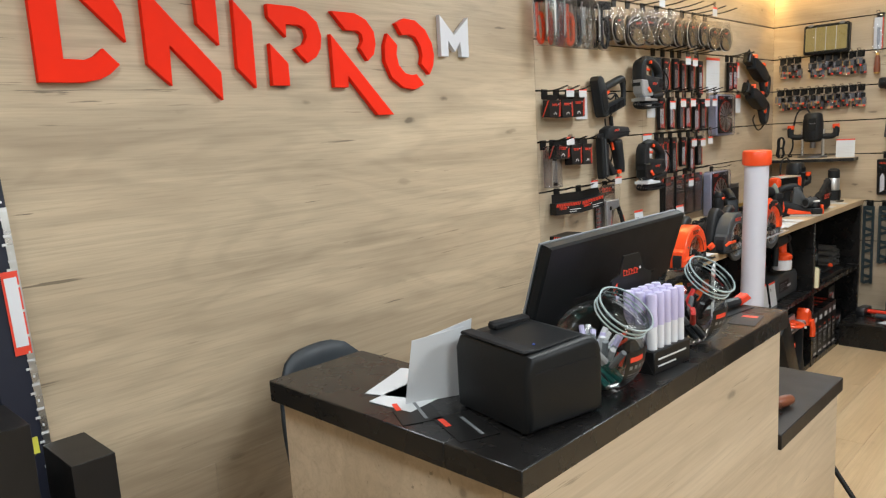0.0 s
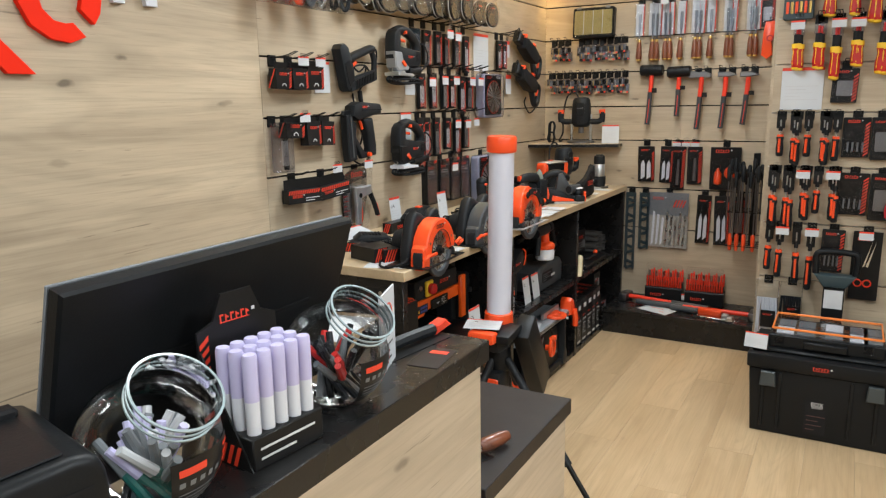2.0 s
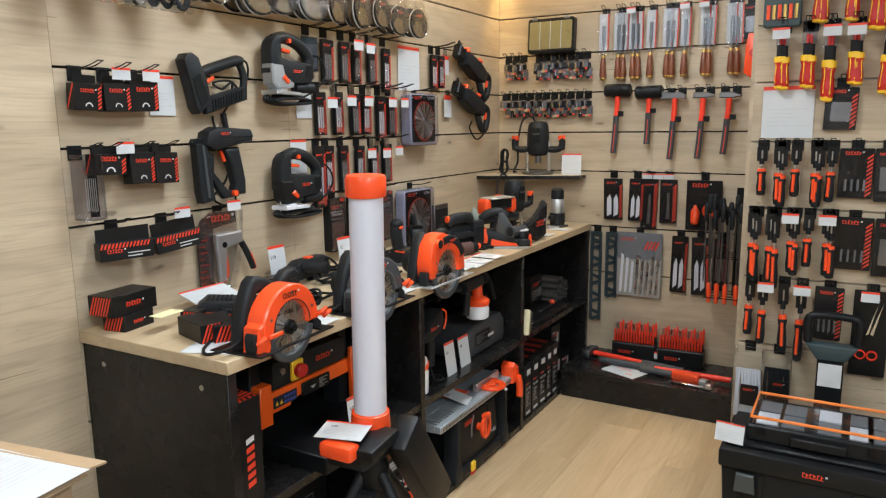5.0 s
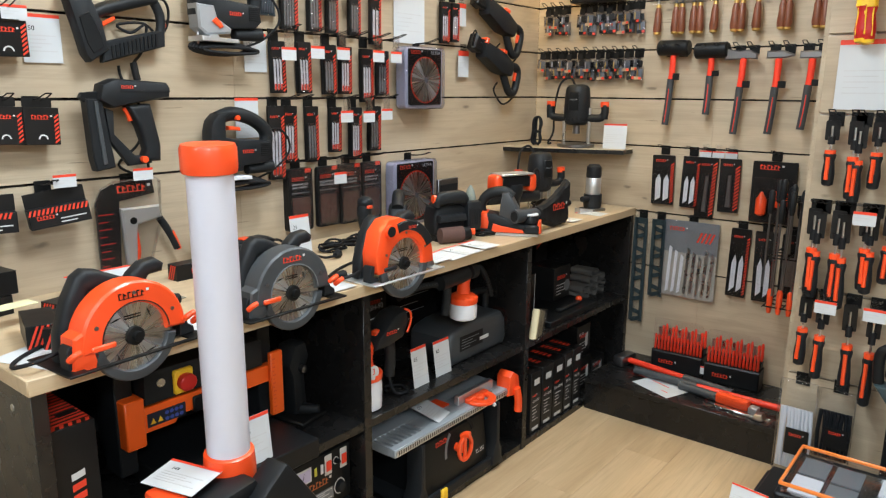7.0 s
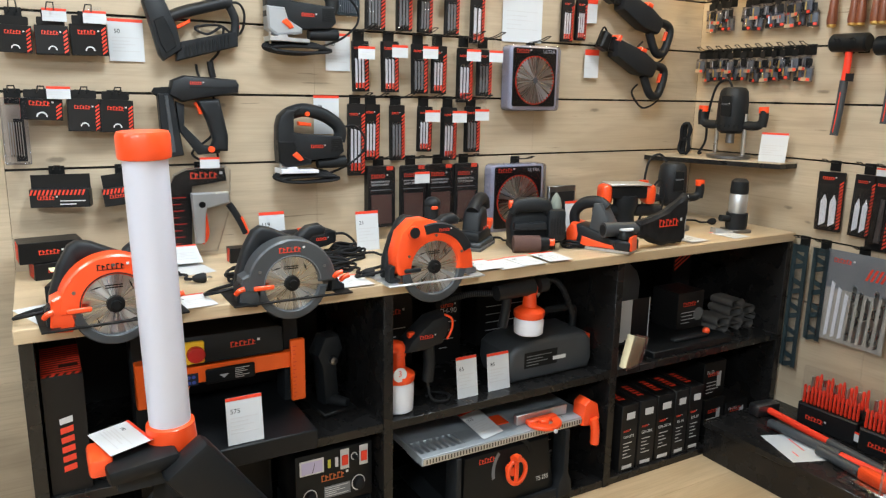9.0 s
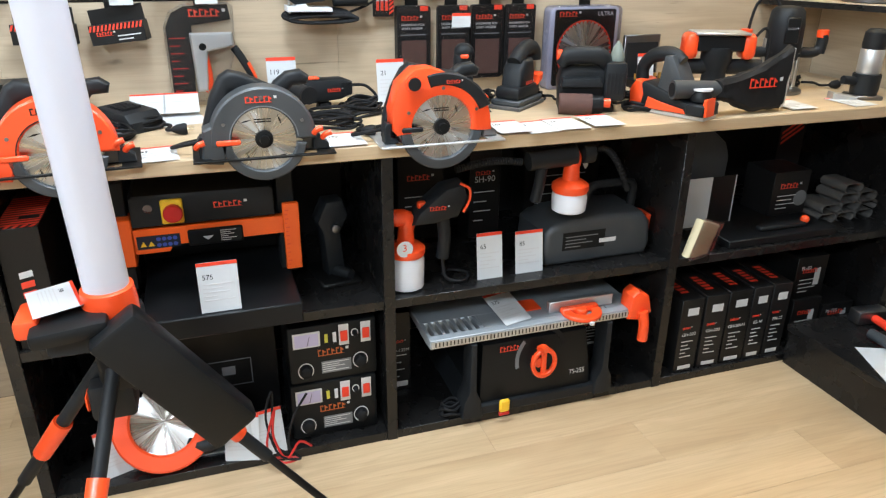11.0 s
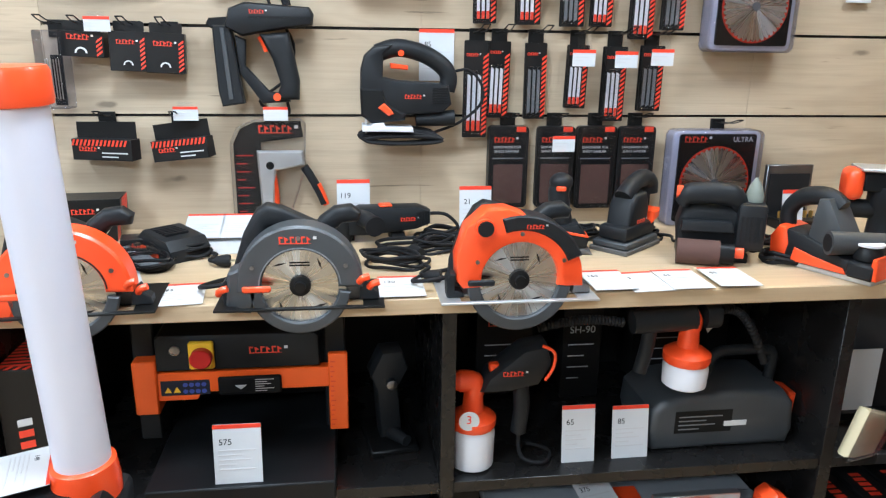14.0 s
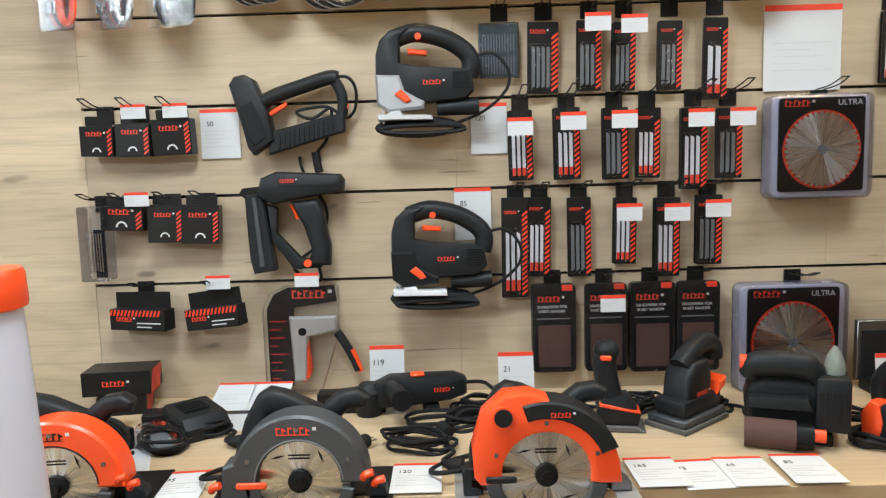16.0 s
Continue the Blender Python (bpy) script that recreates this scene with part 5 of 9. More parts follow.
def hand_planer(m):
    t = thing("electric_planer", m, "black and orange electric planer with black dust bag", "planer")
    part("sole", box(fresh(), -0.13, 0.13, -0.045, 0.04, 0.0, 0.012, 0.002), alu, t)
    part("body", slab(fresh(), mm([(-135, 12), (-140, 60), (-120, 85), (-60, 80), (10, 60), (60, 45), (130, 40), (135, 12)]), -0.05, 0.045, 0.008, 2), tool_black, t)
    part("end_shell", slab(fresh(), mm([(-138, 14), (-143, 60), (-122, 88), (-98, 84), (-88, 50), (-96, 14)]), -0.054, 0.049, 0.008, 2), orange, t, "orange end shell")
    part("side_strip", slab(fresh(), mm([(-78, 14), (-70, 46), (-20, 36), (60, 26), (70, 14)]), -0.054, -0.0505, 0.001), orange, t)
    part("front_lever", slab(fresh(), mm([(120, 14), (128, 60), (140, 62), (142, 14)]), -0.056, 0.0, 0.003), orange, t)
    part("cover", slab(fresh(), mm([(-50, 60), (-34, 158), (-6, 162), (64, 62), (20, 50)]), -0.042, 0.04, 0.008, 2), tool_grey, t)
    part("grip", sweep(fresh(), v3([(-125, 0, 70), (-130, 0, 115), (-95, 0, 150), (-30, 0, 160), (10, 0, 140)]), 0.021, 12), tool_black, t)
    part("dust_spout", rod(fresh(), (0.0265, -0.075, 0.078), (0.1145, 0.06, 0.075), 0.026, 0.022, 16), tool_grey, t)
    # black disc on the solid spout end stands for its shaded opening
    part("spout_shade", rod(fresh(), (0.0255, -0.0768, 0.078), (0.0262, -0.0756, 0.078), 0.019), black_rubber, t)
    part("knob", spun(fresh(), [(0.03, 0.0), (0.034, 0.004), (0.034, 0.018), (0.026, 0.03), (0.012, 0.032)], 20, "z", (0.095, -0.01, 0.045)), case_black, t)
    part("knob_ring", spun(fresh(), [(0.032, 0.0), (0.032, 0.005)], 20, "z", (0.095, -0.01, 0.0775)), white_plastic, t)
    part("front_shoe", box(fresh(), 0.07, 0.135, -0.06, 0.04, 0.0125, 0.045, 0.005), tool_black, t)
    bag = part("dust_bag", crumple(slab(fresh(), mm([(-12, 50), (-12, 98), (60, 108), (150, 132), (252, 182), (264, 174), (258, 24), (246, 6), (120, 8), (40, 34)]), -0.022, 0.022, 0.012, 1), 0.006, 26), black_rubber, t, "black cloth dust bag")
    mark(bag, 0.16, 0.075, -0.0275, 0.13)
    part("edge_strip", slab(fresh(), mm([(255, 178), (267, 176), (262, 20), (250, 10)]), -0.012, -0.004), light_print, bag, "pale zip edge")
    bag.matrix_basis = pose(0.1145, 0.06, 0.0, 0, 0, 63)
    cable_heap(t, -0.16, 0.1, 0.06, 3)


hand_planer(on_bench(4.620, -1.475, -63) @ Matrix.Diagonal((0.92, 1, 1.1, 1)))


def inverted_router(m):
    t = thing("bench_router", m, "orange and black router with silver base plate on top", "router")
    part("foot", spun(fresh(), [(0.06, 0.0), (0.062, 0.01), (0.05, 0.03), (0.045, 0.09), (0.06, 0.12), (0.06, 0.16)], 20), tool_black, t)
    for s in (-1, 1):
        part("bracket", box(fresh(), s * 0.112 - 0.027, s * 0.112 + 0.027, -0.048, 0.045, 0.125, 0.203, 0.02, 3), orange, t, "orange side housing")
    part("yoke", box(fresh(), -0.09, 0.09, -0.045, 0.045, 0.15, 0.195, 0.004), case_black, t)
    part("plate", box(fresh(), -0.105, 0.105, -0.06, 0.06, 0.2, 0.207, 0.002), alu, t, "silver base plate")
    part("tube", rod(fresh(), (-0.16, 0.0, 0.1), (0.18, 0.0, 0.1), 0.024), tool_black, t)
    part("cord", sweep(fresh(), v3([(150, 20, 190), (190, 30, 215), (215, 30, 170), (200, 40, 60), (150, 60, 8)]), 0.005, 7), black_rubber, t)


inverted_router(on_bench(4.885, -1.645, -20) @ Matrix.Diagonal((0.84, 0.84, 1.06, 1)))


def plunge_router(m, motor, label):
    t = thing("plunge_router", m, label, "router", "plunge routers")
    part("base", spun(fresh(), [(0.075, 0.0), (0.08, 0.003), (0.08, 0.012), (0.06, 0.016)], 24), dark_steel, t)
    for s in (-1, 1):
        part("column", rod(fresh(), (s * 0.055, 0, 0.014), (s * 0.055, 0, 0.16), 0.008), steel, t)
        part("handle", sweep(fresh(), [(s * 0.05, 0, 0.12), (s * 0.10, 0, 0.12), (s * 0.12, 0, 0.135)], 0.016, 10), tool_black, t)
        part("knob", sweep(fresh(), [(s * 0.118, 0, 0.118), (s * 0.122, 0, 0.15), (s * 0.12, 0, 0.172)], 0.017, 10), tool_black, t)
        part("knob_cap", sweep(fresh(), [(s * 0.12, 0, 0.165), (s * 0.119, 0, 0.186)], 0.0185, 10, 1, 0.9), orange, t, "orange handle end")
    part("motor", spun(fresh(), [(0.036, 0.09), (0.05, 0.1), (0.056, 0.125), (0.055, 0.2), (0.05, 0.238), (0.04, 0.25), (0.02, 0.254)], 24), motor, t)
    bm = fresh()
    for k in range(9):
        a = radians(200 + k * 17.5)
        rod(bm, (0.0545 * math.cos(a), 0.0545 * math.sin(a), 0.112), (0.0545 * math.cos(a), 0.0545 * math.sin(a), 0.122), 0.003, n=6)
    part("vents", bm, black_rubber, t)
    part("name_plate", box(fresh(), -0.022, 0.022, -0.0575, -0.05, 0.15, 0.225, 0.003), case_black, t)
    part("collet", rod(fresh(), (0, 0, 0.055), (0, 0, 0.095), 0.016), dark_steel, t)
    mark(t, 0.0, 0.19, -0.0578, 0.032, mid_grey)
    part("cord", sweep(fresh(), v3([(-20, 20, 250), (-45, 30, 280), (-90, 30, 255), (-110, 20, 150), (-110, 20, 60), (-130, 10, 12), (-110, -10, 12)]), 0.0048, 7), black_rubber, t)
    return t


plunge_router(on_bench(5.185, -1.68, -20) @ Matrix.Diagonal((1.1, 1.1, 1.15, 1)), tool_black, "dark grey plunge router standing on the bench")


def trim_router(m):
    t = thing("trim_router", m, "black and silver trim router standing on the bench", "router")
    part("base", box(fresh(), -0.045, 0.045, -0.045, 0.045, 0.0, 0.012, 0.003), dark_steel, t)
    part("guide", spun(fresh(), [(0.04, 0.0125), (0.043, 0.03), (0.043, 0.07)], 20), tool_black, t)
    part("barrel", spun(fresh(), [(0.034, 0.0705), (0.036, 0.075), (0.036, 0.135), (0.033, 0.14)], 20), alu, t, "bright metal barrel")
    part("cap", spun(fresh(), [(0.034, 0.1405), (0.036, 0.15), (0.034, 0.185), (0.022, 0.195)], 20), tool_black, t)
    part("lever", rod(fresh(), (-0.04, -0.01, 0.05), (-0.085, -0.02, 0.055), 0.012), tool_black, t)
    part("fence", slab(fresh(), mm([(-120, 0), (-40, 0), (-40, 10), (-120, 22)]), -0.05, -0.01, 0.002), alu, t)


trim_router(on_bench(5.40, -1.50, -20) @ Matrix.Diagonal((1.05, 1.05, 1.18, 1)))

# charger, small boxes, cases and paper on the bench
ch = thing("battery_charger", on_bench(3.035, -1.74, -48), "black and orange battery charger with coiled cord", "charger")
part("body", slab(fresh(), mm([(-75, 0), (-80, 40), (-50, 62), (60, 52), (80, 30), (80, 0)]), -0.05, 0.06, 0.008, 2), tool_black, ch)
part("front", box(fresh(), -0.07, 0.03, -0.056, -0.05, 0.006, 0.026, 0.002), orange, ch, "orange front strip")
bm = fresh()
for i in range(6):
    box(bm, -0.045 + i * 0.014, -0.039 + i * 0.014, -0.03, 0.03, 0.056, 0.062)
part("ribs", bm, black_rubber, ch)
cable_heap(ch, 0.05, -0.09, 0.075, 4)

for y, x, w, d, h, z, rz in ((2.80, -1.86, 0.17, 0.10, 0.062, 0.052, 6), (2.81, -1.86, 0.12, 0.085, 0.05, 0.0, 10), (2.90, -1.56, 0.17, 0.07, 0.05, 0.0, 60), (2.96, -1.74, 0.09, 0.06, 0.04, 0.0, 12), (2.86, -1.60, 0.15, 0.07, 0.055, 0.001, 74), (3.40, -1.83, 0.17, 0.05, 0.05, 0.0, 0)):
    c = carton(pose(x, y, TOP + z, 0, 0, 90 + rz), w, d, h, "black cardboard box with red striped end on bench", "black cartons", False, prints=False)
    e = part("stripe", wide_stripes(fresh(), -d * 0.98, -0.002, 0.002, h - 0.002, 0, 0.011), red_print, c)
    e.matrix_basis = pose(-w / 2, 0, 0, 0, 0, -90)
    e2 = part("end_stripe", wide_stripes(fresh(), 0.002, d * 0.98, 0.002, h - 0.002, 0, 0.011), red_print, c)
    e2.matrix_basis = pose(w / 2, 0, 0, 0, 0, 90)
    mark(c, 0, h * 0.4, -0.0005, w * 0.4)
nt = thing("note_pad", pose(-1.80, 2.83, TOP + 0.05, 0, 0, 96), "small pale yellow sticky note pad", "note pad")
part("pad", box(fresh(), -0.045, 0.045, -0.06, -0.012, 0.0, 0.002), cream_paper, nt)
for y, x, rz, w, h in ((2.87, -1.50, 20, 0.21, 0.297), (3.0, -1.74, 35, 0.15, 0.21), (3.14, -1.80, 10, 0.15, 0.2)):
    p = thing("paper_sheet", pose(x, y, TOP + 0.0005 + 0.0006 * (w > 0.2), 0, 0, rz), "loose white printed sheet lying on the bench", "paper", "loose papers")
    part("sheet", box(fresh(), -w / 2, w / 2, -h / 2, h / 2, 0, 0.0005), white_paper, p)
bags = thing("clear_bag", pose(-1.66, 2.99, TOP, 0, 0, 30), "crumpled clear plastic bag of small parts", "plastic bag")
bm = fresh()
bmesh.ops.create_icosphere(bm, subdivisions=3, radius=0.07)
for v in bm.verts:
    v.co = Vector((v.co.x * 1.3, v.co.y, 0.022 + v.co.z * 0.3)) * (1 + 0.18 * noise.noise(v.co * 40))
part("bag", bm, clear_hard, bags)
bm = fresh()
for i in range(10):
    box(bm, -0.05 + i * 0.01, -0.043 + i * 0.01, -0.02, 0.02, 0.005, 0.012)
part("contents", bm, mid_grey, bags)


FLAT = ((3.125, -1.440, 96, "95"), (3.58, -1.443, 90, "120"), (4.045, -1.437, 91, "165"), (4.132, -1.434, 94, "75"), (4.222, -1.436, 90, "65"), (4.332, -1.436, 88, "85"), (5.30, -1.46, 90, ""), (5.06, -1.47, 90, ""))
for i, (y, x, rz, price) in enumerate(FLAT):
    price_card(pose(x + 0.075, y, TOP + 0.0022 + 0.0028 * (i % 3), 0, 0, rz) @ pose(0, 0, 0, -90, 0, 0), 0.098, 0.132, price, "white price card lying flat on the bench")
for y, x, w, h, price in ((3.485, -1.905, 0.09, 0.15, "119"), (3.814, -1.83, 0.088, 0.143, "21"), (4.675, -1.72, 0.062, 0.145, ""), (3.085, -1.84, 0.10, 0.12, ""), (3.18, -1.84, 0.10, 0.12, "")):
    price_card(pose(x, y, TOP + (0.012 if h == 0.12 else 0), 0, 0, 90), w, h, price, "white price card standing on the bench", -72 if h == 0.12 else -8)
cs = thing("bit_case", on_bench(4.787, -1.93, 0), "open black aluminium case with brass fittings", "case")
part("tray", box(fresh(), -0.07, 0.07, -0.1, 0.0, 0.0, 0.03, 0.003), case_black, cs)
part("lid", box(fresh(), -0.074, 0.074, 0.003, 0.02, 0.02, 0.178, 0.002), dark_steel, cs)
part("lining", box(fresh(), -0.064, 0.064, 0.0, 0.0025, 0.028, 0.152), black_rubber, cs)
for i in range(6):
    part("bit", rod(fresh(), (-0.05 + i * 0.02, -0.05, 0.03), (-0.05 + i * 0.02, -0.05, 0.05), 0.006, n=8), brass, cs)

def loose_cord(y, x, rz, r=0.07, n=5):
    t = thing("power_cord", on_bench(y, x, rz), "coiled black power cord with plug on the bench", "power cord", "cords on the bench")
    cable_heap(t, 0, 0, r, n, "coil")
    part("tail", sweep(fresh(), v3([(60, 0, 10), (90, -30, 12), (80, -70, 10), (95, -95, 14)]), 0.0045, 7), black_rubber, t)
    part("plug", spun(fresh(), [(0.007, 0.0), (0.013, 0.012), (0.016, 0.03), (0.014, 0.038)], 12, "x", (0.095, -0.1, 0.016)), black_rubber, t)
    for s in (-0.007, 0.007):
        part("pin", rod(fresh(), (0.132, -0.1 + s, 0.016), (0.15, -0.1 + s, 0.016), 0.0022, n=6), steel, t)


for y, x, rz, r in ((3.06, -1.72, 0, 0.07), (3.30, -1.60, 40, 0.06), (3.58, -1.60, -20, 0.075), (3.70, -1.72, 30, 0.07), (3.93, -1.80, 10, 0.06), (4.26, -1.80, 0, 0.06), (4.56, -1.66, 20, 0.06), (5.32, -1.76, 0, 0.05)):
    loose_cord(y, x, rz, r)

# ---- bench shelves, first bay ----
SH = 0.456


def on_shelf(y, x=-1.55, z=SH, rz=0.0):
    return pose(x, y, z, 0, 0, 90 + rz)


tp = thing("thickness_planer", on_shelf(3.22, -1.55) @ Matrix.Diagonal((1, 1, 0.93, 1)), "orange and black bench thickness planer on the shelf", "planer")
part("bed", box(fresh(), -0.19, 0.21, -0.22, 0.26, 0.0, 0.064, 0.004), case_black, tp)
for s in (-0.235, 0.205):
    part("column", box(fresh(), s - 0.02, s + 0.03, 0.02, 0.1, 0.05, 0.385, 0.004), tool_black, tp)
part("rear_column", box(fresh(), -0.20, 0.22, 0.2, 0.25, 0.05, 0.36, 0.004), case_black, tp)
part("cutter_head", slab(fresh(), mm([(-195, 258), (-195, 345), (-185, 355), (165, 350), (175, 340), (175, 258)]), -0.02, 0.18, 0.008, 2), tool_black, tp)
part("front_beam", slab(fresh(), mm([(-225, 175), (-225, 250), (215, 250), (215, 195), (-100, 195), (-110, 175)]), -0.012, 0.016, 0.002), amber_orange, tp, "orange front beam")
part("scale_post", box(fresh(), 0.195, 0.24, -0.03, -0.013, 0.08, 0.295, 0.003), amber_orange, tp, "orange depth scale")
lines(tp, 0.2, 0.212, 0.09, 0.28, -0.0305, 14, red_print)
part("control_panel", box(fresh(), -0.06, 0.085, -0.022, -0.0125, 0.188, 0.238, 0.004), case_black, tp)
part("arrow", slab(fresh(), mm([(-22, 216), (6, 216), (-8, 204)]), -0.0232, -0.0222), white_paper, tp)
lines(tp, 0.025, 0.07, 0.195, 0.232, -0.0222, 6, light_print)
part("warning_label", box(fresh(), -0.19, -0.08, -0.0135, -0.0122, 0.19, 0.23), navy, tp)
bm, bt = fresh(), fresh()
for i in range(8):
    r, c = divmod(i, 4)
    slab(bm, arc(-0.135 + c * 0.014, 0.2 + r * 0.018, 0.006, 0, 359, 8), -0.0142, -0.0136)
for i in range(2):
    slab(bt, mm([(-182 + i * 20, 198), (-166 + i * 20, 198), (-174 + i * 20, 214)]), -0.0142, -0.0136)
part("symbols", bm, blue_print, tp)
part("warning_signs", bt, yellow, tp)
part("switch_box", box(fresh(), -0.118, -0.062, -0.035, -0.02, 0.268, 0.34, 0.004), yellow, tp, "yellow switch cover")
part("stop_button", spun(fresh(), [(0.022, -0.055), (0.025, -0.052), (0.025, -0.0355)], 20, "y", (-0.088, 0, 0.303)), deep_red, tp, "red stop button")
part("key_lock", rod(fresh(), (-0.15, -0.024, 0.315), (-0.15, -0.019, 0.315), 0.012), steel, tp)
mark(tp, 0.06, 0.3, -0.0205, 0.09)
price_card(on_shelf(3.225, -1.345, SH + 0.0605), 0.10, 0.135, "575", lean=-6)

part("end_block", box(fresh(), -0.25, -0.196, -0.018, 0.05, 0.14, 0.285, 0.004), amber_orange, tp)
ub = carton(on_shelf(2.790, -1.40), 0.095, 0.30, 0.32, "tall black carton with red striped top on the shelf", "black cartons", False, prints=False)
for i in range(6):
    part("emblem", slab(fresh(), mm([(-15, 60 + i * 26), (15, 66 + i * 26), (15, 82 + i * 26), (-15, 76 + i * 26)]), -0.0011, -0.0004), red_print if i < 5 else light_print, ub)
e = part("top_stripe", wide_stripes(fresh(), -0.046, 0.046, 0.0, 0.016, 0, 0.0185), red_print, ub)
e.matrix_basis = pose(0, 0.002, 0.3204, -90, 0, 0)
for k in range(13):
    e = part("top_stripe", slab(fresh(), mm([(-46, 18 + k * 17), (46, 26 + k * 17), (46, 35 + k * 17), (-46, 27 + k * 17)]), 0, 0.0006), red_print, ub)
    e.matrix_basis = pose(0, 0, 0.3204, -90, 0, 0)
part("grip_slot", slab(fresh(), mm([(-5, 60), (40, 64), (40, 84), (-5, 80)]), 0.0008, 0.0016), black_rubber, ub).matrix_basis = pose(0, 0, 0.3204 + 0.0016, -90, 0, 0)
dg = thing("detail_grinder", on_shelf(3.56, -1.60, SH, 8), "black bench tool standing in the dark shelf", "power tool")
part("base", box(fresh(), -0.06, 0.06, -0.09, 0.09, 0.0, 0.015, 0.004), black_metal, dg)
part("column", slab(fresh(), mm([(-25, 15), (-35, 150), (-50, 190), (-20, 250), (30, 250), (45, 200), (20, 150), (30, 15)]), -0.035, 0.04, 0.012, 2), tool_black, dg)
part("knob", spun(fresh(), [(0.006, -0.055), (0.013, -0.052), (0.013, -0.036)], 14, "y", (0.0, 0, 0.17)), dark_steel, dg)
part("nose", rod(fresh(), (0, -0.02, 0.03), (0.03, -0.08, 0.03), 0.02, 0.014), tool_black, dg)


def battery_tester(m):
    t = thing("battery_charger", m, "black metal battery charger with meter and red switches", "charger", "metal battery chargers")
    part("case", box(fresh(), -0.14, 0.14, 0.0, 0.20, 0.0, 0.175, 0.008, 2), case_black, t)
    part("meter_frame", box(fresh(), -0.125, -0.04, -0.003, 0.0, 0.112, 0.158, 0.002), light_print, t)
    part("meter_face", box(fresh(), -0.119, -0.046, -0.0042, -0.0032, 0.117, 0.153), lilac, t)
    part("needle", slab(fresh(), [(-0.083, 0.118), (-0.081, 0.118), (-0.072, 0.148), (-0.073, 0.148)], -0.0048, -0.0043), card_black, t)
    for x in (0.035, 0.105):
        part("switch_frame", box(fresh(), x - 0.016, x + 0.016, -0.002, 0.0, 0.105, 0.168, 0.003), light_print, t)
        part("rocker", box(fresh(), x - 0.0115, x + 0.0115, -0.007, -0.0022, 0.118, 0.15, 0.002), bright_red, t, "red rocker switch")
    part("indicator", box(fresh(), -0.026, -0.016, -0.002, 0.0, 0.12, 0.145), lime, t)
    part("rocker", box(fresh(), 0.0, 0.011, -0.004, 0.0, 0.118, 0.148, 0.001), white_plastic, t, "white rocker switch")
    for x, z, r in ((-0.09, 0.04, 0.022), (0.085, 0.05, 0.022), (0.07, 0.138, 0.009)):
        part("dial_ring", ring_slab(fresh(), x, z, r, r + 0.003, 0, 359.9, -0.001, 0.0, 24), light_print, t)
        part("dial", spun(fresh(), [(r * 0.55, -0.02), (r * 0.8, -0.016), (r * 0.85, 0.0)], 16, "y", (x, 0, z)), black_rubber, t)
    mark(t, 0.0, 0.08, -0.0005, 0.1, rust_print)
    part("table_print", box(fresh(), -0.04, 0.055, -0.0012, -0.0003, 0.025, 0.062), mid_grey, t)
    lines(t, -0.037, 0.052, 0.028, 0.06, -0.0013, 5, light_print)
    return t


battery_tester(on_shelf(3.515, -1.43, LOW) @ Matrix.Diagonal((0.93, 1, 1.09, 1)))
battery_tester(on_shelf(3.520, -1.435, LOW + 0.1912) @ Matrix.Diagonal((0.93, 1, 1.09, 1)))
ld = thing("charger_leads", on_shelf(3.33, -1.40, LOW), "tangled red and black charger leads", "cable")
part("red_lead", sweep(fresh(), v3([(95, -60, 40), (60, -70, 70), (20, -70, 20), (-10, -60, 100), (0, -50, 180), (-30, -55, 60), (10, -75, 12), (60, -60, 8), (-20, -40, 8)]), 0.0035, 7, 6), deep_red, ld)
part("black_lead", sweep(fresh(), v3([(95, -40, 210), (50, -60, 150), (30, -65, 60), (60, -70, 10), (0, -70, 40), (-25, -40, 150), (0, -20, 220), (-10, -30, 60), (30, -35, 8)]), 0.0035, 7, 6), black_rubber, ld)
wd = thing("welding_carton", on_shelf(3.17, -1.62, LOW), "black carton printed with a machine outline", "box")
part("body", box(fresh(), -0.2, 0.2, 0.0, 0.25, 0.0, 0.32, 0.002), card_black, wd)
bm = fresh()
for a, b, c, d in ((-0.06, 0.12, 0.11, 0.113), (-0.06, 0.12, 0.20, 0.203), (-0.06, -0.057, 0.11, 0.2), (0.117, 0.12, 0.11, 0.2), (0.03, 0.07, 0.15, 0.18), (-0.02, 0.0, 0.15, 0.18)):
    box(bm, a, b, -0.0012, -0.0003, c, d)
part("line_drawing", bm, mid_grey, wd)
for i, (y, rz) in enumerate(((3.31, 10), (3.23, -14), (2.90, 20))):
    price_card(on_shelf(y, -1.385 if i < 2 else -1.43, LOW if i < 2 else LOW + 0.001, rz), 0.10, 0.14, "", lean=-16)


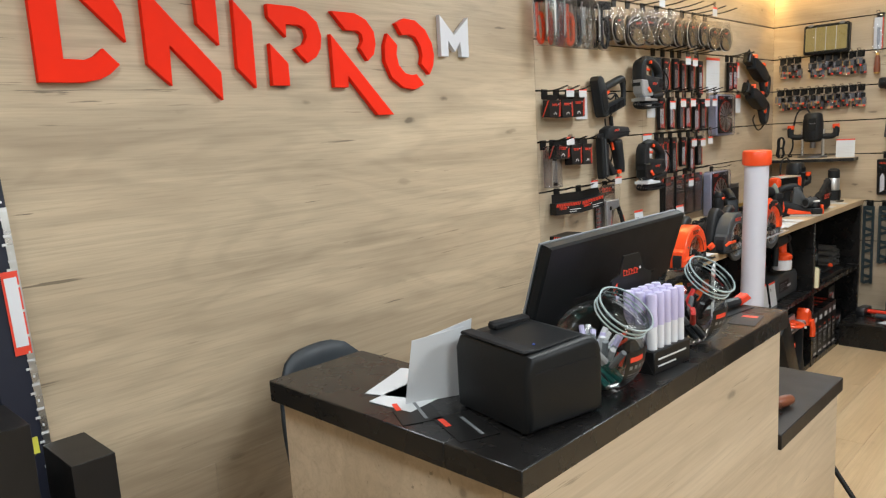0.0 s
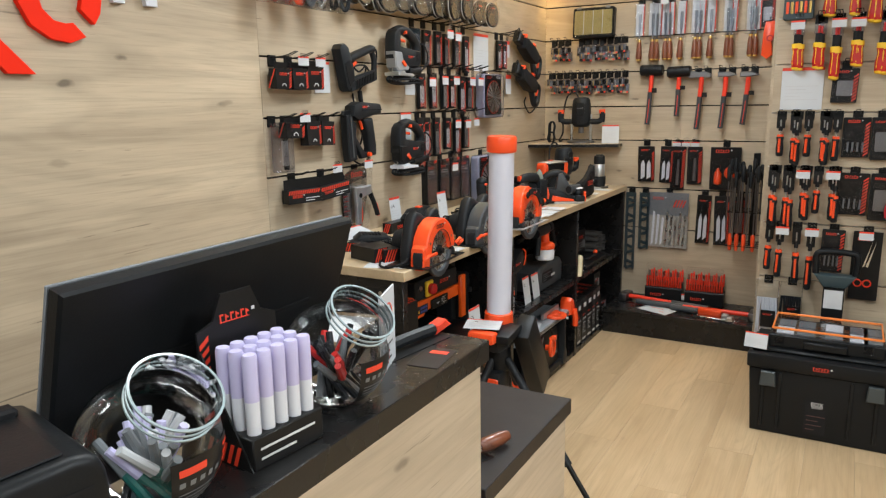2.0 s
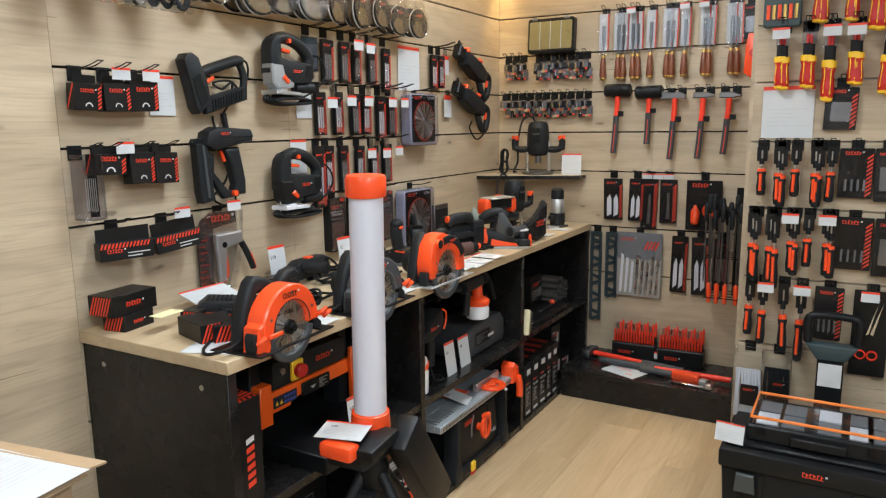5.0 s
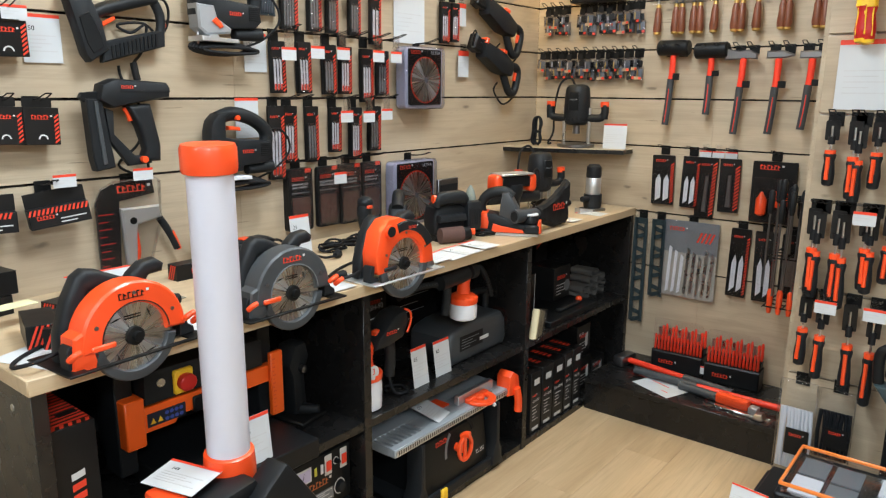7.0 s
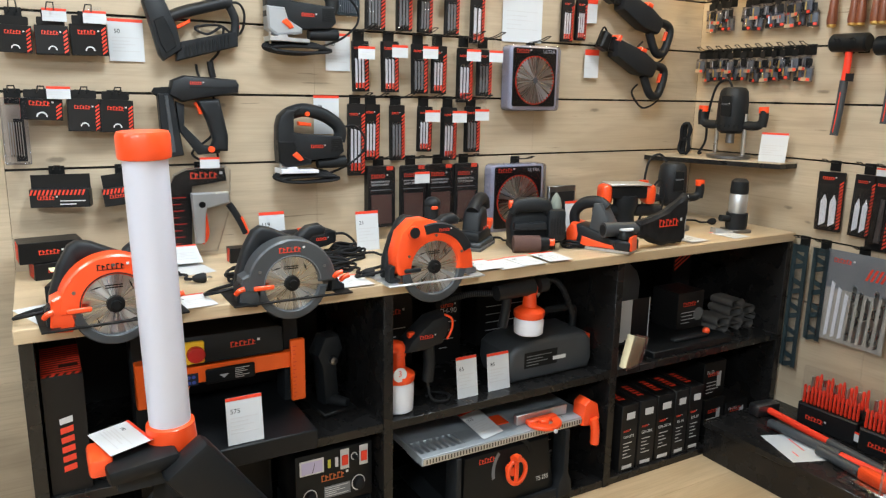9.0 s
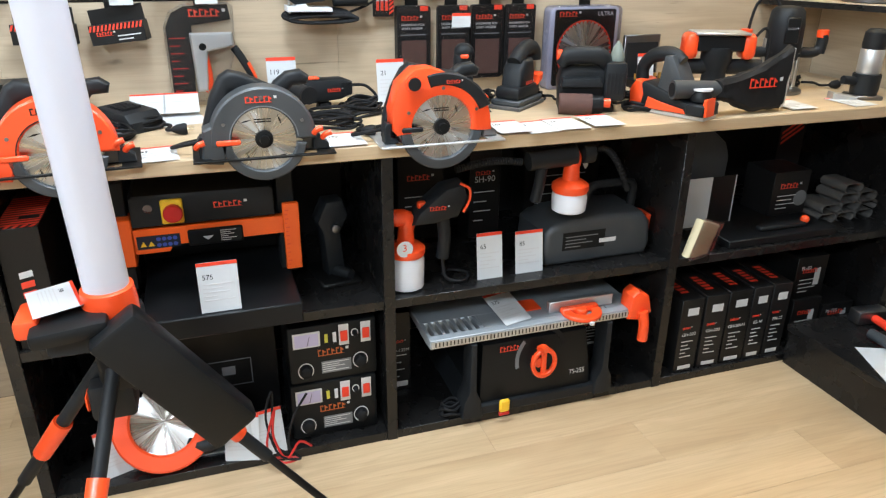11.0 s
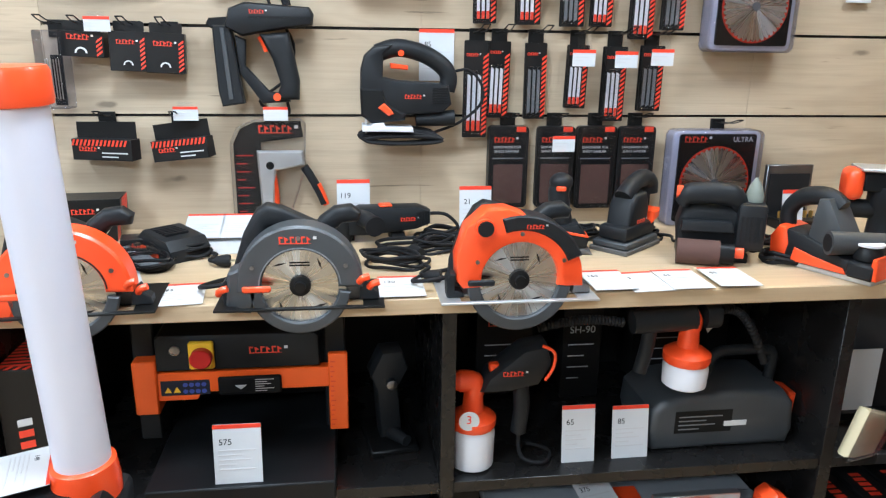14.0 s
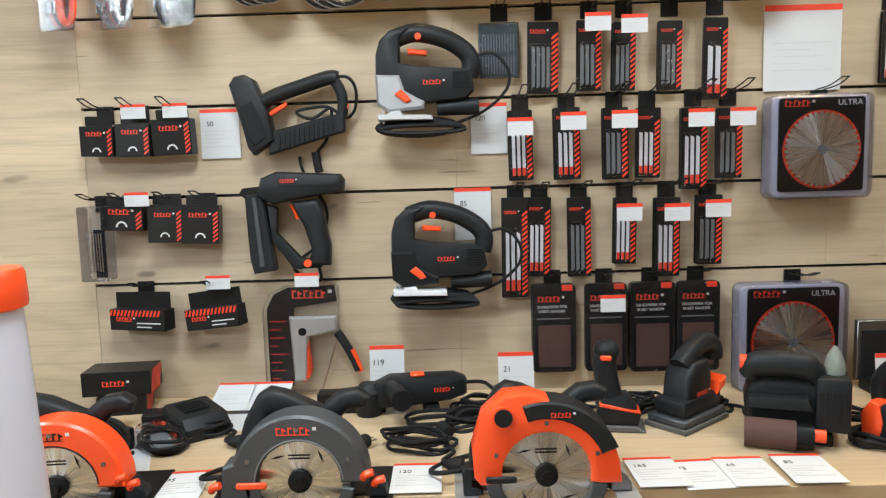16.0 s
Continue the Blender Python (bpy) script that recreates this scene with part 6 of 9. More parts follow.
def miter_saw(m):
    t = thing("circular_saw", m, "orange circular saw stored on the bottom shelf", "circular saw")
    disc = part("blade", saw_disc_mesh(fresh(), 0.1, 0.0, 40, 0.005), blade_steel, t)
    disc.location = (0, 0, 0.13)
    disc.rotation_euler = (radians(-30), 0, 0)
    for n_, a0, a1, mt in (("upper_guard", 150, 330, orange), ("handle_guard", -40, 40, orange)):
        o = part(n_, ring_slab(fresh(), 0, 0, 0.092, 0.142, a0, a1, -0.02, 0.045, 18, 0.006), mt, t)
        o.matrix_basis = pose(0, 0, 0.13, -30, 0, 0)
    part("motor", spun(fresh(), [(0.03, 0.03), (0.06, 0.04), (0.055, 0.14)], 18, "y", (0.03, 0.02, 0.08)), tool_black, t)
    part("grip", sweep(fresh(), v3([(60, -30, 60), (110, -50, 60), (150, -40, 70), (170, 0, 60)]), 0.022, 10), tool_black, t)
    part("clamp", sweep(fresh(), v3([(120, -60, 80), (150, -70, 95), (175, -60, 110)]), 0.011, 8), orange, t)
    part("plate", box(fresh(), -0.15, 0.17, -0.02, 0.10, 0.0, 0.006, 0.001), alu, t)


miter_saw(on_shelf(3.03, -1.46, LOW))

# ---- bench shelves, second bay ----
def spray_gun(parent, x, y, z, flip=1, k=1.0):
    part("cup", spun(fresh(), [(0.043, 0.104 - 0.104 * k), (0.052, 0.11 - 0.104 * k), (0.054, 0.09), (0.05, 0.105)], 22, "z", (x, y, z)), white_plastic, parent, "white paint cup")
    part("collar", spun(fresh(), [(0.053, 0.105), (0.056, 0.112), (0.056, 0.128), (0.042, 0.138), (0.026, 0.144), (0.022, 0.2)], 22, "z", (x, y, z)), orange, parent, "orange cup lid")
    part("head", sweep(fresh(), [(x, y, z + 0.19), (x, y, z + 0.215), (x - 0.035 * flip, y, z + 0.22)], 0.026, 12), orange, parent)
    part("nozzle", rod(fresh(), (x - 0.03 * flip, y, z + 0.22), (x - 0.065 * flip, y, z + 0.22), 0.026, 0.016), orange, parent)


s1 = thing("paint_sprayer", on_shelf(3.752, -1.46), "orange and white electric paint spray gun", "spray gun")
spray_gun(s1, 0, 0, 0.0)
part("body", slab(fresh(), mm([(10, 200), (30, 240), (110, 305), (165, 315), (180, 270), (150, 215), (80, 200)]), -0.04, 0.05, 0.018, 2), tool_black, s1)
part("grip", sweep(fresh(), v3([(110, 0, 220), (118, 0, 150), (112, 0, 80)]), 0.02, 10), tool_black, s1)
part("band", sweep(fresh(), v3([(150, -41, 318), (178, -41, 300), (178, -41, 265), (160, -41, 232)]), 0.004, 8), orange, s1, "orange rim band")
part("trigger", box(fresh(), 0.035, 0.065, -0.015, 0.01, 0.24, 0.262, 0.004), orange, s1)
mark(s1, 0.09, 0.245, -0.0408, 0.06)
part("badge", slab(fresh(), arc(-0.018, 0.143, 0.024, 0, 359, 24), -0.0545, -0.0525), white_paper, s1, "round white badge")
text(s1, "3", -0.018, 0.137, -0.0549, 0.03, red_print)
part("cord", sweep(fresh(), v3([(112, 0, 80), (118, -20, 20), (170, -30, 8), (200, 20, 8), (150, 60, 8), (120, 20, 14)]), 0.005, 7), black_rubber, s1)

s2 = thing("paint_station", on_shelf(4.39, -1.545), "black paint sprayer base with carrying handle", "paint sprayer")
part("tank", slab(fresh(), mm([(-180, 0), (-195, 50), (-190, 112), (-165, 132), (-100, 146), (0, 154), (160, 148), (188, 115), (195, 40), (182, 0)]), -0.09, 0.12, 0.02, 3), tool_grey, s2)
part("handle", sweep(fresh(), v3([(-25, 0, 140), (-8, 0, 190), (12, 0, 222), (60, 0, 228), (140, 0, 226), (162, 0, 216), (164, 0, 180), (160, 0, 140)]), 0.014, 10, 3), tool_black, s2)
part("latch", slab(fresh(), mm([(185, 50), (212, 50), (216, 120), (195, 125)]), -0.05, 0.02, 0.004), orange, s2, "orange side latch")
part("label_plate", box(fresh(), -0.13, 0.02, -0.0915, -0.0905, 0.05, 0.11), case_black, s2)
lines(s2, -0.12, 0.0, 0.055, 0.1, -0.0918, 4, mid_grey)
part("barcode", box(fresh(), 0.0, 0.06, -0.0918, -0.0905, 0.064, 0.078), light_print, s2)
part("cord", sweep(fresh(), v3([(205, 0, 100), (250, -20, 120), (255, -20, 60), (215, 0, 40)]), 0.005, 7), black_rubber, s2)
spray_gun(s2, -0.125, -0.10, 0.148, 1, 0.6)
part("gun_body", rod(fresh(), (-0.12, -0.10, 0.367), (-0.27, -0.10, 0.357), 0.034, 0.028), tool_black, s2)
part("gun_grip", sweep(fresh(), v3([(-222, -100, 352), (-228, -100, 290), (-240, -100, 230)]), 0.017, 10), tool_black, s2)
part("gun_cap", rod(fresh(), (-0.095, -0.10, 0.367), (-0.06, -0.10, 0.367), 0.03), tool_black, s2)


def corrugated(pts, r):
    """A ribbed hose along points: one tube whose radius swells and shrinks."""
    bm = fresh()
    rings = []
    for i, p in enumerate(pts):
        d = (Vector(pts[min(i + 1, len(pts) - 1)]) - Vector(pts[max(i - 1, 0)])).normalized()
        q = d.to_track_quat("Z", "Y")
        k = r * (1.0 if i % 2 else 0.76)
        rings.append([bm.verts.new(Vector(p) + q @ Vector((k * math.cos(a * math.pi / 5), k * math.sin(a * math.pi / 5), 0))) for a in range(10)])
    for u, v in zip(rings, rings[1:]):
        for a in range(10):
            bm.faces.new((u[a], u[(a + 1) % 10], v[(a + 1) % 10], v[a]))
    bm.faces.new(rings[0][::-1])
    bm.faces.new(rings[-1])
    return bm


part("air_hose", corrugated([(-0.29 - i * 0.004, -0.10, 0.357 + 0.01 * math.sin(i * 0.07)) for i in range(52)], 0.0125), black_rubber, s2)
part("suction_hose", corrugated([(-0.05 + 0.14 * i / 43, -0.08, 0.367 + 0.02 * math.sin(i * 3 / 43) - 0.14 * (i / 43) ** 2) for i in range(44)], 0.012), black_rubber, s2)
part("tag", slab(fresh(), mm([(-66, 332), (-52, 342), (-40, 312), (-50, 300)]), -0.05, -0.049), white_paper, s2)
for u, x, w, h, lab in ((4.115, -1.76, 0.112, 0.36, "SH-90"), (3.90, -1.80, 0.16, 0.34, ""), (4.46, -1.86, 0.30, 0.36, "")):
    c = carton(on_shelf(u, x), w, 0.11, h, "black product carton standing at the shelf back")
    if lab:
        text(c, lab, 0, h * 0.55, -0.0006, 0.03, light_print)
price_card(on_shelf(4.01, -1.435), 0.082, 0.145, "65", lean=-8)
price_card(on_shelf(4.143, -1.44), 0.092, 0.135, "85", lean=-8)

ts = thing("table_saw", on_shelf(4.175, -1.41, LOW) @ Matrix.Diagonal((1, 1, 1.22, 1)), "black table saw with grey top and orange fittings", "table saw")
part("cabinet", slab(fresh(), mm([(-205, 14), (-200, 205), (165, 205), (195, 60), (195, 14)]), -0.02, 0.38, 0.01, 2), case_black, ts)
part("base", slab(fresh(), mm([(-250, 0), (-262, 14), (-235, 30), (238, 30), (252, 14), (245, 0)]), -0.035, 0.40, 0.004), tool_black, ts)
for s in (-0.235, 0.235):
    part("leg", slab(fresh(), [(s - 0.034, 0), (s + 0.034, 0), (s + 0.028, 0.05), (s + 0.012, 0.08), (s + 0.01, 0.222), (s - 0.01, 0.222), (s - 0.012, 0.08), (s - 0.03, 0.05)], -0.045, 0.03, 0.006, 2), tool_black, ts)
bm = fresh()
box(bm, -0.375, 0.34, 0.075, 0.40, 0.225, 0.25, 0.003)
box(bm, -0.375, 0.34, -0.035, -0.005, 0.225, 0.25, 0.002)
for i in range(8):
    x0 = -0.375 + i * 0.0245
    box(bm, x0, x0 + 0.011, -0.006, 0.076, 0.225, 0.25)
box(bm, -0.19, 0.10, -0.006, 0.076, 0.225, 0.25)
for i in range(6):
    x0 = 0.10 + i * 0.0245
    box(bm, x0, x0 + 0.012, -0.006, 0.076, 0.225, 0.25)
box(bm, 0.24, 0.34, -0.006, 0.076, 0.225, 0.25)
part("table_top", bm, table_grey, ts, "grey slotted cast table")
part("ruler", box(fresh(), -0.37, 0.335, -0.039, -0.0355, 0.228, 0.246), alu, ts)
bm = fresh()
for i in range(58):
    x0 = -0.36 + i * 0.0118
    box(bm, x0, x0 + 0.0035, -0.0402, -0.0392, 0.232, 0.244)
part("ruler_scale", bm, card_black, ts)
part("insert", box(fresh(), -0.09, 0.03, 0.05, 0.12, 0.2505, 0.2535), orange, ts)
part("fence_rail", slab(fresh(), mm([(300, 222), (305, 290), (330, 305), (370, 285), (385, 235), (345, 215)]), -0.05, 0.02, 0.01, 2), orange, ts, "orange fence clamp")
part("fence_handle", sweep(fresh(), v3([(345, -55, 245), (350, -62, 205), (350, -62, 162)]), 0.017, 10), orange, ts)
flat = pose(0.14, -0.015, 0.2505, -90, 0, 0)
part("miter_gauge", ring_slab(fresh(), 0, 0, 0.034, 0.066, 176, 364, -0.012, 0.0, 20, 0.003), orange, ts, "orange mitre gauge").matrix_basis = flat
part("miter_hub", slab(fresh(), arc(0, 0, 0.02, 0, 350, 14), -0.016, 0.0, 0.003), orange, ts).matrix_basis = flat
part("miter_bar", box(fresh(), 0.075, 0.205, -0.014, 0.012, 0.2505, 0.268, 0.004), orange, ts)
part("miter_tip", box(fresh(), 0.133, 0.147, -0.092, -0.0815, 0.246, 0.256, 0.002), light_print, ts)
part("miter_fence", box(fresh(), 0.04, 0.27, 0.013, 0.035, 0.2505, 0.282, 0.002), alu, ts, "bright aluminium fence")
part("wheel", ring_slab(fresh(), 0.0, 0.139, 0.032, 0.045, 0, 359.9, -0.06, -0.045, 24, 0.003), orange, ts, "orange hand wheel")
part("wheel_spokes", box(fresh(), -0.009, 0.009, -0.056, -0.046, 0.099, 0.179, 0.003), orange, ts)
part("wheel_crank", sweep(fresh(), v3([(-15, -45, 179), (-12, -62, 190), (-8, -80, 192)]), 0.011, 8), orange, ts)
part("axle", rod(fresh(), (-0.015, -0.05, 0.139), (-0.015, -0.018, 0.139), 0.014), orange, ts)
part("slot", ring_slab(fresh(), 0.0, 0.139, 0.085, 0.098, 20, 75, -0.0235, -0.0205, 12), black_rubber, ts)
part("scale", ring_slab(fresh(), 0.0, 0.139, 0.074, 0.086, 135, 195, -0.0225, -0.0205, 12), mid_grey, ts)
mark(ts, -0.10, 0.175, -0.0205, 0.08)
text(ts, "TS-255", 0.14, 0.07, -0.0208, 0.02, light_print)
part("switch_yellow", box(fresh(), -0.15, -0.115, -0.064, -0.05, 0.012, 0.05, 0.005), yellow, ts, "yellow switch")
part("switch_red", box(fresh(), -0.15, -0.115, -0.062, -0.05, -0.02 + 0.022, 0.0115, 0.002), deep_red, ts)
cable_heap(ts, -0.30, 0.0, 0.035, 5)
price_card(pose(-1.40, 4.10, LOW + 0.3075, 0, 0, 90) @ pose(0, 0, 0, -72, 0, 14), 0.10, 0.14, "375", "white price card leaning on the saw table")
for u, w, h, lab, x in ((3.765, 0.075, 0.29, "HD-132M", -1.60), (4.53, 0.13, 0.14, "HF-452E", -1.66)):
    c = carton(on_shelf(u, x, LOW), w, 0.2, h, "black product carton on the bottom shelf")
    text(c, lab, 0, h * 0.5, -0.0008, 0.016, light_print)
    part("barcode", box(fresh(), -w * 0.36, w * 0.36, -0.0008, -0.0002, h * 0.03, h * 0.1), light_print, c)

# ---- bench shelves, third bay ----
for u, w, h, lab in ((4.755, 0.088, 0.285, "GH-203"), (4.855, 0.088, 0.285, "GH-203"), (4.955, 0.094, 0.288, "GH-201N"), (5.048, 0.078, 0.288, "ES-16"), (5.135, 0.08, 0.29, "EN-25")):
    c = carton(on_shelf(u, -1.40, LOW, random.uniform(-2, 2)), w, 0.38, h, "tall black machine carton with white model label", "machine cartons", False, "machine_carton", False)
    text(c, lab, 0, h * 0.5, -0.0008, 0.0175, light_print)
    mark(c, -0.01, h * 0.60, -0.0005, w * 0.45)
    part("label", box(fresh(), -w * 0.2, w * 0.3, -0.001, -0.0003, h * 0.78, h * 0.88), white_paper, c, "white sticker")
    lines(c, -w * 0.3, w * 0.25, h * 0.18, h * 0.45, -0.0005, 5, light_print)
    part("barcode", box(fresh(), -w * 0.3, w * 0.3, -0.001, -0.0003, h * 0.03, h * 0.08), light_print, c)
    for k in range(5):
        o = part("top_emblem", box(fresh(), -0.016, 0.016, 0, 0.0006, 0.05 + k * 0.022, 0.064 + k * 0.022), red_print, c)
        o.matrix_basis = pose(0, 0, h + 0.0008, -90, 0, 0)
for u, w, h, z, lab, x in ((5.33, 0.13, 0.17, LOW, "", -1.46), (5.325, 0.14, 0.17, 0.171, "PL-82", -1.47), (5.50, 0.15, 0.12, LOW, "PL-113", -1.47)):
    c = carton(on_shelf(u, x, z), w, 0.25, h, "black product carton stacked in the end bay")
    part("label", box(fresh(), w * 0.12, w * 0.3, -0.001, -0.0003, h * 0.3, h * 0.7), white_paper, c)
    if lab:
        text(c, lab, -w * 0.2, h * 0.7, -0.0012, 0.02, light_print)
fb = carton(on_shelf(5.235, -1.56, SH + 0.0285), 0.16, 0.15, 0.165, "black filter carton with a printed filter picture")
part("picture", spun(fresh(), [(0.02, -0.002), (0.03, -0.0005)], 20, "y", (0.05, 0, 0.06)), mid_grey, fb)
tray = thing("display_tray", on_shelf(5.12, -1.52), "black tray with tools on the shelf", "tray")
part("tray", box(fresh(), -0.26, 0.20, -0.12, 0.2, 0.0, 0.028, 0.003), case_black, tray)
bl = part("belt_pick", box(fresh(), -0.1, 0.1, -0.08, -0.05, 0.03, 0.045, 0.004), tool_black, tray)
part("belt_tip", ball(fresh(), (0.1, -0.065, 0.05), 0.016), orange, tray)
for r in range(4):
    for k in range(3 - (r == 3)):
        if r >= 2 and k == 0:
            continue
        b = thing("sanding_belt", on_shelf(5.372 + k * 0.088 + (r % 2) * 0.012, -1.50, SH + r * 0.036), "rolled grey sanding belt on the shelf", "sanding belt", "rolled sanding belts")
        bm = fresh()
        out = arc(0.025, 0.018, 0.0175, -90, 90, 8) + arc(-0.025, 0.018, 0.0175, 90, 270, 8)
        inn = arc(-0.025, 0.018, 0.0155, 270, 90, 8) + arc(0.025, 0.018, 0.0155, 90, -90, 8)
        slab(bm, out + inn, 0.0, 0.12)
        part("belt", bm, sand_grey, b)
vb = thing("catalogue", on_shelf(4.893, -1.52, SH), "open black and white catalogue standing on the shelf", "catalogue")
part("page", box(fresh(), -0.1, 0.0, 0.05, 0.053, 0.02, 0.20), white_paper, vb)
part("cover", box(fresh(), 0.0, 0.1, 0.05, 0.053, 0.02, 0.20), card_black, vb)
part("cover_edge", box(fresh(), 0.096, 0.1, 0.0485, 0.0498, 0.02, 0.20), white_paper, vb)
part("foot", box(fresh(), -0.1, 0.1, 0.03, 0.07, 0.0, 0.02), case_black, vb)
bmx = thing("dust_bag", on_shelf(4.735, -1.40, SH, 15), "folded cream filter bag in clear wrapping", "filter bag")
part("bag", slab(fresh(), mm([(-70, 8), (-20, 130), (75, 95), (30, 0), (-40, 0)]), -0.02, 0.015, 0.01, 2), plain("cream_cloth", (0.62, 0.54, 0.34), 0.8), bmx)
part("wrap", slab(fresh(), mm([(-78, 2), (-22, 140), (85, 100), (38, 0), (-40, 0)]), -0.026, -0.023, 0.001), clear_hard, bmx)
vac = thing("vacuum_head", on_shelf(4.92, -1.72, SH), "grey vacuum cleaner nozzle at the shelf back", "vacuum part")
part("shell", slab(fresh(), mm([(-150, 0), (-150, 320), (-120, 350), (20, 345), (90, 290), (110, 240), (100, 0)]), -0.06, 0.1, 0.02, 2), tool_grey, vac)
st2 = thing("striped_box", on_shelf(5.43, -1.80, SH), "black box with red striped side at the shelf back", "box")
part("body", box(fresh(), -0.06, 0.06, 0, 0.1, 0, 0.33), card_black, st2)
part("stripe", stripes(fresh(), -0.05, 0.05, 0.22, 0.33, -0.0005, 0.02), red_print, st2)
cx = carton(on_shelf(4.80, -1.90, SH), 0.2, 0.08, 0.2, "black carton at the shelf back")

# ---- back wall ----
def hang_pack(place, u, z, w, h, slat, kind="knife", off=0.02, label="black carded knife blades with red striped edge"):
    p = thing("carded_pack", place(u, z, off) @ pose(0, 0, 0, 0, random.uniform(-1.5, 1.5), 0), label, "carded pack", "carded goods")
    for i in range(2):
        part("card", slab(fresh(), rounded(-w / 2, w / 2, -h, 0, 0.004, 2), -0.003 - 0 * i + i * 0.006, i * 0.006), card_black, p)
    y = -0.0033
    if kind == "knife":
        for s in (-0.2, 0.16):
            part("blade", slab(fresh(), [(w * (s - 0.12), -h * 0.93), (w * (s + 0.12), -h * 0.86), (w * (s + 0.12), -h * 0.5), (w * (s + 0.02), -h * 0.38), (w * (s - 0.12), -h * 0.5)], y - 0.002, y), white_plastic, p, "bright snap-off blade")
        part("stripe", stripes(fresh(), w * 0.34, w * 0.48, -h * 0.97, -h * 0.1, y, 0.014), red_print, p)
    elif kind == "saw":
        part("tool", slab(fresh(), [(-w * 0.12, -h * 0.9), (w * 0.14, -h * 0.9), (w * 0.1, -h * 0.3), (-w * 0.06, -h * 0.3)], y - 0.008, y, 0.003), dark_steel, p)
        part("stripe", stripes(fresh(), w * 0.26, w * 0.48, -h * 0.97, -h * 0.05, y, 0.016), red_print, p)
    elif kind == "round":
        part("tool", spun(fresh(), [(w * 0.12, y - 0.014), (w * 0.2, y - 0.01), (w * 0.22, y)], 18, "y", (w * 0.18, 0, -h * 0.6)), orange, p, "orange chalk reel")
        part("bottle", spun(fresh(), [(0.012, 0), (0.024, 0.01), (0.024, 0.075), (0.012, 0.095), (0.006, 0.11)], 14, "z", (-w * 0.22, -0.02, -h * 0.88)), orange, p, "orange powder bottle")
        part("shell", slab(fresh(), rounded(-w * 0.47, w * 0.47, -h * 0.97, -h * 0.25, 0.02, 4), -0.045, -0.04, 0.003), clear_film, p)
    elif kind == "pliers":
        for c, k in ((-0.2, 0.92), (0.16, 0.8)):
            part("jaw", slab(fresh(), [(w * (c - 0.05), -h * 0.42), (w * (c - 0.02), -h * 0.22), (w * (c + 0.02), -h * 0.22), (w * (c + 0.05), -h * 0.42)], y - 0.012, y - 0.001, 0.003), dark_steel, p)
            for s in (-1, 1):
                part("grip", sweep(fresh(), [(w * (c + s * 0.03), y - 0.01, -h * 0.40), (w * (c + s * 0.12), y - 0.01, -h * 0.6), (w * (c + s * 0.1), y - 0.01, -h * k)], 0.0075, 8), bright_red if s < 0 or c < 0 else tool_black, p, "plier grip")
        part("shell", slab(fresh(), rounded(-w * 0.47, w * 0.47, -h * 0.98, -h * 0.1, 0.01, 3), -0.022, -0.019, 0.002), clear_film, p)
    elif kind == "bits":
        for i in range(4):
            part("bit", rod(fresh(), (-w * 0.28 + i * w * 0.18, y - 0.004, -h * 0.85), (-w * 0.28 + i * w * 0.18, y - 0.004, -h * 0.62), 0.004, n=8), mid_grey, p)
        part("stripe", stripes(fresh(), w * 0.3, w * 0.47, -h * 0.97, -h * 0.05, y, 0.016), red_print, p)
    elif kind == "shears":
        for s in (-1, 1):
            part("shear_blade", slab(fresh(), [(s * w * 0.02, -h * 0.5), (s * w * 0.1, -h * 0.52), (w * 0.24 + s * 0.008, -h * 0.14)], y - 0.004, y), steel, p)
            part("loop", ring_slab(fresh(), s * w * 0.16 - w * 0.05, -h * 0.75, w * 0.11, w * 0.16, 0, 359.9, y - 0.012, y, 18, 0.003), bright_red, p, "red finger loop")
    else:
        part("picture", slab(fresh(), rounded(-w * 0.3, w * 0.3, -h * 0.8, -h * 0.35, 0.006, 2), y - 0.004, y), dark_steel, p)
        part("stripe", stripes(fresh(), w * 0.3, w * 0.47, -h * 0.97, -h * 0.05, y, 0.016), red_print, p)
    if kind in ("knife", "saw", "bits", "other"):
        part("film", slab(fresh(), rounded(-w * 0.46, w * 0.46, -h * 0.97, -h * 0.2, 0.006, 2), y - 0.0125, y - 0.0095, 0.001), clear_film, p)
    mark(p, -w * 0.06, -h * 0.13, y, w * 0.55)
    hook(place, u, slat, 0.09)
    return p


for u, z, w, h in ((-1.24, 1.193, 0.112, 0.244), (-1.098, 1.195, 0.085, 0.249), (-1.018, 1.195, 0.09, 0.29), (-0.916, 1.195, 0.095, 0.252)):
    hang_pack(on_back, u, z, w, h, 1.234, "knife" if u < -1.05 else "saw")
hang_pack(on_back, -0.72, 1.195, 0.19, 0.281, 1.234, "round", label="chalk line set with orange reel and bottle")
for u, z, w, h in ((-0.837, 0.873, 0.09, 0.331), (-0.726, 0.872, 0.095, 0.333)):
    hang_pack(on_back, u, z, w, h, 0.902, "knife")
for u in (-1.04, -0.98, -0.92):
    price_tag(on_back(u, 1.226, 0.012), 0.055, 0.03)


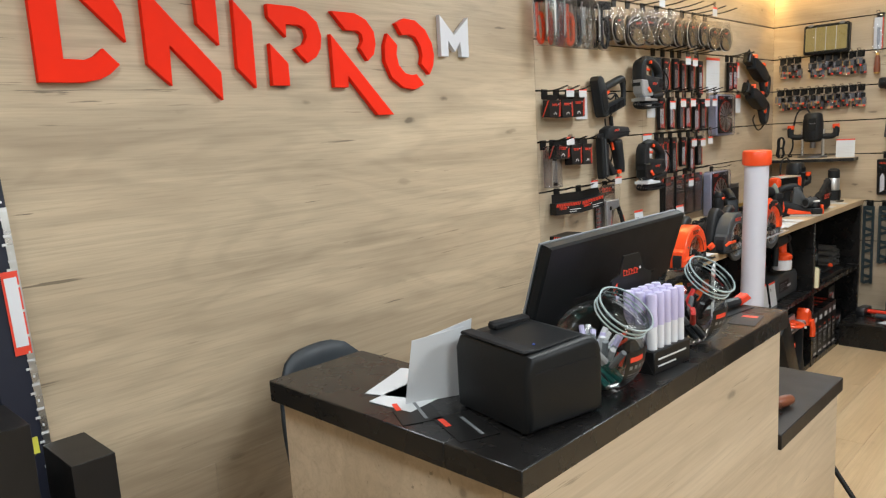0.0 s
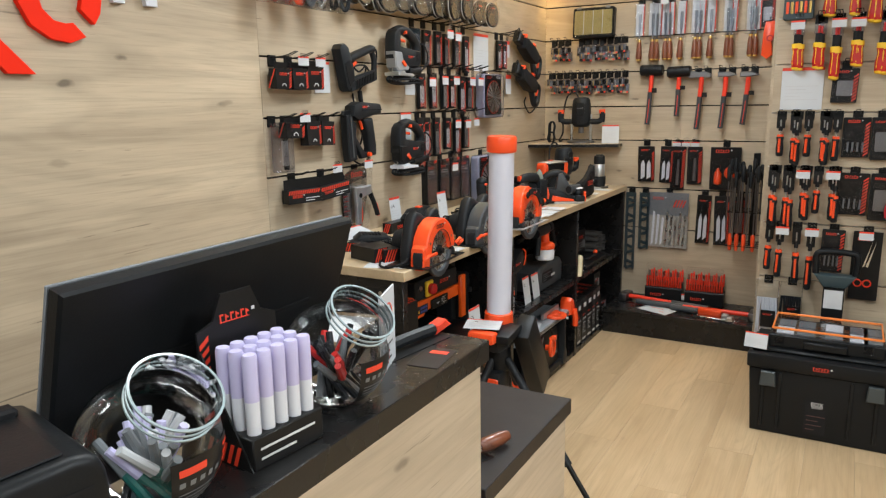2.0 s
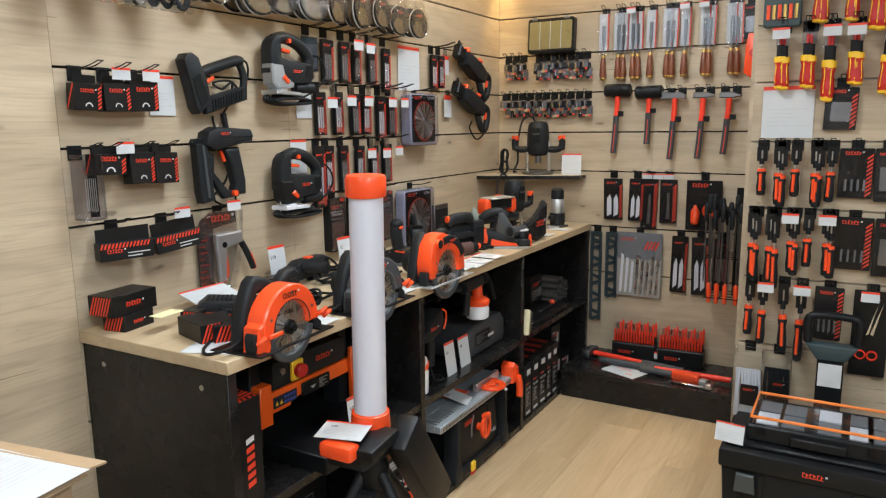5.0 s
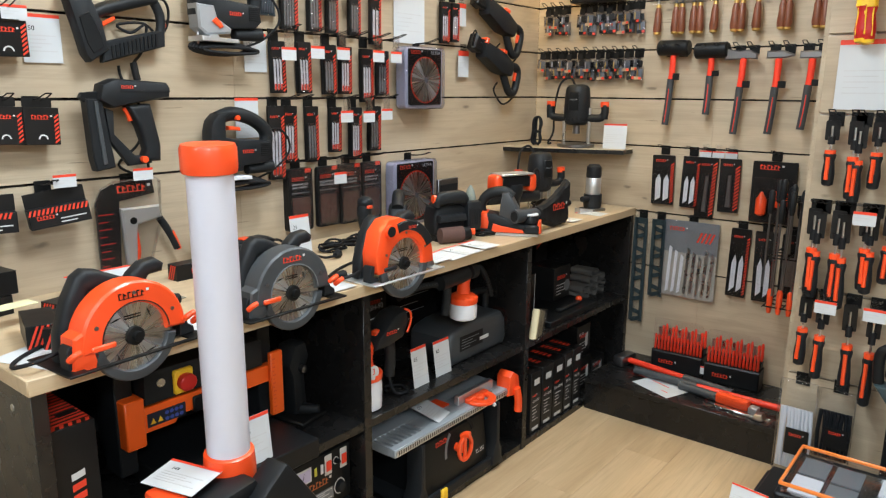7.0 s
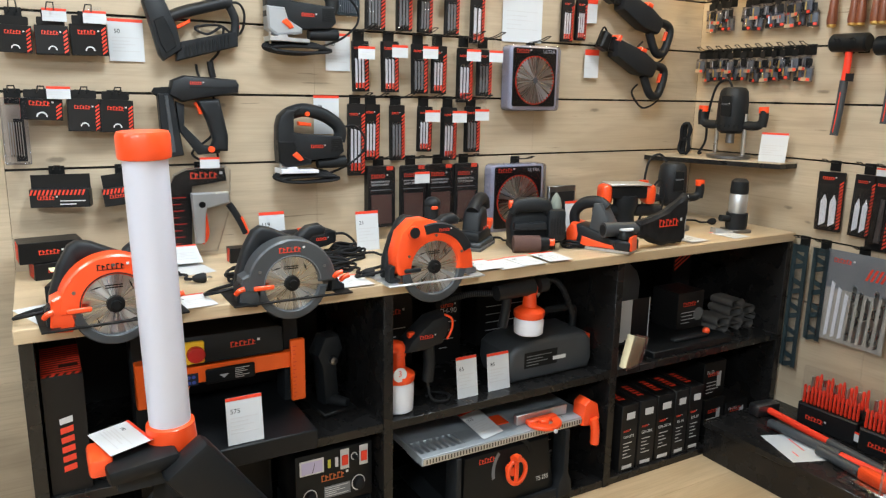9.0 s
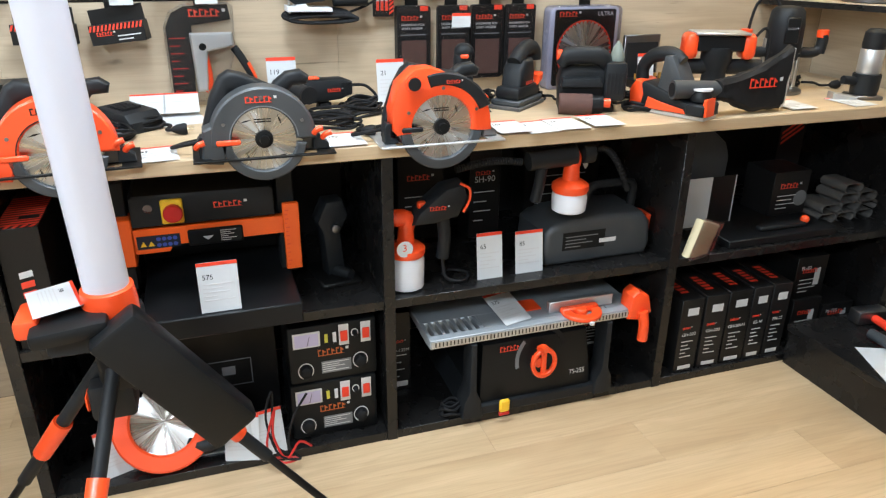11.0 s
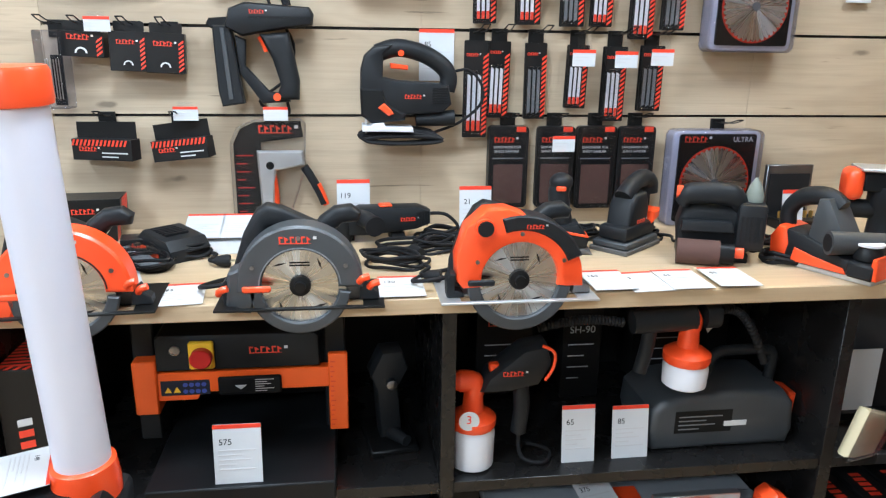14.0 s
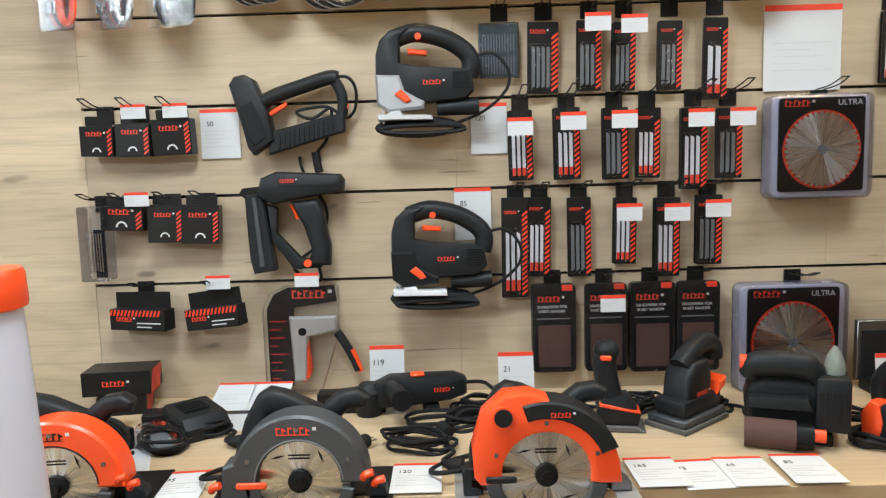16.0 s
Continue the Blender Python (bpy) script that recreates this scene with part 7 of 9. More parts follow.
def bit_set(u, z):
    p = thing("bit_pack", on_back(u, z, random.uniform(0.02, 0.05)) @ pose(0, 0, 0, 0, random.uniform(-5, 5), random.uniform(-18, 18)), "small clear case of screwdriver bits on a hook", "bit pack", "hanging bit packs")
    part("case", box(fresh(), -0.021, 0.021, -0.012, 0.012, -0.085, -0.02, 0.002), haze_pack, p)
    part("insert", box(fresh(), -0.017, 0.017, 0.002, 0.006, -0.08, -0.03), mid_grey, p)
    part("bit", rod(fresh(), (-0.006, -0.007, -0.075), (-0.006, -0.007, -0.035), 0.003, n=6), brass if random.random() < 0.5 else steel, p)
    part("hanger", slab(fresh(), rounded(-0.014, 0.014, -0.02, 0.01, 0.004, 2), -0.001, 0.001), card_black, p)
    part("band", box(fresh(), -0.019, 0.019, -0.0135, -0.0121, -0.083, -0.068), kraft if random.random() < 0.5 else card_black, p)
    part("band_stripe", box(fresh(), 0.004, 0.018, -0.0142, -0.0136, -0.081, -0.07), red_print, p)


for i in range(11):
    if i in (3,):
        continue
    bit_set(-1.93 + i * 0.051, 1.912 - random.uniform(0, 0.012))
    bit_set(-1.93 + i * 0.051 + 0.02, 1.875 - random.uniform(0, 0.015))
    hook(on_back, -1.93 + i * 0.051, 1.932, 0.08)
for i in range(11):
    bit_set(-1.94 + i * 0.053, 1.685 - random.uniform(0, 0.012))
    bit_set(-1.94 + i * 0.053 + 0.02, 1.65 - random.uniform(0, 0.012))
    hook(on_back, -1.94 + i * 0.053, 1.703, 0.08)
oc = thing("organiser_case", on_back(-1.62, 1.935, 0.10) @ pose(0, 0, 0, -4, 0, 0), "clear lidded organiser case with yellow dividers", "organiser")
part("frame", slab(fresh(), rounded(-0.145, 0.145, 0.0, 0.2, 0.015, 4) , 0.0, 0.05, 0.004), case_black, oc)
part("window", slab(fresh(), rounded(-0.132, 0.132, 0.02, 0.18, 0.008, 3), -0.004, -0.0005), plain("amber_tray", (0.36, 0.28, 0.10), 0.3), oc)
for x in (-0.066, 0.0, 0.066):
    part("divider", box(fresh(), x - 0.002, x + 0.002, -0.006, -0.0042, 0.02, 0.18), light_print, oc)
part("lid", slab(fresh(), rounded(-0.14, 0.14, 0.012, 0.19, 0.01, 3), -0.012, -0.009, 0.002), clear_hard, oc)
for x in (-0.10, 0.10):
    part("catch", box(fresh(), x - 0.016, x + 0.016, -0.012, 0.0, 0.188, 0.204, 0.003), mid_grey, oc)


def chisel(u, z):
    p = thing("chisel_pack", on_back(u, z, 0.04) @ pose(0, 0, 0, 0, random.uniform(-1, 1), random.uniform(-8, 8)), "wood chisel with turned brown handle in clear sleeve", "chisel", "hanging chisels")
    part("blade", slab(fresh(), mm([(-9, -60), (9, -60), (9, -150), (4, -185), (5, -225), (-5, -225), (-4, -185), (-9, -150)]), -0.003, 0.003, 0.001), dark_steel, p, "bright chisel blade")
    part("ferrule", rod(fresh(), (0, 0, -0.225), (0, 0, -0.24), 0.011), brass, p)
    part("handle", spun(fresh(), [(0.010, -0.24), (0.016, -0.265), (0.0165, -0.29), (0.0205, -0.335), (0.018, -0.352)], 16), handle_wood, p, "reddish brown wooden handle")
    part("end_cap", spun(fresh(), [(0.017, -0.352), (0.017, -0.36), (0.01, -0.364)], 16), brass, p)
    part("sleeve", slab(fresh(), rounded(-0.033, 0.033, -0.225, 0.02, 0.006, 3), -0.016, -0.004, 0.004), clear_hard, p)
    part("header", box(fresh(), 0.02, 0.027, 0.006, 0.0075, -0.2, 0.005), red_print, p, "red printed edge")
    part("card", box(fresh(), -0.027, 0.0195, 0.006, 0.0075, -0.2, 0.005), ink_grey, p)
    hook(on_back, u, 2.162, 0.08)


for u in (-1.312, -1.225, -1.145, -1.04, -0.95, -0.855, -0.755, -0.62):
    chisel(u, 2.13)
    if random.random() < 0.4:
        chisel(u + 0.03, 2.128)
hang_pack(on_back, -0.53, 2.125, 0.087, 0.18, 2.162, "other", label="clear sleeve of small hand tools")
for u in (-1.145, -0.855, -0.755):
    price_tag(on_back(u, 2.15, 0.09), 0.05, 0.03)
orl = thing("chalk_reel", on_back(-0.50, 1.97, 0.05), "bright orange plastic caulking tool on a hook", "hand tool")
part("body", slab(fresh(), mm([(-30, 0), (-40, -60), (-45, -200), (-10, -225), (20, -200), (10, -120), (35, -60), (30, 0)]), -0.03, 0.01, 0.008, 2), orange, orl)
part("ring", ring_slab(fresh(), 0.0, -0.1, 0.012, 0.02, 0, 359.9, -0.034, -0.031, 16), deep_red, orl)
hook(on_back, -0.50, 1.98, 0.06)


def hammer(u, z, h, head, label):
    t = thing("hammer", on_back(u, z, 0.05) @ pose(0, 0, 0, 0, random.uniform(-2, 3), 0), label, "hammer", "hanging hammers")
    if head == "mallet":
        part("head", spun(fresh(), [(0.03, -0.075), (0.036, -0.068), (0.036, 0.068), (0.03, 0.075)], 20, "x", (0, 0, -0.025)), case_black, t)
    elif head == "axe":
        part("head", slab(fresh(), mm([(-75, 2), (-20, -10), (20, -4), (60, -20), (60, -45), (15, -42), (-20, -45), (-80, -50)]), -0.012, 0.012, 0.004), dark_steel, t)
    else:
        part("head", slab(fresh(), mm([(-50, -8), (20, -6), (62, -22), (62, -30), (20, -38), (-50, -40)]), -0.014, 0.014, 0.005), dark_steel, t)
    part("shaft", sweep(fresh(), [(0, 0, -0.04), (0.0, 0, -h * 0.34), (-0.003, 0, -h * 0.48)], 0.0145, 10, 3, 0.8), bright_red, t, "red shaft")
    part("grip", sweep(fresh(), [(-0.003, 0, -h * 0.44), (-0.006, 0, -h * 0.74), (-0.012, 0, -h)], 0.0165, 10, 3, 0.85), tool_grey, t, "dark grey rubber grip")
    part("grip_line", sweep(fresh(), [(-0.003, -0.013, -h * 0.56), (-0.006, -0.0135, -h * 0.78), (-0.011, -0.013, -h * 0.97)], 0.0022, 6, 3), bright_red, t)
    part("swing_tag", box(fresh(), 0.012, 0.045, -0.02, -0.018, -h * 0.45, -h * 0.37), card_black, t)
    hook(on_back, u - 0.03, 1.702, 0.1)
    hook(on_back, u + 0.03, 1.702, 0.1)


for u, z, h, head in ((-1.218, 1.728, 0.385, "mallet"), (-1.04, 1.712, 0.315, "mallet"), (-0.895, 1.69, 0.378, "axe"), (-0.745, 1.685, 0.367, "claw"), (-0.61, 1.682, 0.339, "claw")):
    hammer(u, z, h, head, {"mallet": "rubber mallet with red and black handle", "axe": "small axe with red and black handle", "claw": "claw hammer with red and black handle"}[head])

# shelf with a router
def sheet_of(bm, pts, z0, z1):
    """A flat board with the given outline in x and y."""
    lo = [bm.verts.new((x, y, z0)) for x, y in pts]
    hi = [bm.verts.new((x, y, z1)) for x, y in pts]
    k = len(pts)
    fs = [bm.faces.new(lo[::-1]), bm.faces.new(hi)] + [bm.faces.new((lo[i], lo[(i + 1) % k], hi[(i + 1) % k], hi[i])) for i in range(k)]
    bmesh.ops.recalc_face_normals(bm, faces=fs)
    return bm


CORNER = [(-1.998, 5.33), (-1.925, 5.33), (-1.415, 5.535), (-1.415, 5.648), (-1.998, 5.648)]
rs = structure("wall_shelf", sheet_of(fresh(), CORNER, 1.190, 1.2105), black_board, "thin corner wall shelf with oak top and black edge", "shelf")
part("shelf_top", sheet_of(fresh(), CORNER, 1.2107, 1.2152), oak_slat_x, rs)
plunge_router(pose(-1.68, 5.53, 1.2155, 0, 0, 10) @ Matrix.Diagonal((1.2, 1.1, 1.25, 1)), tool_black, "black plunge router with orange knobs on wall shelf")
price_card(pose(-1.475, 5.555, 1.2155, 0, 0, 14), 0.115, 0.125, "", "white price card standing on the wall shelf", -6)
cbd = thing("power_cord", pose(-1.875, 5.47, 1.2155), "bundled black power cord standing on the wall shelf", "power cord")
for k in range(5):
    a = radians(-30 + k * 17)
    part("loop", sweep(fresh(), [(0.018 * math.cos(a) * f, 0.018 * math.sin(a) * f - 0.004 * k, z) for f, z in ((0.4, 0.006), (1.4, 0.03), (1.0, 0.075), (1.5, 0.12), (0.6, 0.15), (-0.8, 0.135), (-0.9, 0.075), (-1.3, 0.03), (-0.5, 0.007))], 0.006, 7, 3), black_rubber, cbd)
part("tie", ring_slab(fresh(), 0, 0, 0.02, 0.025, 0, 359.9, -0.006, 0.006, 14), card_black, cbd).matrix_basis = pose(0, -0.008, 0.075, 90, 0, 0)

# perforated strips, drill set, files
for u, z, h, n in ((-1.331, 0.87, 0.55, 9), (-1.236, 0.872, 0.40, 7)):
    p = thing("trowel_strip", on_back(u, z, 0.03), "long dark cut-out saw blade in clear sleeve", "carded pack", "long sleeved strips")
    bm = fresh()
    box(bm, -0.036, -0.016, -0.001, 0.002, -h, 0)
    box(bm, 0.018, 0.036, -0.001, 0.002, -h, 0)
    for k in range(n + 1):
        z0 = -0.035 - k * (h - 0.05) / n
        up = 0.03 if k % 2 else -0.03
        slab(bm, [(-0.022, z0), (0.022, z0 + up * 0.5), (0.022, z0 + up * 0.5 - 0.022), (-0.022, z0 - 0.022)], -0.001, 0.002)
    box(bm, -0.022, 0.022, -0.001, 0.002, -0.03, 0)
    part("lattice", bm, teal_box, p, "dark cut-out steel strip")
    part("sleeve", slab(fresh(), rounded(-0.045, 0.045, -h - 0.005, 0.01, 0.004, 2), -0.008, -0.006), clear_film, p)
    hook(on_back, u, 0.902, 0.08)
fo = thing("blade_set_pack", on_back(-1.072, 0.88, 0.03), "bagged set of reciprocating saw blades", "carded pack")
part("card", box(fresh(), -0.135, 0.135, 0.0, 0.002, -0.16, 0), mid_grey, fo)
part("stripe", wide_stripes(fresh(), 0.03, 0.13, -0.1, -0.05, -0.0004, 0.02), red_print, fo)
part("backing", box(fresh(), -0.135, 0.135, 0.0, 0.002, -0.385, -0.1602), plain("smoke_film", (0.35, 0.33, 0.29), 0.4), fo)
for i in range(8):
    part("blade", slab(fresh(), [(-0.11 + i * 0.03, -0.37), (-0.095 + i * 0.03, -0.36), (-0.085 + i * 0.03, -0.14 - 0.02 * (i % 3)), (-0.10 + i * 0.03, -0.13 - 0.02 * (i % 3))], -0.004, -0.001), white_plastic if i < 3 else steel, fo)
part("bag", slab(fresh(), rounded(-0.145, 0.145, -0.39, 0.0, 0.01, 3), -0.014, -0.011, 0.002), clear_film, fo)
hook(on_back, -1.072, 0.902, 0.08)
mark(fo, -0.06, -0.05, -0.0005, 0.09)
hang_pack(on_back, -0.615, 0.872, 0.08, 0.30, 0.902, "other")


def long_driver(x, y, z, h, handle_low, label="long thin file with plastic handle on a rack"):
    t = thing("long_file", pose(x, y, z, 0, random.uniform(-2, 2), random.uniform(0, 90)), label, "file", "racked files")
    part("shaft", rod(fresh(), (0, 0, 0), (0, 0, -h), 0.0045, n=8), dark_steel, t)
    part("handle", spun(fresh(), [(0.007, 0), (0.013, -0.012), (0.012, -0.08), (0.008, -0.1)] if not handle_low else [(0.007, -h), (0.013, -h - 0.012), (0.012, -h - 0.09), (0.008, -h - 0.11)], 10), orange if handle_low else tool_black, t, "orange handle" if handle_low else "black handle")


rk = thing("wire_rack", on_back(-0.53, 1.10), "black wire rack for long files on the wall", "rack")
for zz, ww in ((-0.05, 0.12), (-0.30, 0.13), (-0.52, 0.13)):
    bm = fresh()
    for yy in (-0.03, -0.10, -0.17, -0.23):
        rod(bm, (-ww, yy, zz), (ww * 0.8, yy, zz), 0.003, n=6)
    for xx in (-ww, -ww * 0.4, ww * 0.3, ww * 0.8):
        rod(bm, (xx, 0, zz), (xx, -0.24, zz), 0.003, n=6)
    part("wire_tray", bm, black_metal, rk)
part("back_bar", box(fresh(), -0.02, 0.02, -0.008, -0.001, -0.55, 0.06), black_metal, rk)
for i in range(5):
    long_driver(-0.66 + i * 0.045, 5.50 + 0.02 * (i % 2), 1.13 - 0.03 * (i % 3), 0.36, False)
    long_driver(-0.64 + i * 0.045, 5.43, 1.02, 0.36, True)
    long_driver(-0.655 + i * 0.042, 5.37 + 0.015 * (i % 2), 1.10 - 0.04 * (i % 2), 0.42, False)
    long_driver(-0.63 + i * 0.042, 5.45, 1.14 - 0.02 * i, 0.30, False)
pry = thing("pry_bar", pose(-0.42, 5.56, 0), "long dark steel bar leaning by the wall edge", "bar")
part("bar", sweep(fresh(), v3([(0, 0, 1150), (10, 10, 1500), (14, 30, 1950)]), 0.006, 8), dark_steel, pry)
part("foot", sweep(fresh(), v3([(0, 0, 1160), (-2, -5, 600), (-4, -8, 136)]), 0.006, 8), dark_steel, pry)


def hex_set(m):
    t = thing("screwdriver_set", m, "black stand full of red-handled small screwdrivers", "screwdriver set", "screwdriver sets on stands")
    part("stand", slab(fresh(), mm([(-125, 0), (-125, 95), (125, 95), (125, 0)]), -0.055, 0.05, 0.006), case_black, t)
    mark(t, -0.04, 0.035, -0.0555, 0.09)
    part("step", box(fresh(), -0.12, 0.12, -0.02, 0.045, 0.0955, 0.13, 0.004), case_black, t)
    for i in range(15):
        x = -0.112 + i * 0.016
        part("handle", spun(fresh(), [(0.004, 0.096), (0.0065, 0.105), (0.0055, 0.15), (0.0068, 0.165), (0.004, 0.174)], 8, "z", (x, -0.035, 0)), bright_red, t, "red handle")
        part("rear_handle", spun(fresh(), [(0.005, 0.13), (0.0075, 0.15), (0.006, 0.18), (0.0076, 0.198), (0.004, 0.207 + 0.012 * (i * 7 % 3 - 1))], 8, "z", (x + 0.004, 0.015, 0)), bright_red if i % 3 else steel, t)
    part("cover", slab(fresh(), rounded(-0.12, 0.12, 0.1, 0.265, 0.02, 4), -0.05, -0.047, 0.002), clear_film, t)


PT = 0.1355
hex_set(pose(-1.06, 5.565, PT, 0, 0, 3))
hex_set(pose(-0.79, 5.555, PT, 0, 0, 3))
price_tag(pose(-0.90, 5.50, 0.205), 0.06, 0.04)


def sledge(m, ln, head=True):
    t = thing("sledge_hammer", m, "long red-handled sledge hammer lying on the plinth", "hammer", "hammers on the plinth")
    part("shaft", rod(fresh(), (0.06, 0, 0.028), (ln * 0.6, 0, 0.024), 0.015), bright_red, t, "red fibreglass shaft")
    part("grip", rod(fresh(), (ln * 0.6, 0, 0.024), (ln, 0, 0.022), 0.019), tool_grey, t, "grey rubber grip")
    part("head", box(fresh(), 0.0, 0.06, -0.065, 0.065, 0.0, 0.055, 0.012, 2), dark_steel, t)


sledge(pose(-1.33, 5.46, PT, 0, 0, -8), 0.60)
sledge(pose(-0.42, 5.33, PT, 0, 0, 178), 0.78)
hh = thing("hatchet", pose(-0.88, 5.31, PT, 0, 0, -8), "orange and grey short hand tool on the plinth", "hand tool")
part("grip", rod(fresh(), (-0.08, 0, 0.02), (0.1, 0, 0.02), 0.02), tool_grey, hh)
part("body", box(fresh(), 0.1, 0.25, -0.022, 0.022, 0.0, 0.05, 0.012, 2), orange, hh)
part("clamp", box(fresh(), 0.25, 0.29, -0.02, 0.02, 0.0, 0.03, 0.004), alu, hh)
wp = thing("paper_sheet", pose(-1.04, 5.29, PT, 0, 0, -22), "white price sheet with red lines on the plinth", "paper", "loose papers")
part("sheet", box(fresh(), -0.11, 0.11, -0.075, 0.075, 0, 0.0008), white_paper, wp)
part("red_line", box(fresh(), -0.07, 0.03, 0.02, 0.026, 0.0008, 0.0013), red_print, wp)
part("red_mark", box(fresh(), 0.03, 0.07, -0.03, -0.024, 0.0008, 0.0013), red_print, wp)
wr = thing("wrench_pack", pose(-0.66, 5.225, PT, 0, 0, -6), "adjustable wrench in a clear plastic sleeve", "wrench")
part("handle", box(fresh(), -0.12, 0.06, -0.012, 0.012, 0.002, 0.012, 0.003), steel, wr)
part("jaw", slab(fresh(), mm([(60, 2), (70, 30), (100, 34), (110, 10), (95, 2)]), -0.022, 0.02, 0.004), steel, wr)
part("sleeve", box(fresh(), -0.15, 0.14, -0.045, 0.045, 0.0, 0.036, 0.01, 2), clear_film, wr)

# ---- projecting panel: hand tools ----
def driver(place, u, z, h, handle, grip, slat, label, group, r=0.015):
    t = thing("screwdriver", place(u, z, 0.045) @ pose(0, 0, 0, 0, random.uniform(-2, 2), random.uniform(-15, 15)), label, "screwdriver", group)
    red = handle is deep_red
    part("header", slab(fresh(), rounded(-0.02, 0.02, -h * (0.26 if red else 0.3), 0.0, 0.004, 2), 0.004, 0.006), haze_pack if red else card_black, t)
    part("shaft", rod(fresh(), (0, 0, -h * 0.08), (0, 0, -h * 0.47), 0.0055 if red else 0.0035, n=8), deep_red if red else steel, t)
    part("sleeve", rod(fresh(), (0, 0, -h * 0.24), (0, 0, -h * (0.44 if red else 0.36)), r * (0.75 if red else 0.6), n=10), black_rubber, t)
    part("end_cap", spun(fresh(), [(r * 1.02, -h * 0.945), (r * 0.95, -h * 0.985), (r * 0.5, -h * 1.005)], 12), grip if red else handle, t)
    part("collar", rod(fresh(), (0, 0, -h * (0.44 if red else 0.45)), (0, 0, -h * (0.54 if red else 0.51)), r * (1.12 if red else 0.95), n=10), grip, t)
    part("handle", spun(fresh(), [(r * 0.7, -h * 0.47), (r * 1.1, -h * 0.53), (r * 0.85, -h * 0.62), (r * 1.1, -h * 0.82), (r * 1.0, -h * 0.95), (r * 0.5, -h)], 12), handle, t)
    for a in (235, 305) if red else (262,):
        x, y = r * 0.95 * math.cos(radians(a)), r * 0.95 * math.sin(radians(a))
        part("grip_strip", sweep(fresh(), [(x, y, -h * 0.55), (x * 0.95, y * 0.95, -h * 0.65), (x * 1.1, y * 1.1, -h * 0.9)], r * (0.12 if red else 0.36), 6, 2), grip, t)
    hook(place, u, slat, 0.09)


def vde(u, z, h, slat):
    for k in range(2):
        driver(on_panel, u + 0.012 * k, z - 0.004 * k, h, deep_red, yellow, slat, "red and yellow insulated screwdriver on a hook", "insulated screwdrivers", 0.0205)


for u, z, h in ((-0.158, 2.10, 0.207), (-0.052, 2.10, 0.209), (0.035, 2.10, 0.247), (0.145, 2.10, 0.262)):
    vde(u, z, h, 2.122)
for u, z, h in ((-0.286, 1.87, 0.225), (-0.19, 1.87, 0.222), (-0.115, 1.87, 0.275), (-0.03, 1.87, 0.215), (0.085, 1.87, 0.255)):
    vde(u, z, h, 1.902)
for row, slat in ((((-0.328, 0.2), (-0.265, 0.237), (-0.201, 0.2), (-0.131, 0.231), (-0.073, 0.218)), 1.437), (((-0.347, 0.28), (-0.278, 0.303), (-0.202, 0.24), (-0.137, 0.21), (-0.071, 0.241)), 1.162), (((-0.342, 0.23), (-0.29, 0.265), (-0.213, 0.29), (-0.145, 0.32)), 0.87)):
    for u, h in row:
        for k in range(2 if h > 0.22 and slat > 1 else 1):
            driver(on_panel, u + 0.014 * k, slat - 0.02 - 0.01 * k, h, tool_black, orange, slat, "black and orange screwdriver on a hook", "hanging screwdrivers", 0.017)
bb = thing("bit_box", on_panel(-0.287, 2.085, 0.02), "dark bit set box with orange bits", "bit set")
part("tray", slab(fresh(), rounded(-0.068, 0.068, -0.2, 0.0, 0.012, 4), -0.03, 0.0, 0.005), teal_box, bb)
for i in range(6):
    part("bit", rod(fresh(), (-0.05 + i * 0.02, -0.032, -0.075), (-0.05 + i * 0.02, -0.032, -0.03), 0.004, n=8), steel, bb)
    part("driver_bit", rod(fresh(), (-0.05 + i * 0.02, -0.033, -0.17), (-0.05 + i * 0.02, -0.033, -0.115), 0.007, n=8), brass if i % 2 else orange, bb)
part("header", box(fresh(), -0.02, 0.02, -0.002, 0.0, -0.002, 0.03), black_metal, bb)
for u, z, w, h, slat, kind in ((0.267, 2.093, 0.104, 0.251, 2.122, "pliers"), (0.385, 2.096, 0.098, 0.253, 2.122, "other"), (0.259, 1.643, 0.165, 0.248, 1.677, "pliers"), (0.42, 1.644, 0.106, 0.268, 1.677, "pliers"), (-0.056, 1.645, 0.114, 0.163, 1.677, "other"), (0.011, 1.411, 0.119, 0.195, 1.437, "bits"), (0.117, 1.412, 0.09, 0.206, 1.437, "other"), (0.023, 1.14, 0.131, 0.21, 1.162, "bits"), (0.144, 1.14, 0.1, 0.23, 1.162, "other"), (-0.044, 0.85, 0.105, 0.22, 0.87, "bits"), (0.107, 0.85, 0.128, 0.35, 0.87, "shears")):
    hang_pack(on_panel, u, z, w, h, slat, kind, 0.02, {"pliers": "red-handled pliers on a black card", "bits": "black carded bit set with red stripe", "shears": "steel shears with red loops on card", "other": "black carded hand tool with red stripe"}[kind])
price_card(on_panel(-0.247, 1.45, 0.006), 0.19, 0.207, "", "white printed information sheet on the wall")


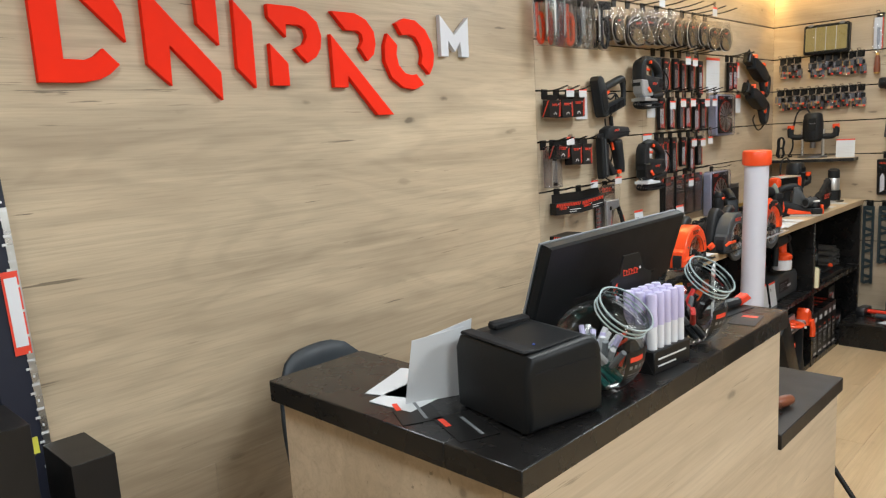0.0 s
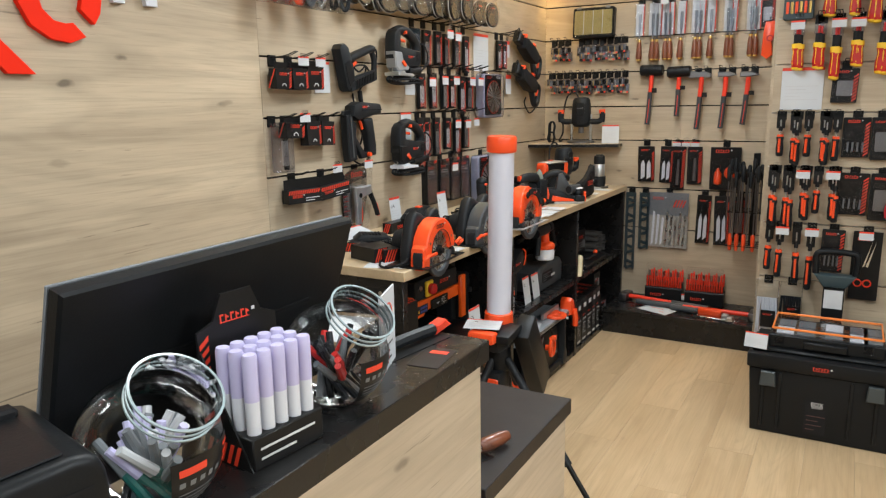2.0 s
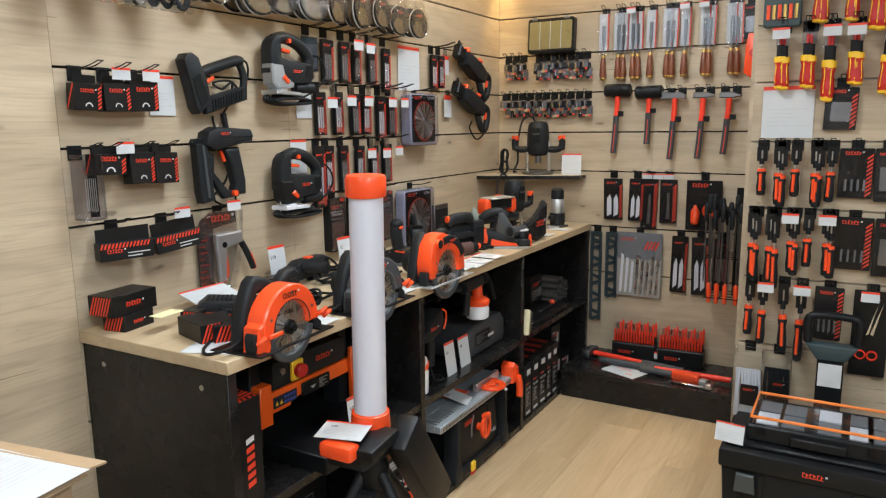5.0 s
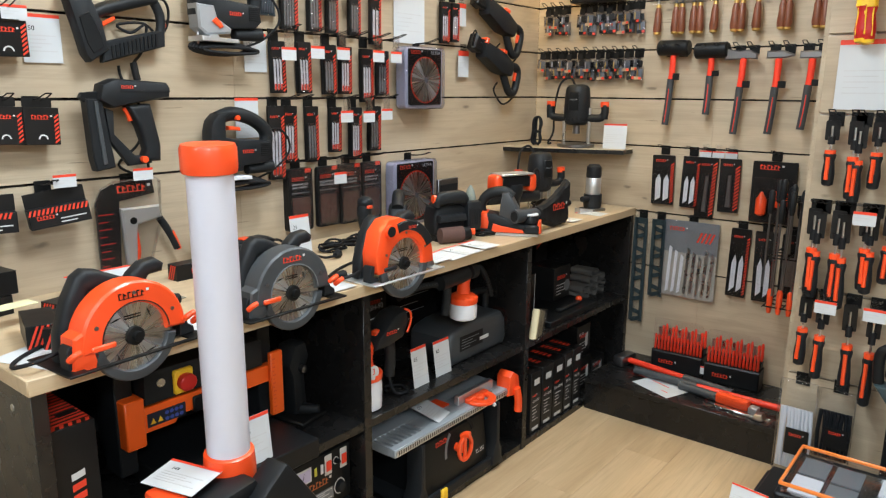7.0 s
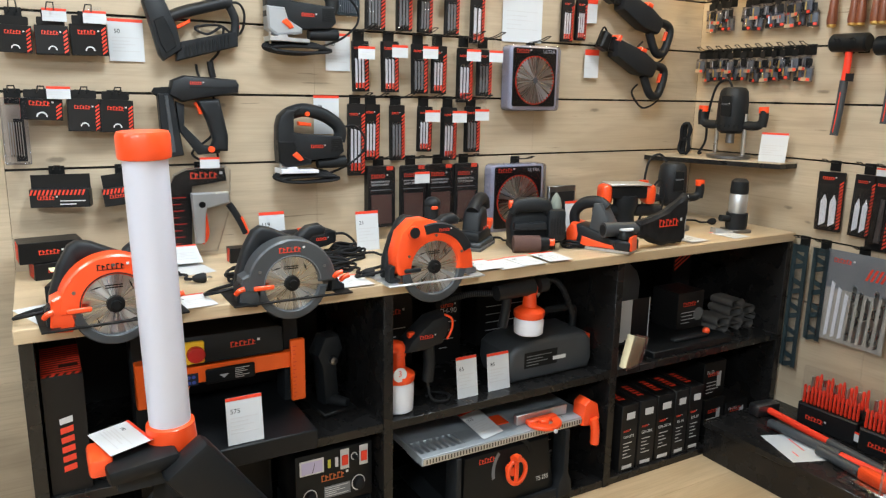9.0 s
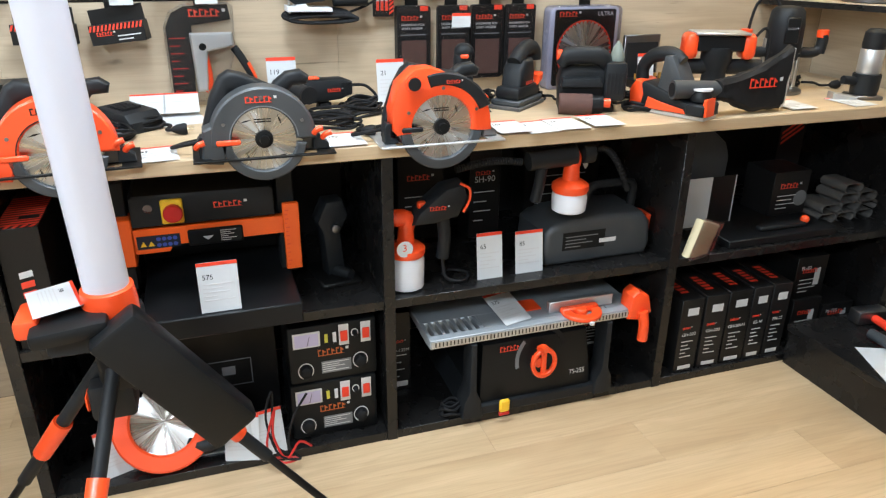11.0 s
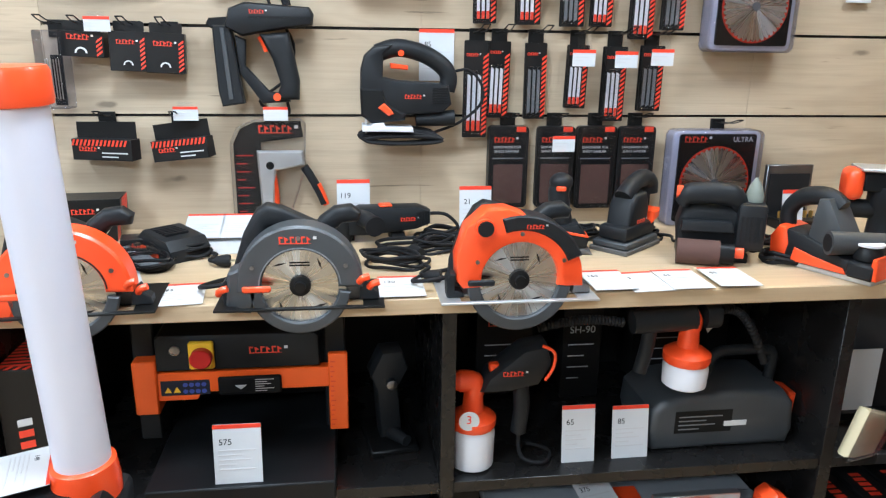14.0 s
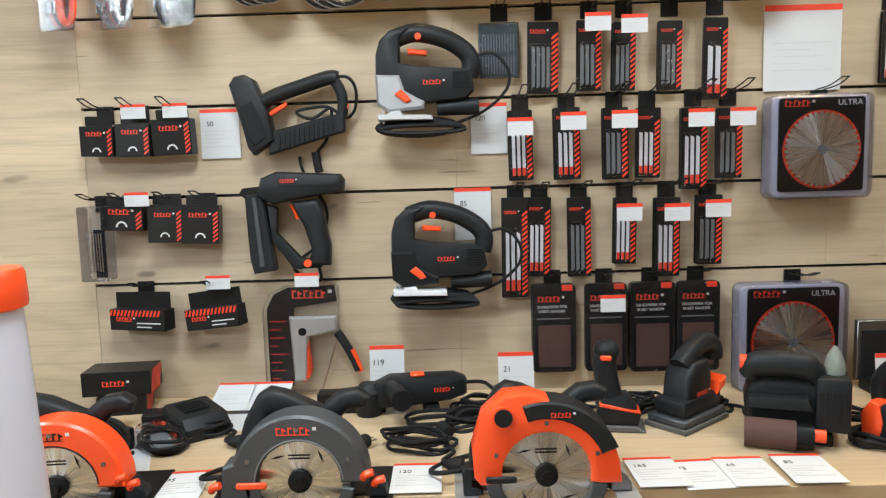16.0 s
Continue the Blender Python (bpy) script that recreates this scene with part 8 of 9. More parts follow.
def glove(u, z, col, name_col):
    t = thing("work_glove", on_panel(u, z, 0.05), name_col + " knitted work glove on a hook", "glove", "work gloves")
    part("cuff", box(fresh(), -0.042, 0.042, -0.012, 0.012, -0.11, -0.02, 0.01, 2), crimson if col is crimson else lime, t)
    part("palm", box(fresh(), -0.055, 0.055, -0.016, 0.016, -0.20, -0.10, 0.014, 2), col, t)
    for i, (x, l) in enumerate(((-0.045, 0.07), (-0.017, 0.10), (0.012, 0.105), (0.040, 0.09))):
        part("finger", sweep(fresh(), [(x, 0, -0.185), (x * 1.1, -0.004, -0.2 - l * 0.5), (x * 1.15, -0.002, -0.2 - l)], 0.014, 8, 3), col if col is crimson else orange if i % 2 else lime, t)
    if col is lime:
        part("palm_band", box(fresh(), -0.057, 0.057, -0.018, 0.018, -0.165, -0.13, 0.012, 2), orange, t, "orange palm band")
    part("thumb", sweep(fresh(), [(-0.05, 0, -0.13), (-0.072, -0.01, -0.17), (-0.07, -0.01, -0.22)], 0.015, 8, 3), col, t)
    part("header", box(fresh(), -0.04, 0.04, -0.002, 0.002, -0.03, 0.0), card_black, t)
    hook(on_panel, u, z + 0.01, 0.1)


glove(0.247, 1.152, crimson, "red")
glove(0.385, 1.152, lime, "yellow and orange")


def snips(u, z):
    t = thing("tin_snips", on_panel(u, z, 0.03), "black and red cutting pliers on a card", "pliers", "cutting pliers")
    part("card", slab(fresh(), rounded(-0.045, 0.045, -0.15, 0.0, 0.004, 2), 0.0, 0.002), card_black, t)
    part("jaw", slab(fresh(), mm([(-22, -140), (-14, -80), (0, -60), (14, -80), (22, -140)]), -0.014, -0.002, 0.004), dark_steel, t)
    for s in (-1, 1):
        part("handle", sweep(fresh(), [(s * 0.012, -0.008, -0.135), (s * 0.04, -0.01, -0.18), (s * 0.034, -0.01, -0.27)], 0.012, 8), tool_black, t)
        part("accent", sweep(fresh(), [(s * 0.02, -0.012, -0.17), (s * 0.024, -0.014, -0.21), (s * 0.018, -0.014, -0.285)], 0.007, 6), bright_red, t)
    hook(on_panel, u, z + 0.02, 0.08)


for u in (0.272, 0.385, 0.50):
    snips(u, 0.85)
for u, z in ((-0.282, 1.878), (-0.105, 1.878), (-0.024, 1.876), (-0.204, 1.152), (-0.071, 1.152), (-0.278, 0.86), (-0.142, 0.86), (0.097, 0.86), (0.249, 1.155), (0.388, 1.155), (0.273, 0.86), (0.388, 0.86)):
    price_tag(on_panel(u, z, 0.09), 0.062, 0.042)
for u, z, w, h, mt, lab in ((-0.33, 0.565, 0.115, 0.33, white_plastic, "white cable ties in a clear bag"), (-0.215, 0.562, 0.11, 0.25, tool_black, "black cable ties in a clear bag")):
    t = thing("cable_tie_pack", on_panel(u, z, 0.04), lab, "cable ties", "bags of cable ties")
    for i in range(9):
        part("tie", sweep(fresh(), [(-w * 0.38 + i * w * 0.095, -0.012, -h * 0.95), (-w * 0.37 + i * w * 0.095 + random.uniform(-0.006, 0.006), -0.016, -h * 0.6), (-w * 0.38 + i * w * 0.095, -0.01, -h * 0.3)], 0.0062, 6, 3), mt, t)
    part("bag", slab(fresh(), rounded(-w / 2, w / 2, -h, 0.0, 0.006, 3), -0.026, -0.001, 0.006), clear_hard, t)
    part("label", box(fresh(), -w * 0.2, w * 0.42, -0.0285, -0.0265, -h * 0.78, -h * 0.5), card_black, t)
    mark(t, w * 0.1, -h * 0.58, -0.0287, w * 0.4)
    hook(on_panel, u, 0.574, 0.08)

# ---- floor by the panel: tool boxes ----
def latch(parent, x, y, z, w=0.055):
    part("latch", slab(fresh(), [(x - w / 2, z - 0.03), (x + w / 2, z - 0.03), (x + w * 0.42, z + 0.035), (x - w * 0.42, z + 0.035)], y - 0.018, y, 0.004), latch_grey, parent, "grey plastic latch")


tb = thing("tool_chest", pose(-0.03, 4.05, FL) @ Matrix.Diagonal((1, 1, 1.0806, 1)), "large black plastic rolling tool chest", "tool box")
part("tub", slab(fresh(), [(-0.285, 0.0), (0.285, 0.0), (0.305, 0.29), (-0.305, 0.29)], 0.0, 0.33, 0.012, 2), case_black, tb)
part("lid", box(fresh(), -0.315, 0.315, -0.012, 0.345, 0.2905, 0.355, 0.01, 2), case_black, tb)
part("rail", box(fresh(), -0.30, 0.33, 0.03, 0.34, 0.3555, 0.372, 0.006), case_black, tb)
for x in (-0.24, -0.17, 0.12, 0.22):
    part("rib", box(fresh(), x - 0.008, x + 0.008, -0.006, 0.004, 0.03, 0.28, 0.002), case_black, tb)
latch(tb, -0.22, -0.012, 0.25, 0.07)
latch(tb, 0.21, -0.012, 0.25, 0.07)
part("emblem_plate", box(fresh(), -0.05, 0.05, -0.014, -0.0121, 0.31, 0.33), black_rubber, tb)
mark(tb, 0.0, 0.314, -0.0142, 0.08)
part("badge", box(fresh(), -0.06, 0.03, -0.0008, 0.001, 0.03, 0.185), black_rubber, tb)
text(tb, "BOX", -0.01, 0.155, -0.0012, 0.024, light_print)
text(tb, "SYSTEM", -0.01, 0.145, -0.0012, 0.014, light_print)
lines(tb, -0.05, 0.03, 0.04, 0.12, -0.001, 4, sand_brown)
part("side_bracket", slab(fresh(), mm([(300, 300), (340, 330), (340, 395), (320, 400), (300, 372)]), 0.04, 0.30, 0.006), case_black, tb)
og = thing("parts_organiser", pose(-0.03, 4.115, 0.372), "clear-lidded parts organiser with orange rim", "organiser")
part("base", slab(fresh(), rounded(-0.235, 0.235, 0.0, 0.062, 0.008, 3), 0.0, 0.29, 0.006), case_black, og)
bm = fresh()
for a, b, c, d in ((-0.225, 0.225, 0.005, 0.012), (-0.225, 0.225, 0.268, 0.275), (-0.225, -0.218, 0.012, 0.268), (0.218, 0.225, 0.012, 0.268)):
    box(bm, a, b, c, d, 0.0855, 0.096, 0.002)
part("rim", bm, plain("amber_rim", (0.80, 0.22, 0.04), 0.3), og, "translucent orange rim")
bm = fresh()
box(bm, -0.222, 0.222, 0.012, 0.27, 0.0625, 0.085, 0.002)
part("lid", bm, clear_hard, og)
for i, x in enumerate((-0.17, -0.085, 0.03, 0.13, 0.185)):
    for j in range(2):
        part("cup", box(fresh(), x - 0.036, x + 0.036, 0.03 + j * 0.12, 0.135 + j * 0.12, 0.0622, 0.066), mid_grey if (i + j) % 3 else white_plastic, og)
part("handle", box(fresh(), -0.09, 0.09, -0.02, 0.0, 0.01, 0.045, 0.005), case_black, og)
for x in (-0.19, 0.17):
    part("catch", box(fresh(), x - 0.02, x + 0.02, -0.01, 0.0, 0.02, 0.06, 0.003), clear_hard, og)
price_card(pose(-0.315, 4.06, 0.3725, 0, 0, -8), 0.10, 0.07, "", "white price card standing on the tool chest", -14)
tb2 = thing("tool_box", pose(0.57, 4.10, FL) @ Matrix.Diagonal((1, 1, 1.0984, 1)), "black plastic tool box with grey latches", "tool box")
part("tub", box(fresh(), -0.25, 0.25, 0.0, 0.3, 0.0, 0.26, 0.012, 2), case_black, tb2)
part("lid", box(fresh(), -0.255, 0.255, -0.008, 0.308, 0.2605, 0.305, 0.01, 2), case_black, tb2)
latch(tb2, -0.1, -0.006, 0.22)
latch(tb2, 0.15, -0.006, 0.22)
lines(tb2, -0.04, 0.02, 0.12, 0.2, -0.001, 5, mid_grey)
for x, y, rz in ((-0.12, 0.1, 12), (0.0, 0.07, -10), (0.1, 0.16, 6)):
    p = thing("paper_sheet", pose(0.57 + x, 4.10 + y, 0.3055 + 0.001 * (rz > 0), 0, 0, rz), "white price sheet on the tool box lid", "paper", "loose papers")
    part("sheet", box(fresh(), -0.06, 0.06, -0.045, 0.045, 0, 0.0008), white_paper, p)
    part("band", box(fresh(), -0.06, 0.06, 0.035, 0.045, 0.0009, 0.0014), red_print, p)
sh = thing("mitre_guide", pose(-0.02, 4.60, 0.372), "dark tool caddy with carrying handle and blank label", "tool holder")
part("column", slab(fresh(), mm([(-48, -402), (-48, 200), (48, 200), (48, -402)]), -0.02, 0.03, 0.004), case_black, sh)
part("shoulder", slab(fresh(), mm([(-50, 200), (-95, 262), (95, 262), (50, 200)]), -0.03, 0.04, 0.008, 2), teal_box, sh)
part("grip", sweep(fresh(), v3([(-88, 5, 262), (-92, 5, 350), (-60, 5, 375), (60, 5, 375), (92, 5, 350), (88, 5, 262)]), 0.016, 10, 3), case_black, sh)
part("label", box(fresh(), -0.042, 0.042, -0.0225, -0.0205, 0.09, 0.185), light_print, sh)

# ---- work light on a tripod ----
wl = thing("tripod_light", pose(-1.135, 3.001, 0), "white tube work light on a black and orange tripod", "work light")
tilt = Matrix.Translation((0, 0, 0.69)) @ pose(0, 0, 0, 1.6, 1.8, 0)
def tube_part(name, bm, material, label=""):
    o = part(name, bm, material, wl, label)
    o.matrix_basis = tilt
    return o
tube_part("tube", spun(fresh(), [(0.0455, 0.0), (0.0465, 0.01), (0.0465, 0.655)], 36), tube_white, "milky white light tube")
tube_part("top_cap", spun(fresh(), [(0.0475, 0.645), (0.054, 0.647), (0.0555, 0.655), (0.0555, 0.695), (0.052, 0.703), (0.02, 0.705)], 36), orange, "orange end cap")
tube_part("collar", spun(fresh(), [(0.056, -0.035), (0.057, -0.01), (0.054, 0.03), (0.0475, 0.034)], 36), orange, "orange base collar")
part("head", slab(fresh(), mm([(-60, 595), (-65, 640), (-50, 660), (55, 655), (60, 600)]), -0.13, 0.06, 0.012, 2), tool_black, wl)
part("head_front", box(fresh(), -0.045, 0.06, -0.18, -0.13, 0.645, 0.688, 0.01, 2), orange, wl, "orange hinge block")
o = part("light_panel", box(fresh(), -0.035, 0.035, -0.03, 0.355, -0.062, 0.058, 0.014, 2), case_black, wl, "black flat light panel")
o.matrix_basis = pose(0.10, 0.025, 0.655, -55, 0, 5)
o = part("panel_arm", box(fresh(), -0.065, 0.055, -0.13, 0.02, -0.02, 0.016, 0.01, 2), case_black, wl)
o.matrix_basis = pose(0.045, -0.02, 0.67, 4, 0, 4)
part("battery", box(fresh(), -0.042, 0.042, -0.075, 0.02, 0.41, 0.50, 0.012, 2), tool_black, wl)
part("battery_band", box(fresh(), -0.034, 0.034, -0.083, -0.0752, 0.435, 0.475, 0.004), orange, wl)
mark(wl, 0.0, 0.445, -0.0835, 0.05, card_black)
part("hub", spun(fresh(), [(0.035, 0.47), (0.05, 0.5), (0.05, 0.56), (0.035, 0.596)], 18), case_black, wl)
for tx, ty in ((0.52, -0.16), (-0.12, -0.43), (0.02, 0.46)):
    a, b = Vector((tx * 0.08, ty * 0.08, 0.54)), Vector((tx, ty, FL + 0.012))
    leg = part("leg", rod(fresh(), a, a.lerp(b, 0.6), 0.016), tool_black, wl)
    part("lower_leg", rod(fresh(), a.lerp(b, 0.45), b, 0.010), dark_steel if tx < -1 else black_metal, leg)
    part("clip", rod(fresh(), a.lerp(b, 0.30), a.lerp(b, 0.46), 0.023, 0.021), orange, leg, "orange leg clamp")
    part("rubber_foot", rod(fresh(), a.lerp(b, 0.97), b + (b - a) * 0.012, 0.014), black_rubber, leg)
price_card(pose(-1.135, 2.847, 0.695, 0, 0, 16) @ pose(0, 0, 0, -86, 0, 0), 0.135, 0.095, "149", "white price card lying on the light head")

# ---- on the counter ----
CT = 1.058
pr = thing("receipt_printer", pose(-0.725, 0.925, CT, 0, 0, 78) @ Matrix.Diagonal((0.95, 0.95, 0.9, 1)), "black receipt printer on the counter", "printer")
part("body", slab(fresh(), mm([(-85, 6), (-85, 120), (-74, 142), (56, 151), (72, 147), (82, 137), (87, 122), (88, 105), (88, 6)]), -0.105, 0.10, 0.012, 3), case_black, pr)
part("top_cover", slab(fresh(), mm([(-66, 143), (50, 151), (50, 154), (-66, 147)]), -0.09, 0.06, 0.002), case_black, pr)
part("cutter_slot", box(fresh(), -0.078, -0.05, -0.09, 0.09, 0.143, 0.15, 0.003), black_rubber, pr)
part("lever", box(fresh(), -0.03, 0.055, 0.045, 0.07, 0.148, 0.163, 0.004), black_rubber, pr)
part("power_light", box(fresh(), -0.04, -0.036, -0.07, -0.066, 0.150, 0.1515), blue_print, pr)
part("front_line", box(fresh(), -0.07, 0.07, -0.1065, -0.1055, 0.11, 0.114), black_rubber, pr)
bm = fresh()
for i in range(5):
    box(bm, -0.022 + i * 0.009, -0.016 + i * 0.009, 0, 0.0006, 0, 0.008)
o = part("emblem", bm, light_print, pr)
o.matrix_basis = pose(0.0888, -0.03, 0.09, 0, 0, 90)
for x in (-0.07, 0.07):
    for y in (-0.08, 0.08):
        part("foot", rod(fresh(), (x, y, 0.0), (x, y, 0.0065), 0.009), black_rubber, pr)


rim_clear = plain("rim_clear", (0.30, 0.36, 0.37), 0.08, vary=0.2, coat=0.6)


def pen_jar(m, caps, tops):
    """A round jar whose mouth tilts forward over the counter's edge."""
    t = thing("pen_jar", m, "clear round plastic jar full of markers with tilted mouth", "jar", "jars of markers")
    R, C, tilt = 0.083, 0.078, radians(38)
    turn = Matrix.Translation((0, 0, C)) @ Matrix.Rotation(tilt, 4, "X")
    prof = [(R * math.sin(radians(a)), -R * math.cos(radians(a))) for a in range(12, 140, 8)] + [(0.052, 0.068), (0.0505, 0.074), (0.0505, 0.098)]
    bm = fresh()
    n = 36
    rings = []
    for r, h in prof:
        row = []
        for k in range(n):
            p = turn @ Vector((r * math.cos(2 * math.pi * k / n), r * math.sin(2 * math.pi * k / n), h))
            p.z = max(p.z, 0.001 + 0.00002 * len(rings))
            row.append(bm.verts.new(p))
        rings.append(row)
    for a, b in zip(rings, rings[1:]):
        for k in range(n):
            bm.faces.new((a[k], a[(k + 1) % n], b[(k + 1) % n], b[k]))
    bm.faces.new(rings[0][::-1])
    o = part("jar", bm, clear_jar, t, "clear round plastic jar")
    for h, w in ((0.097, 0.003), (0.086, 0.0016), (0.078, 0.002)):
        part("rim", ring_slab(fresh(), 0, 0, 0.0506, 0.0506 + w, 0, 359.9, -0.0012, 0.0012, 36), rim_clear, o).matrix_basis = turn @ pose(0, 0, h, 90, 0, 0)
    for i in range(30):
        a = random.uniform(0, 2 * math.pi)
        r0, r1 = random.uniform(0, 0.04), random.uniform(0.01, 0.062)
        p = Vector((r0 * math.cos(a + 2), r0 * math.sin(a + 2), 0.014))
        q = Vector((r1 * math.cos(a), r1 * math.sin(a), random.uniform(0.075, 0.108)))
        pen = part("pen", rod(fresh(), p, p.lerp(q, 0.5), 0.006, n=8), caps[i % len(caps)], t)
        part("pen_cap", rod(fresh(), p.lerp(q, 0.5), q, 0.0065, 0.0055, n=8), tops[i % len(tops)], pen)

    def patch(bm, a0, a1, e0, e1, r):
        na, ne = 8, 6
        g = [[bm.verts.new((r * math.cos(radians(e0 + (e1 - e0) * v / ne)) * math.sin(radians(a0 + (a1 - a0) * u / na)),
                            -r * math.cos(radians(e0 + (e1 - e0) * v / ne)) * math.cos(radians(a0 + (a1 - a0) * u / na)),
                            C + r * math.sin(radians(e0 + (e1 - e0) * v / ne)))) for u in range(na + 1)] for v in range(ne + 1)]
        for v in range(ne):
            for u in range(na):
                bm.faces.new((g[v][u], g[v][u + 1], g[v + 1][u + 1], g[v + 1][u]))
        return bm

    part("label", patch(fresh(), -22, 48, -50, 4, R + 0.0012), card_black, t)
    bm = fresh()
    for i in range(8):
        patch(bm, 32, 46, -48 + i * 6.4, -44.8 + i * 6.4, R + 0.0018)
    part("label_stripe", bm, red_print, t)
    part("emblem", patch(fresh(), -16, 8, -8, -2, R + 0.0018), red_print, t)
    bm = fresh()
    for i in range(5):
        patch(bm, -16 + 9 * i, -11 + 9 * i, -18, -13, R + 0.0018)
    for i in range(4):
        patch(bm, -16, 24 - 6 * (i % 2), -26 - i * 4.5, -24.6 - i * 4.5, R + 0.0018)
    part("label_print", bm, mid_grey, t)


pen_jar(pose(-0.683, 1.085, CT, 0, 0, 88), (green_dark, green_dark, tool_black, teal_box), (ink_grey, lilac, mid_grey))
pen_jar(pose(-0.680, 1.43, CT, 0, 0, 86), (tool_black, tool_black, card_black, mid_grey), (tool_black, mid_grey, tool_black, deep_red))
md = thing("marker_display", pose(-0.668, 1.26, CT, 0, 0, 84), "black cardboard stand with lilac paint markers", "marker display")
part("tray", box(fresh(), -0.062, 0.062, -0.045, 0.045, 0.0, 0.045, 0.002), card_black, md)
part("backboard", slab(fresh(), mm([(-66, 0), (-66, 170), (-40, 180), (-25, 215), (25, 215), (40, 180), (66, 170), (66, 0)]), 0.046, 0.05), card_black, md)
part("side_wing", slab(fresh(), [(-0.045, 0.0), (0.05, 0.0), (0.05, 0.15)], -0.002, 0.0), card_black, md).matrix_basis = pose(-0.064, 0, 0, 0, 0, 90)
part("stripe", stripes(fresh(), -0.064, -0.05, 0.02, 0.165, 0.0455, 0.014), red_print, md)
for bm in (wide_stripes(fresh(), -0.048, 0.03, 0.002, 0.03, 0, 0.014), stripes(fresh(), -0.048, -0.012, 0.03, 0.085, 0, 0.014)):
    part("wing_stripe", bm, red_print, md).matrix_basis = pose(-0.0648, 0, 0, 0, 0, -90)
mark(md, 0.0, 0.175, 0.0455, 0.06)
lines(md, -0.05, 0.05, 0.008, 0.035, -0.0455, 2, light_print)
for i in range(5):
    for j in range(3):
        x, y = -0.046 + i * 0.023, -0.03 + j * 0.026
        mk = part("marker", rod(fresh(), (x, y, 0.03), (x, y, 0.09), 0.0095, n=12), white_plastic, md, "white marker barrel")
        part("marker_cap", spun(fresh(), [(0.01, 0.09), (0.01, 0.148), (0.0085, 0.152)], 12, "z", (x, y, 0)), lilac, mk, "lilac cap")

mo = thing("monitor", pose(-0.791, 1.319, 0.73, 0, 0, 91), "black computer monitor seen from behind", "monitor")
LEAN_BACK = pose(0, -0.025, 0.589) @ pose(0, 0, 0, 17, 0, 0) @ pose(0, 0, -0.589)
scr = slab(fresh(), mm([(-277, 270), (-277, 589), (277, 589), (277, 270)]), -0.012, 0.012, 0.004)
o = part("panel", scr, case_black, mo)
o.matrix_basis = LEAN_BACK
o = part("bezel", box(fresh(), -0.277, 0.277, 0.0125, 0.017, 0.27, 0.589, 0.001), mid_grey, mo)
o.matrix_basis = LEAN_BACK
for x0, x1 in ((-0.15, -0.03), (0.07, 0.19)):
    o = part("vent", box(fresh(), x0, x1, -0.0135, -0.0122, 0.455, 0.461), black_rubber, mo)
    o.matrix_basis = LEAN_BACK
part("stand", sweep(fresh(), v3([(0, 110, 10), (0, 100, 200), (0, 40, 400)]), 0.025, 10, 3), case_black, mo)
part("foot", box(fresh(), -0.12, 0.12, -0.02, 0.16, 0.0, 0.012, 0.004), case_black, mo)

sg = thing("counter_sign", pose(-0.685, 1.585, CT, 0, 0, 110), "white acrylic counter sign with red ring", "sign")
o = part("sheet", box(fresh(), -0.05, 0.05, 0.0, 0.003, 0.0, 0.14), white_paper, sg)
part("ring", ring_slab(fresh(), 0, 0.09, 0.026, 0.028, 0, 359.9, -0.001, -0.0002, 24), ink_grey, sg)
part("red_arc", ring_slab(fresh(), 0, 0.09, 0.026, 0.029, 10, 120, -0.0014, -0.0011, 10), red_print, sg)
lines(sg, -0.03, 0.03, 0.01, 0.05, -0.0002, 3, card_black)
part("stand", slab(fresh(), mm([(-40, 0), (40, 0), (40, 2), (-40, 2)]), 0.0, 0.05), clear_hard, sg)
kn = thing("utility_knife_pack", pose(-0.715, 1.69, CT, 0, 0, 82), "carded black utility knife lying on the counter", "knife")
part("knife", sweep(fresh(), v3([(-90, 0, 14), (0, 0, 16), (80, 0, 14)]), 0.012, 8, 2), tool_black, kn)
part("tip", slab(fresh(), mm([(80, 4), (130, 14), (110, 30), (80, 24)]), -0.012, 0.012, 0.003), red_print, kn)
part("card", box(fresh(), -0.12, 0.1, -0.035, 0.05, 0.0, 0.0015), card_black, kn)
for y, rz in ((1.66, 8),):
    p = thing("leaflet", pose(-0.64, y, CT + 0.0005, 0, 0, rz), "clear sleeve with printed leaflet on the counter", "leaflet")
    part("sheet", box(fresh(), -0.03, 0.03, -0.05, 0.05, 0, 0.0008), brown_top, p)
    part("mark", box(fresh(), -0.015, 0.02, 0.02, 0.035, 0.0009, 0.0013), red_print, p)
lf = thing("standing_card", pose(-0.885, 0.86, CT, 0, 0, 12), "folded white card standing beside the printer", "card")
for s, rot in ((0, 52), (0.0, 70)):
    part("leaf", slab(fresh(), mm([(-55, 0), (50, 0), (62, 130), (-38, 118)]), -0.0006, 0.0006), white_paper, lf).matrix_basis = pose(0, 0.04 * (rot > 60), 0, 4, 0, rot)
for x, y, rz, mt in ((-0.99, 0.89, 20, white_paper), (-0.95, 0.94, 50, white_paper), (-0.93, 0.86, 5, white_paper)):
    p = thing("leaflet", pose(x, y, CT + 0.0006, 0, 0, rz), "small white leaflet on the counter", "leaflet", "counter leaflets")
    part("sheet", box(fresh(), -0.05, 0.05, -0.075, 0.075, 0, 0.0012), mt, p)
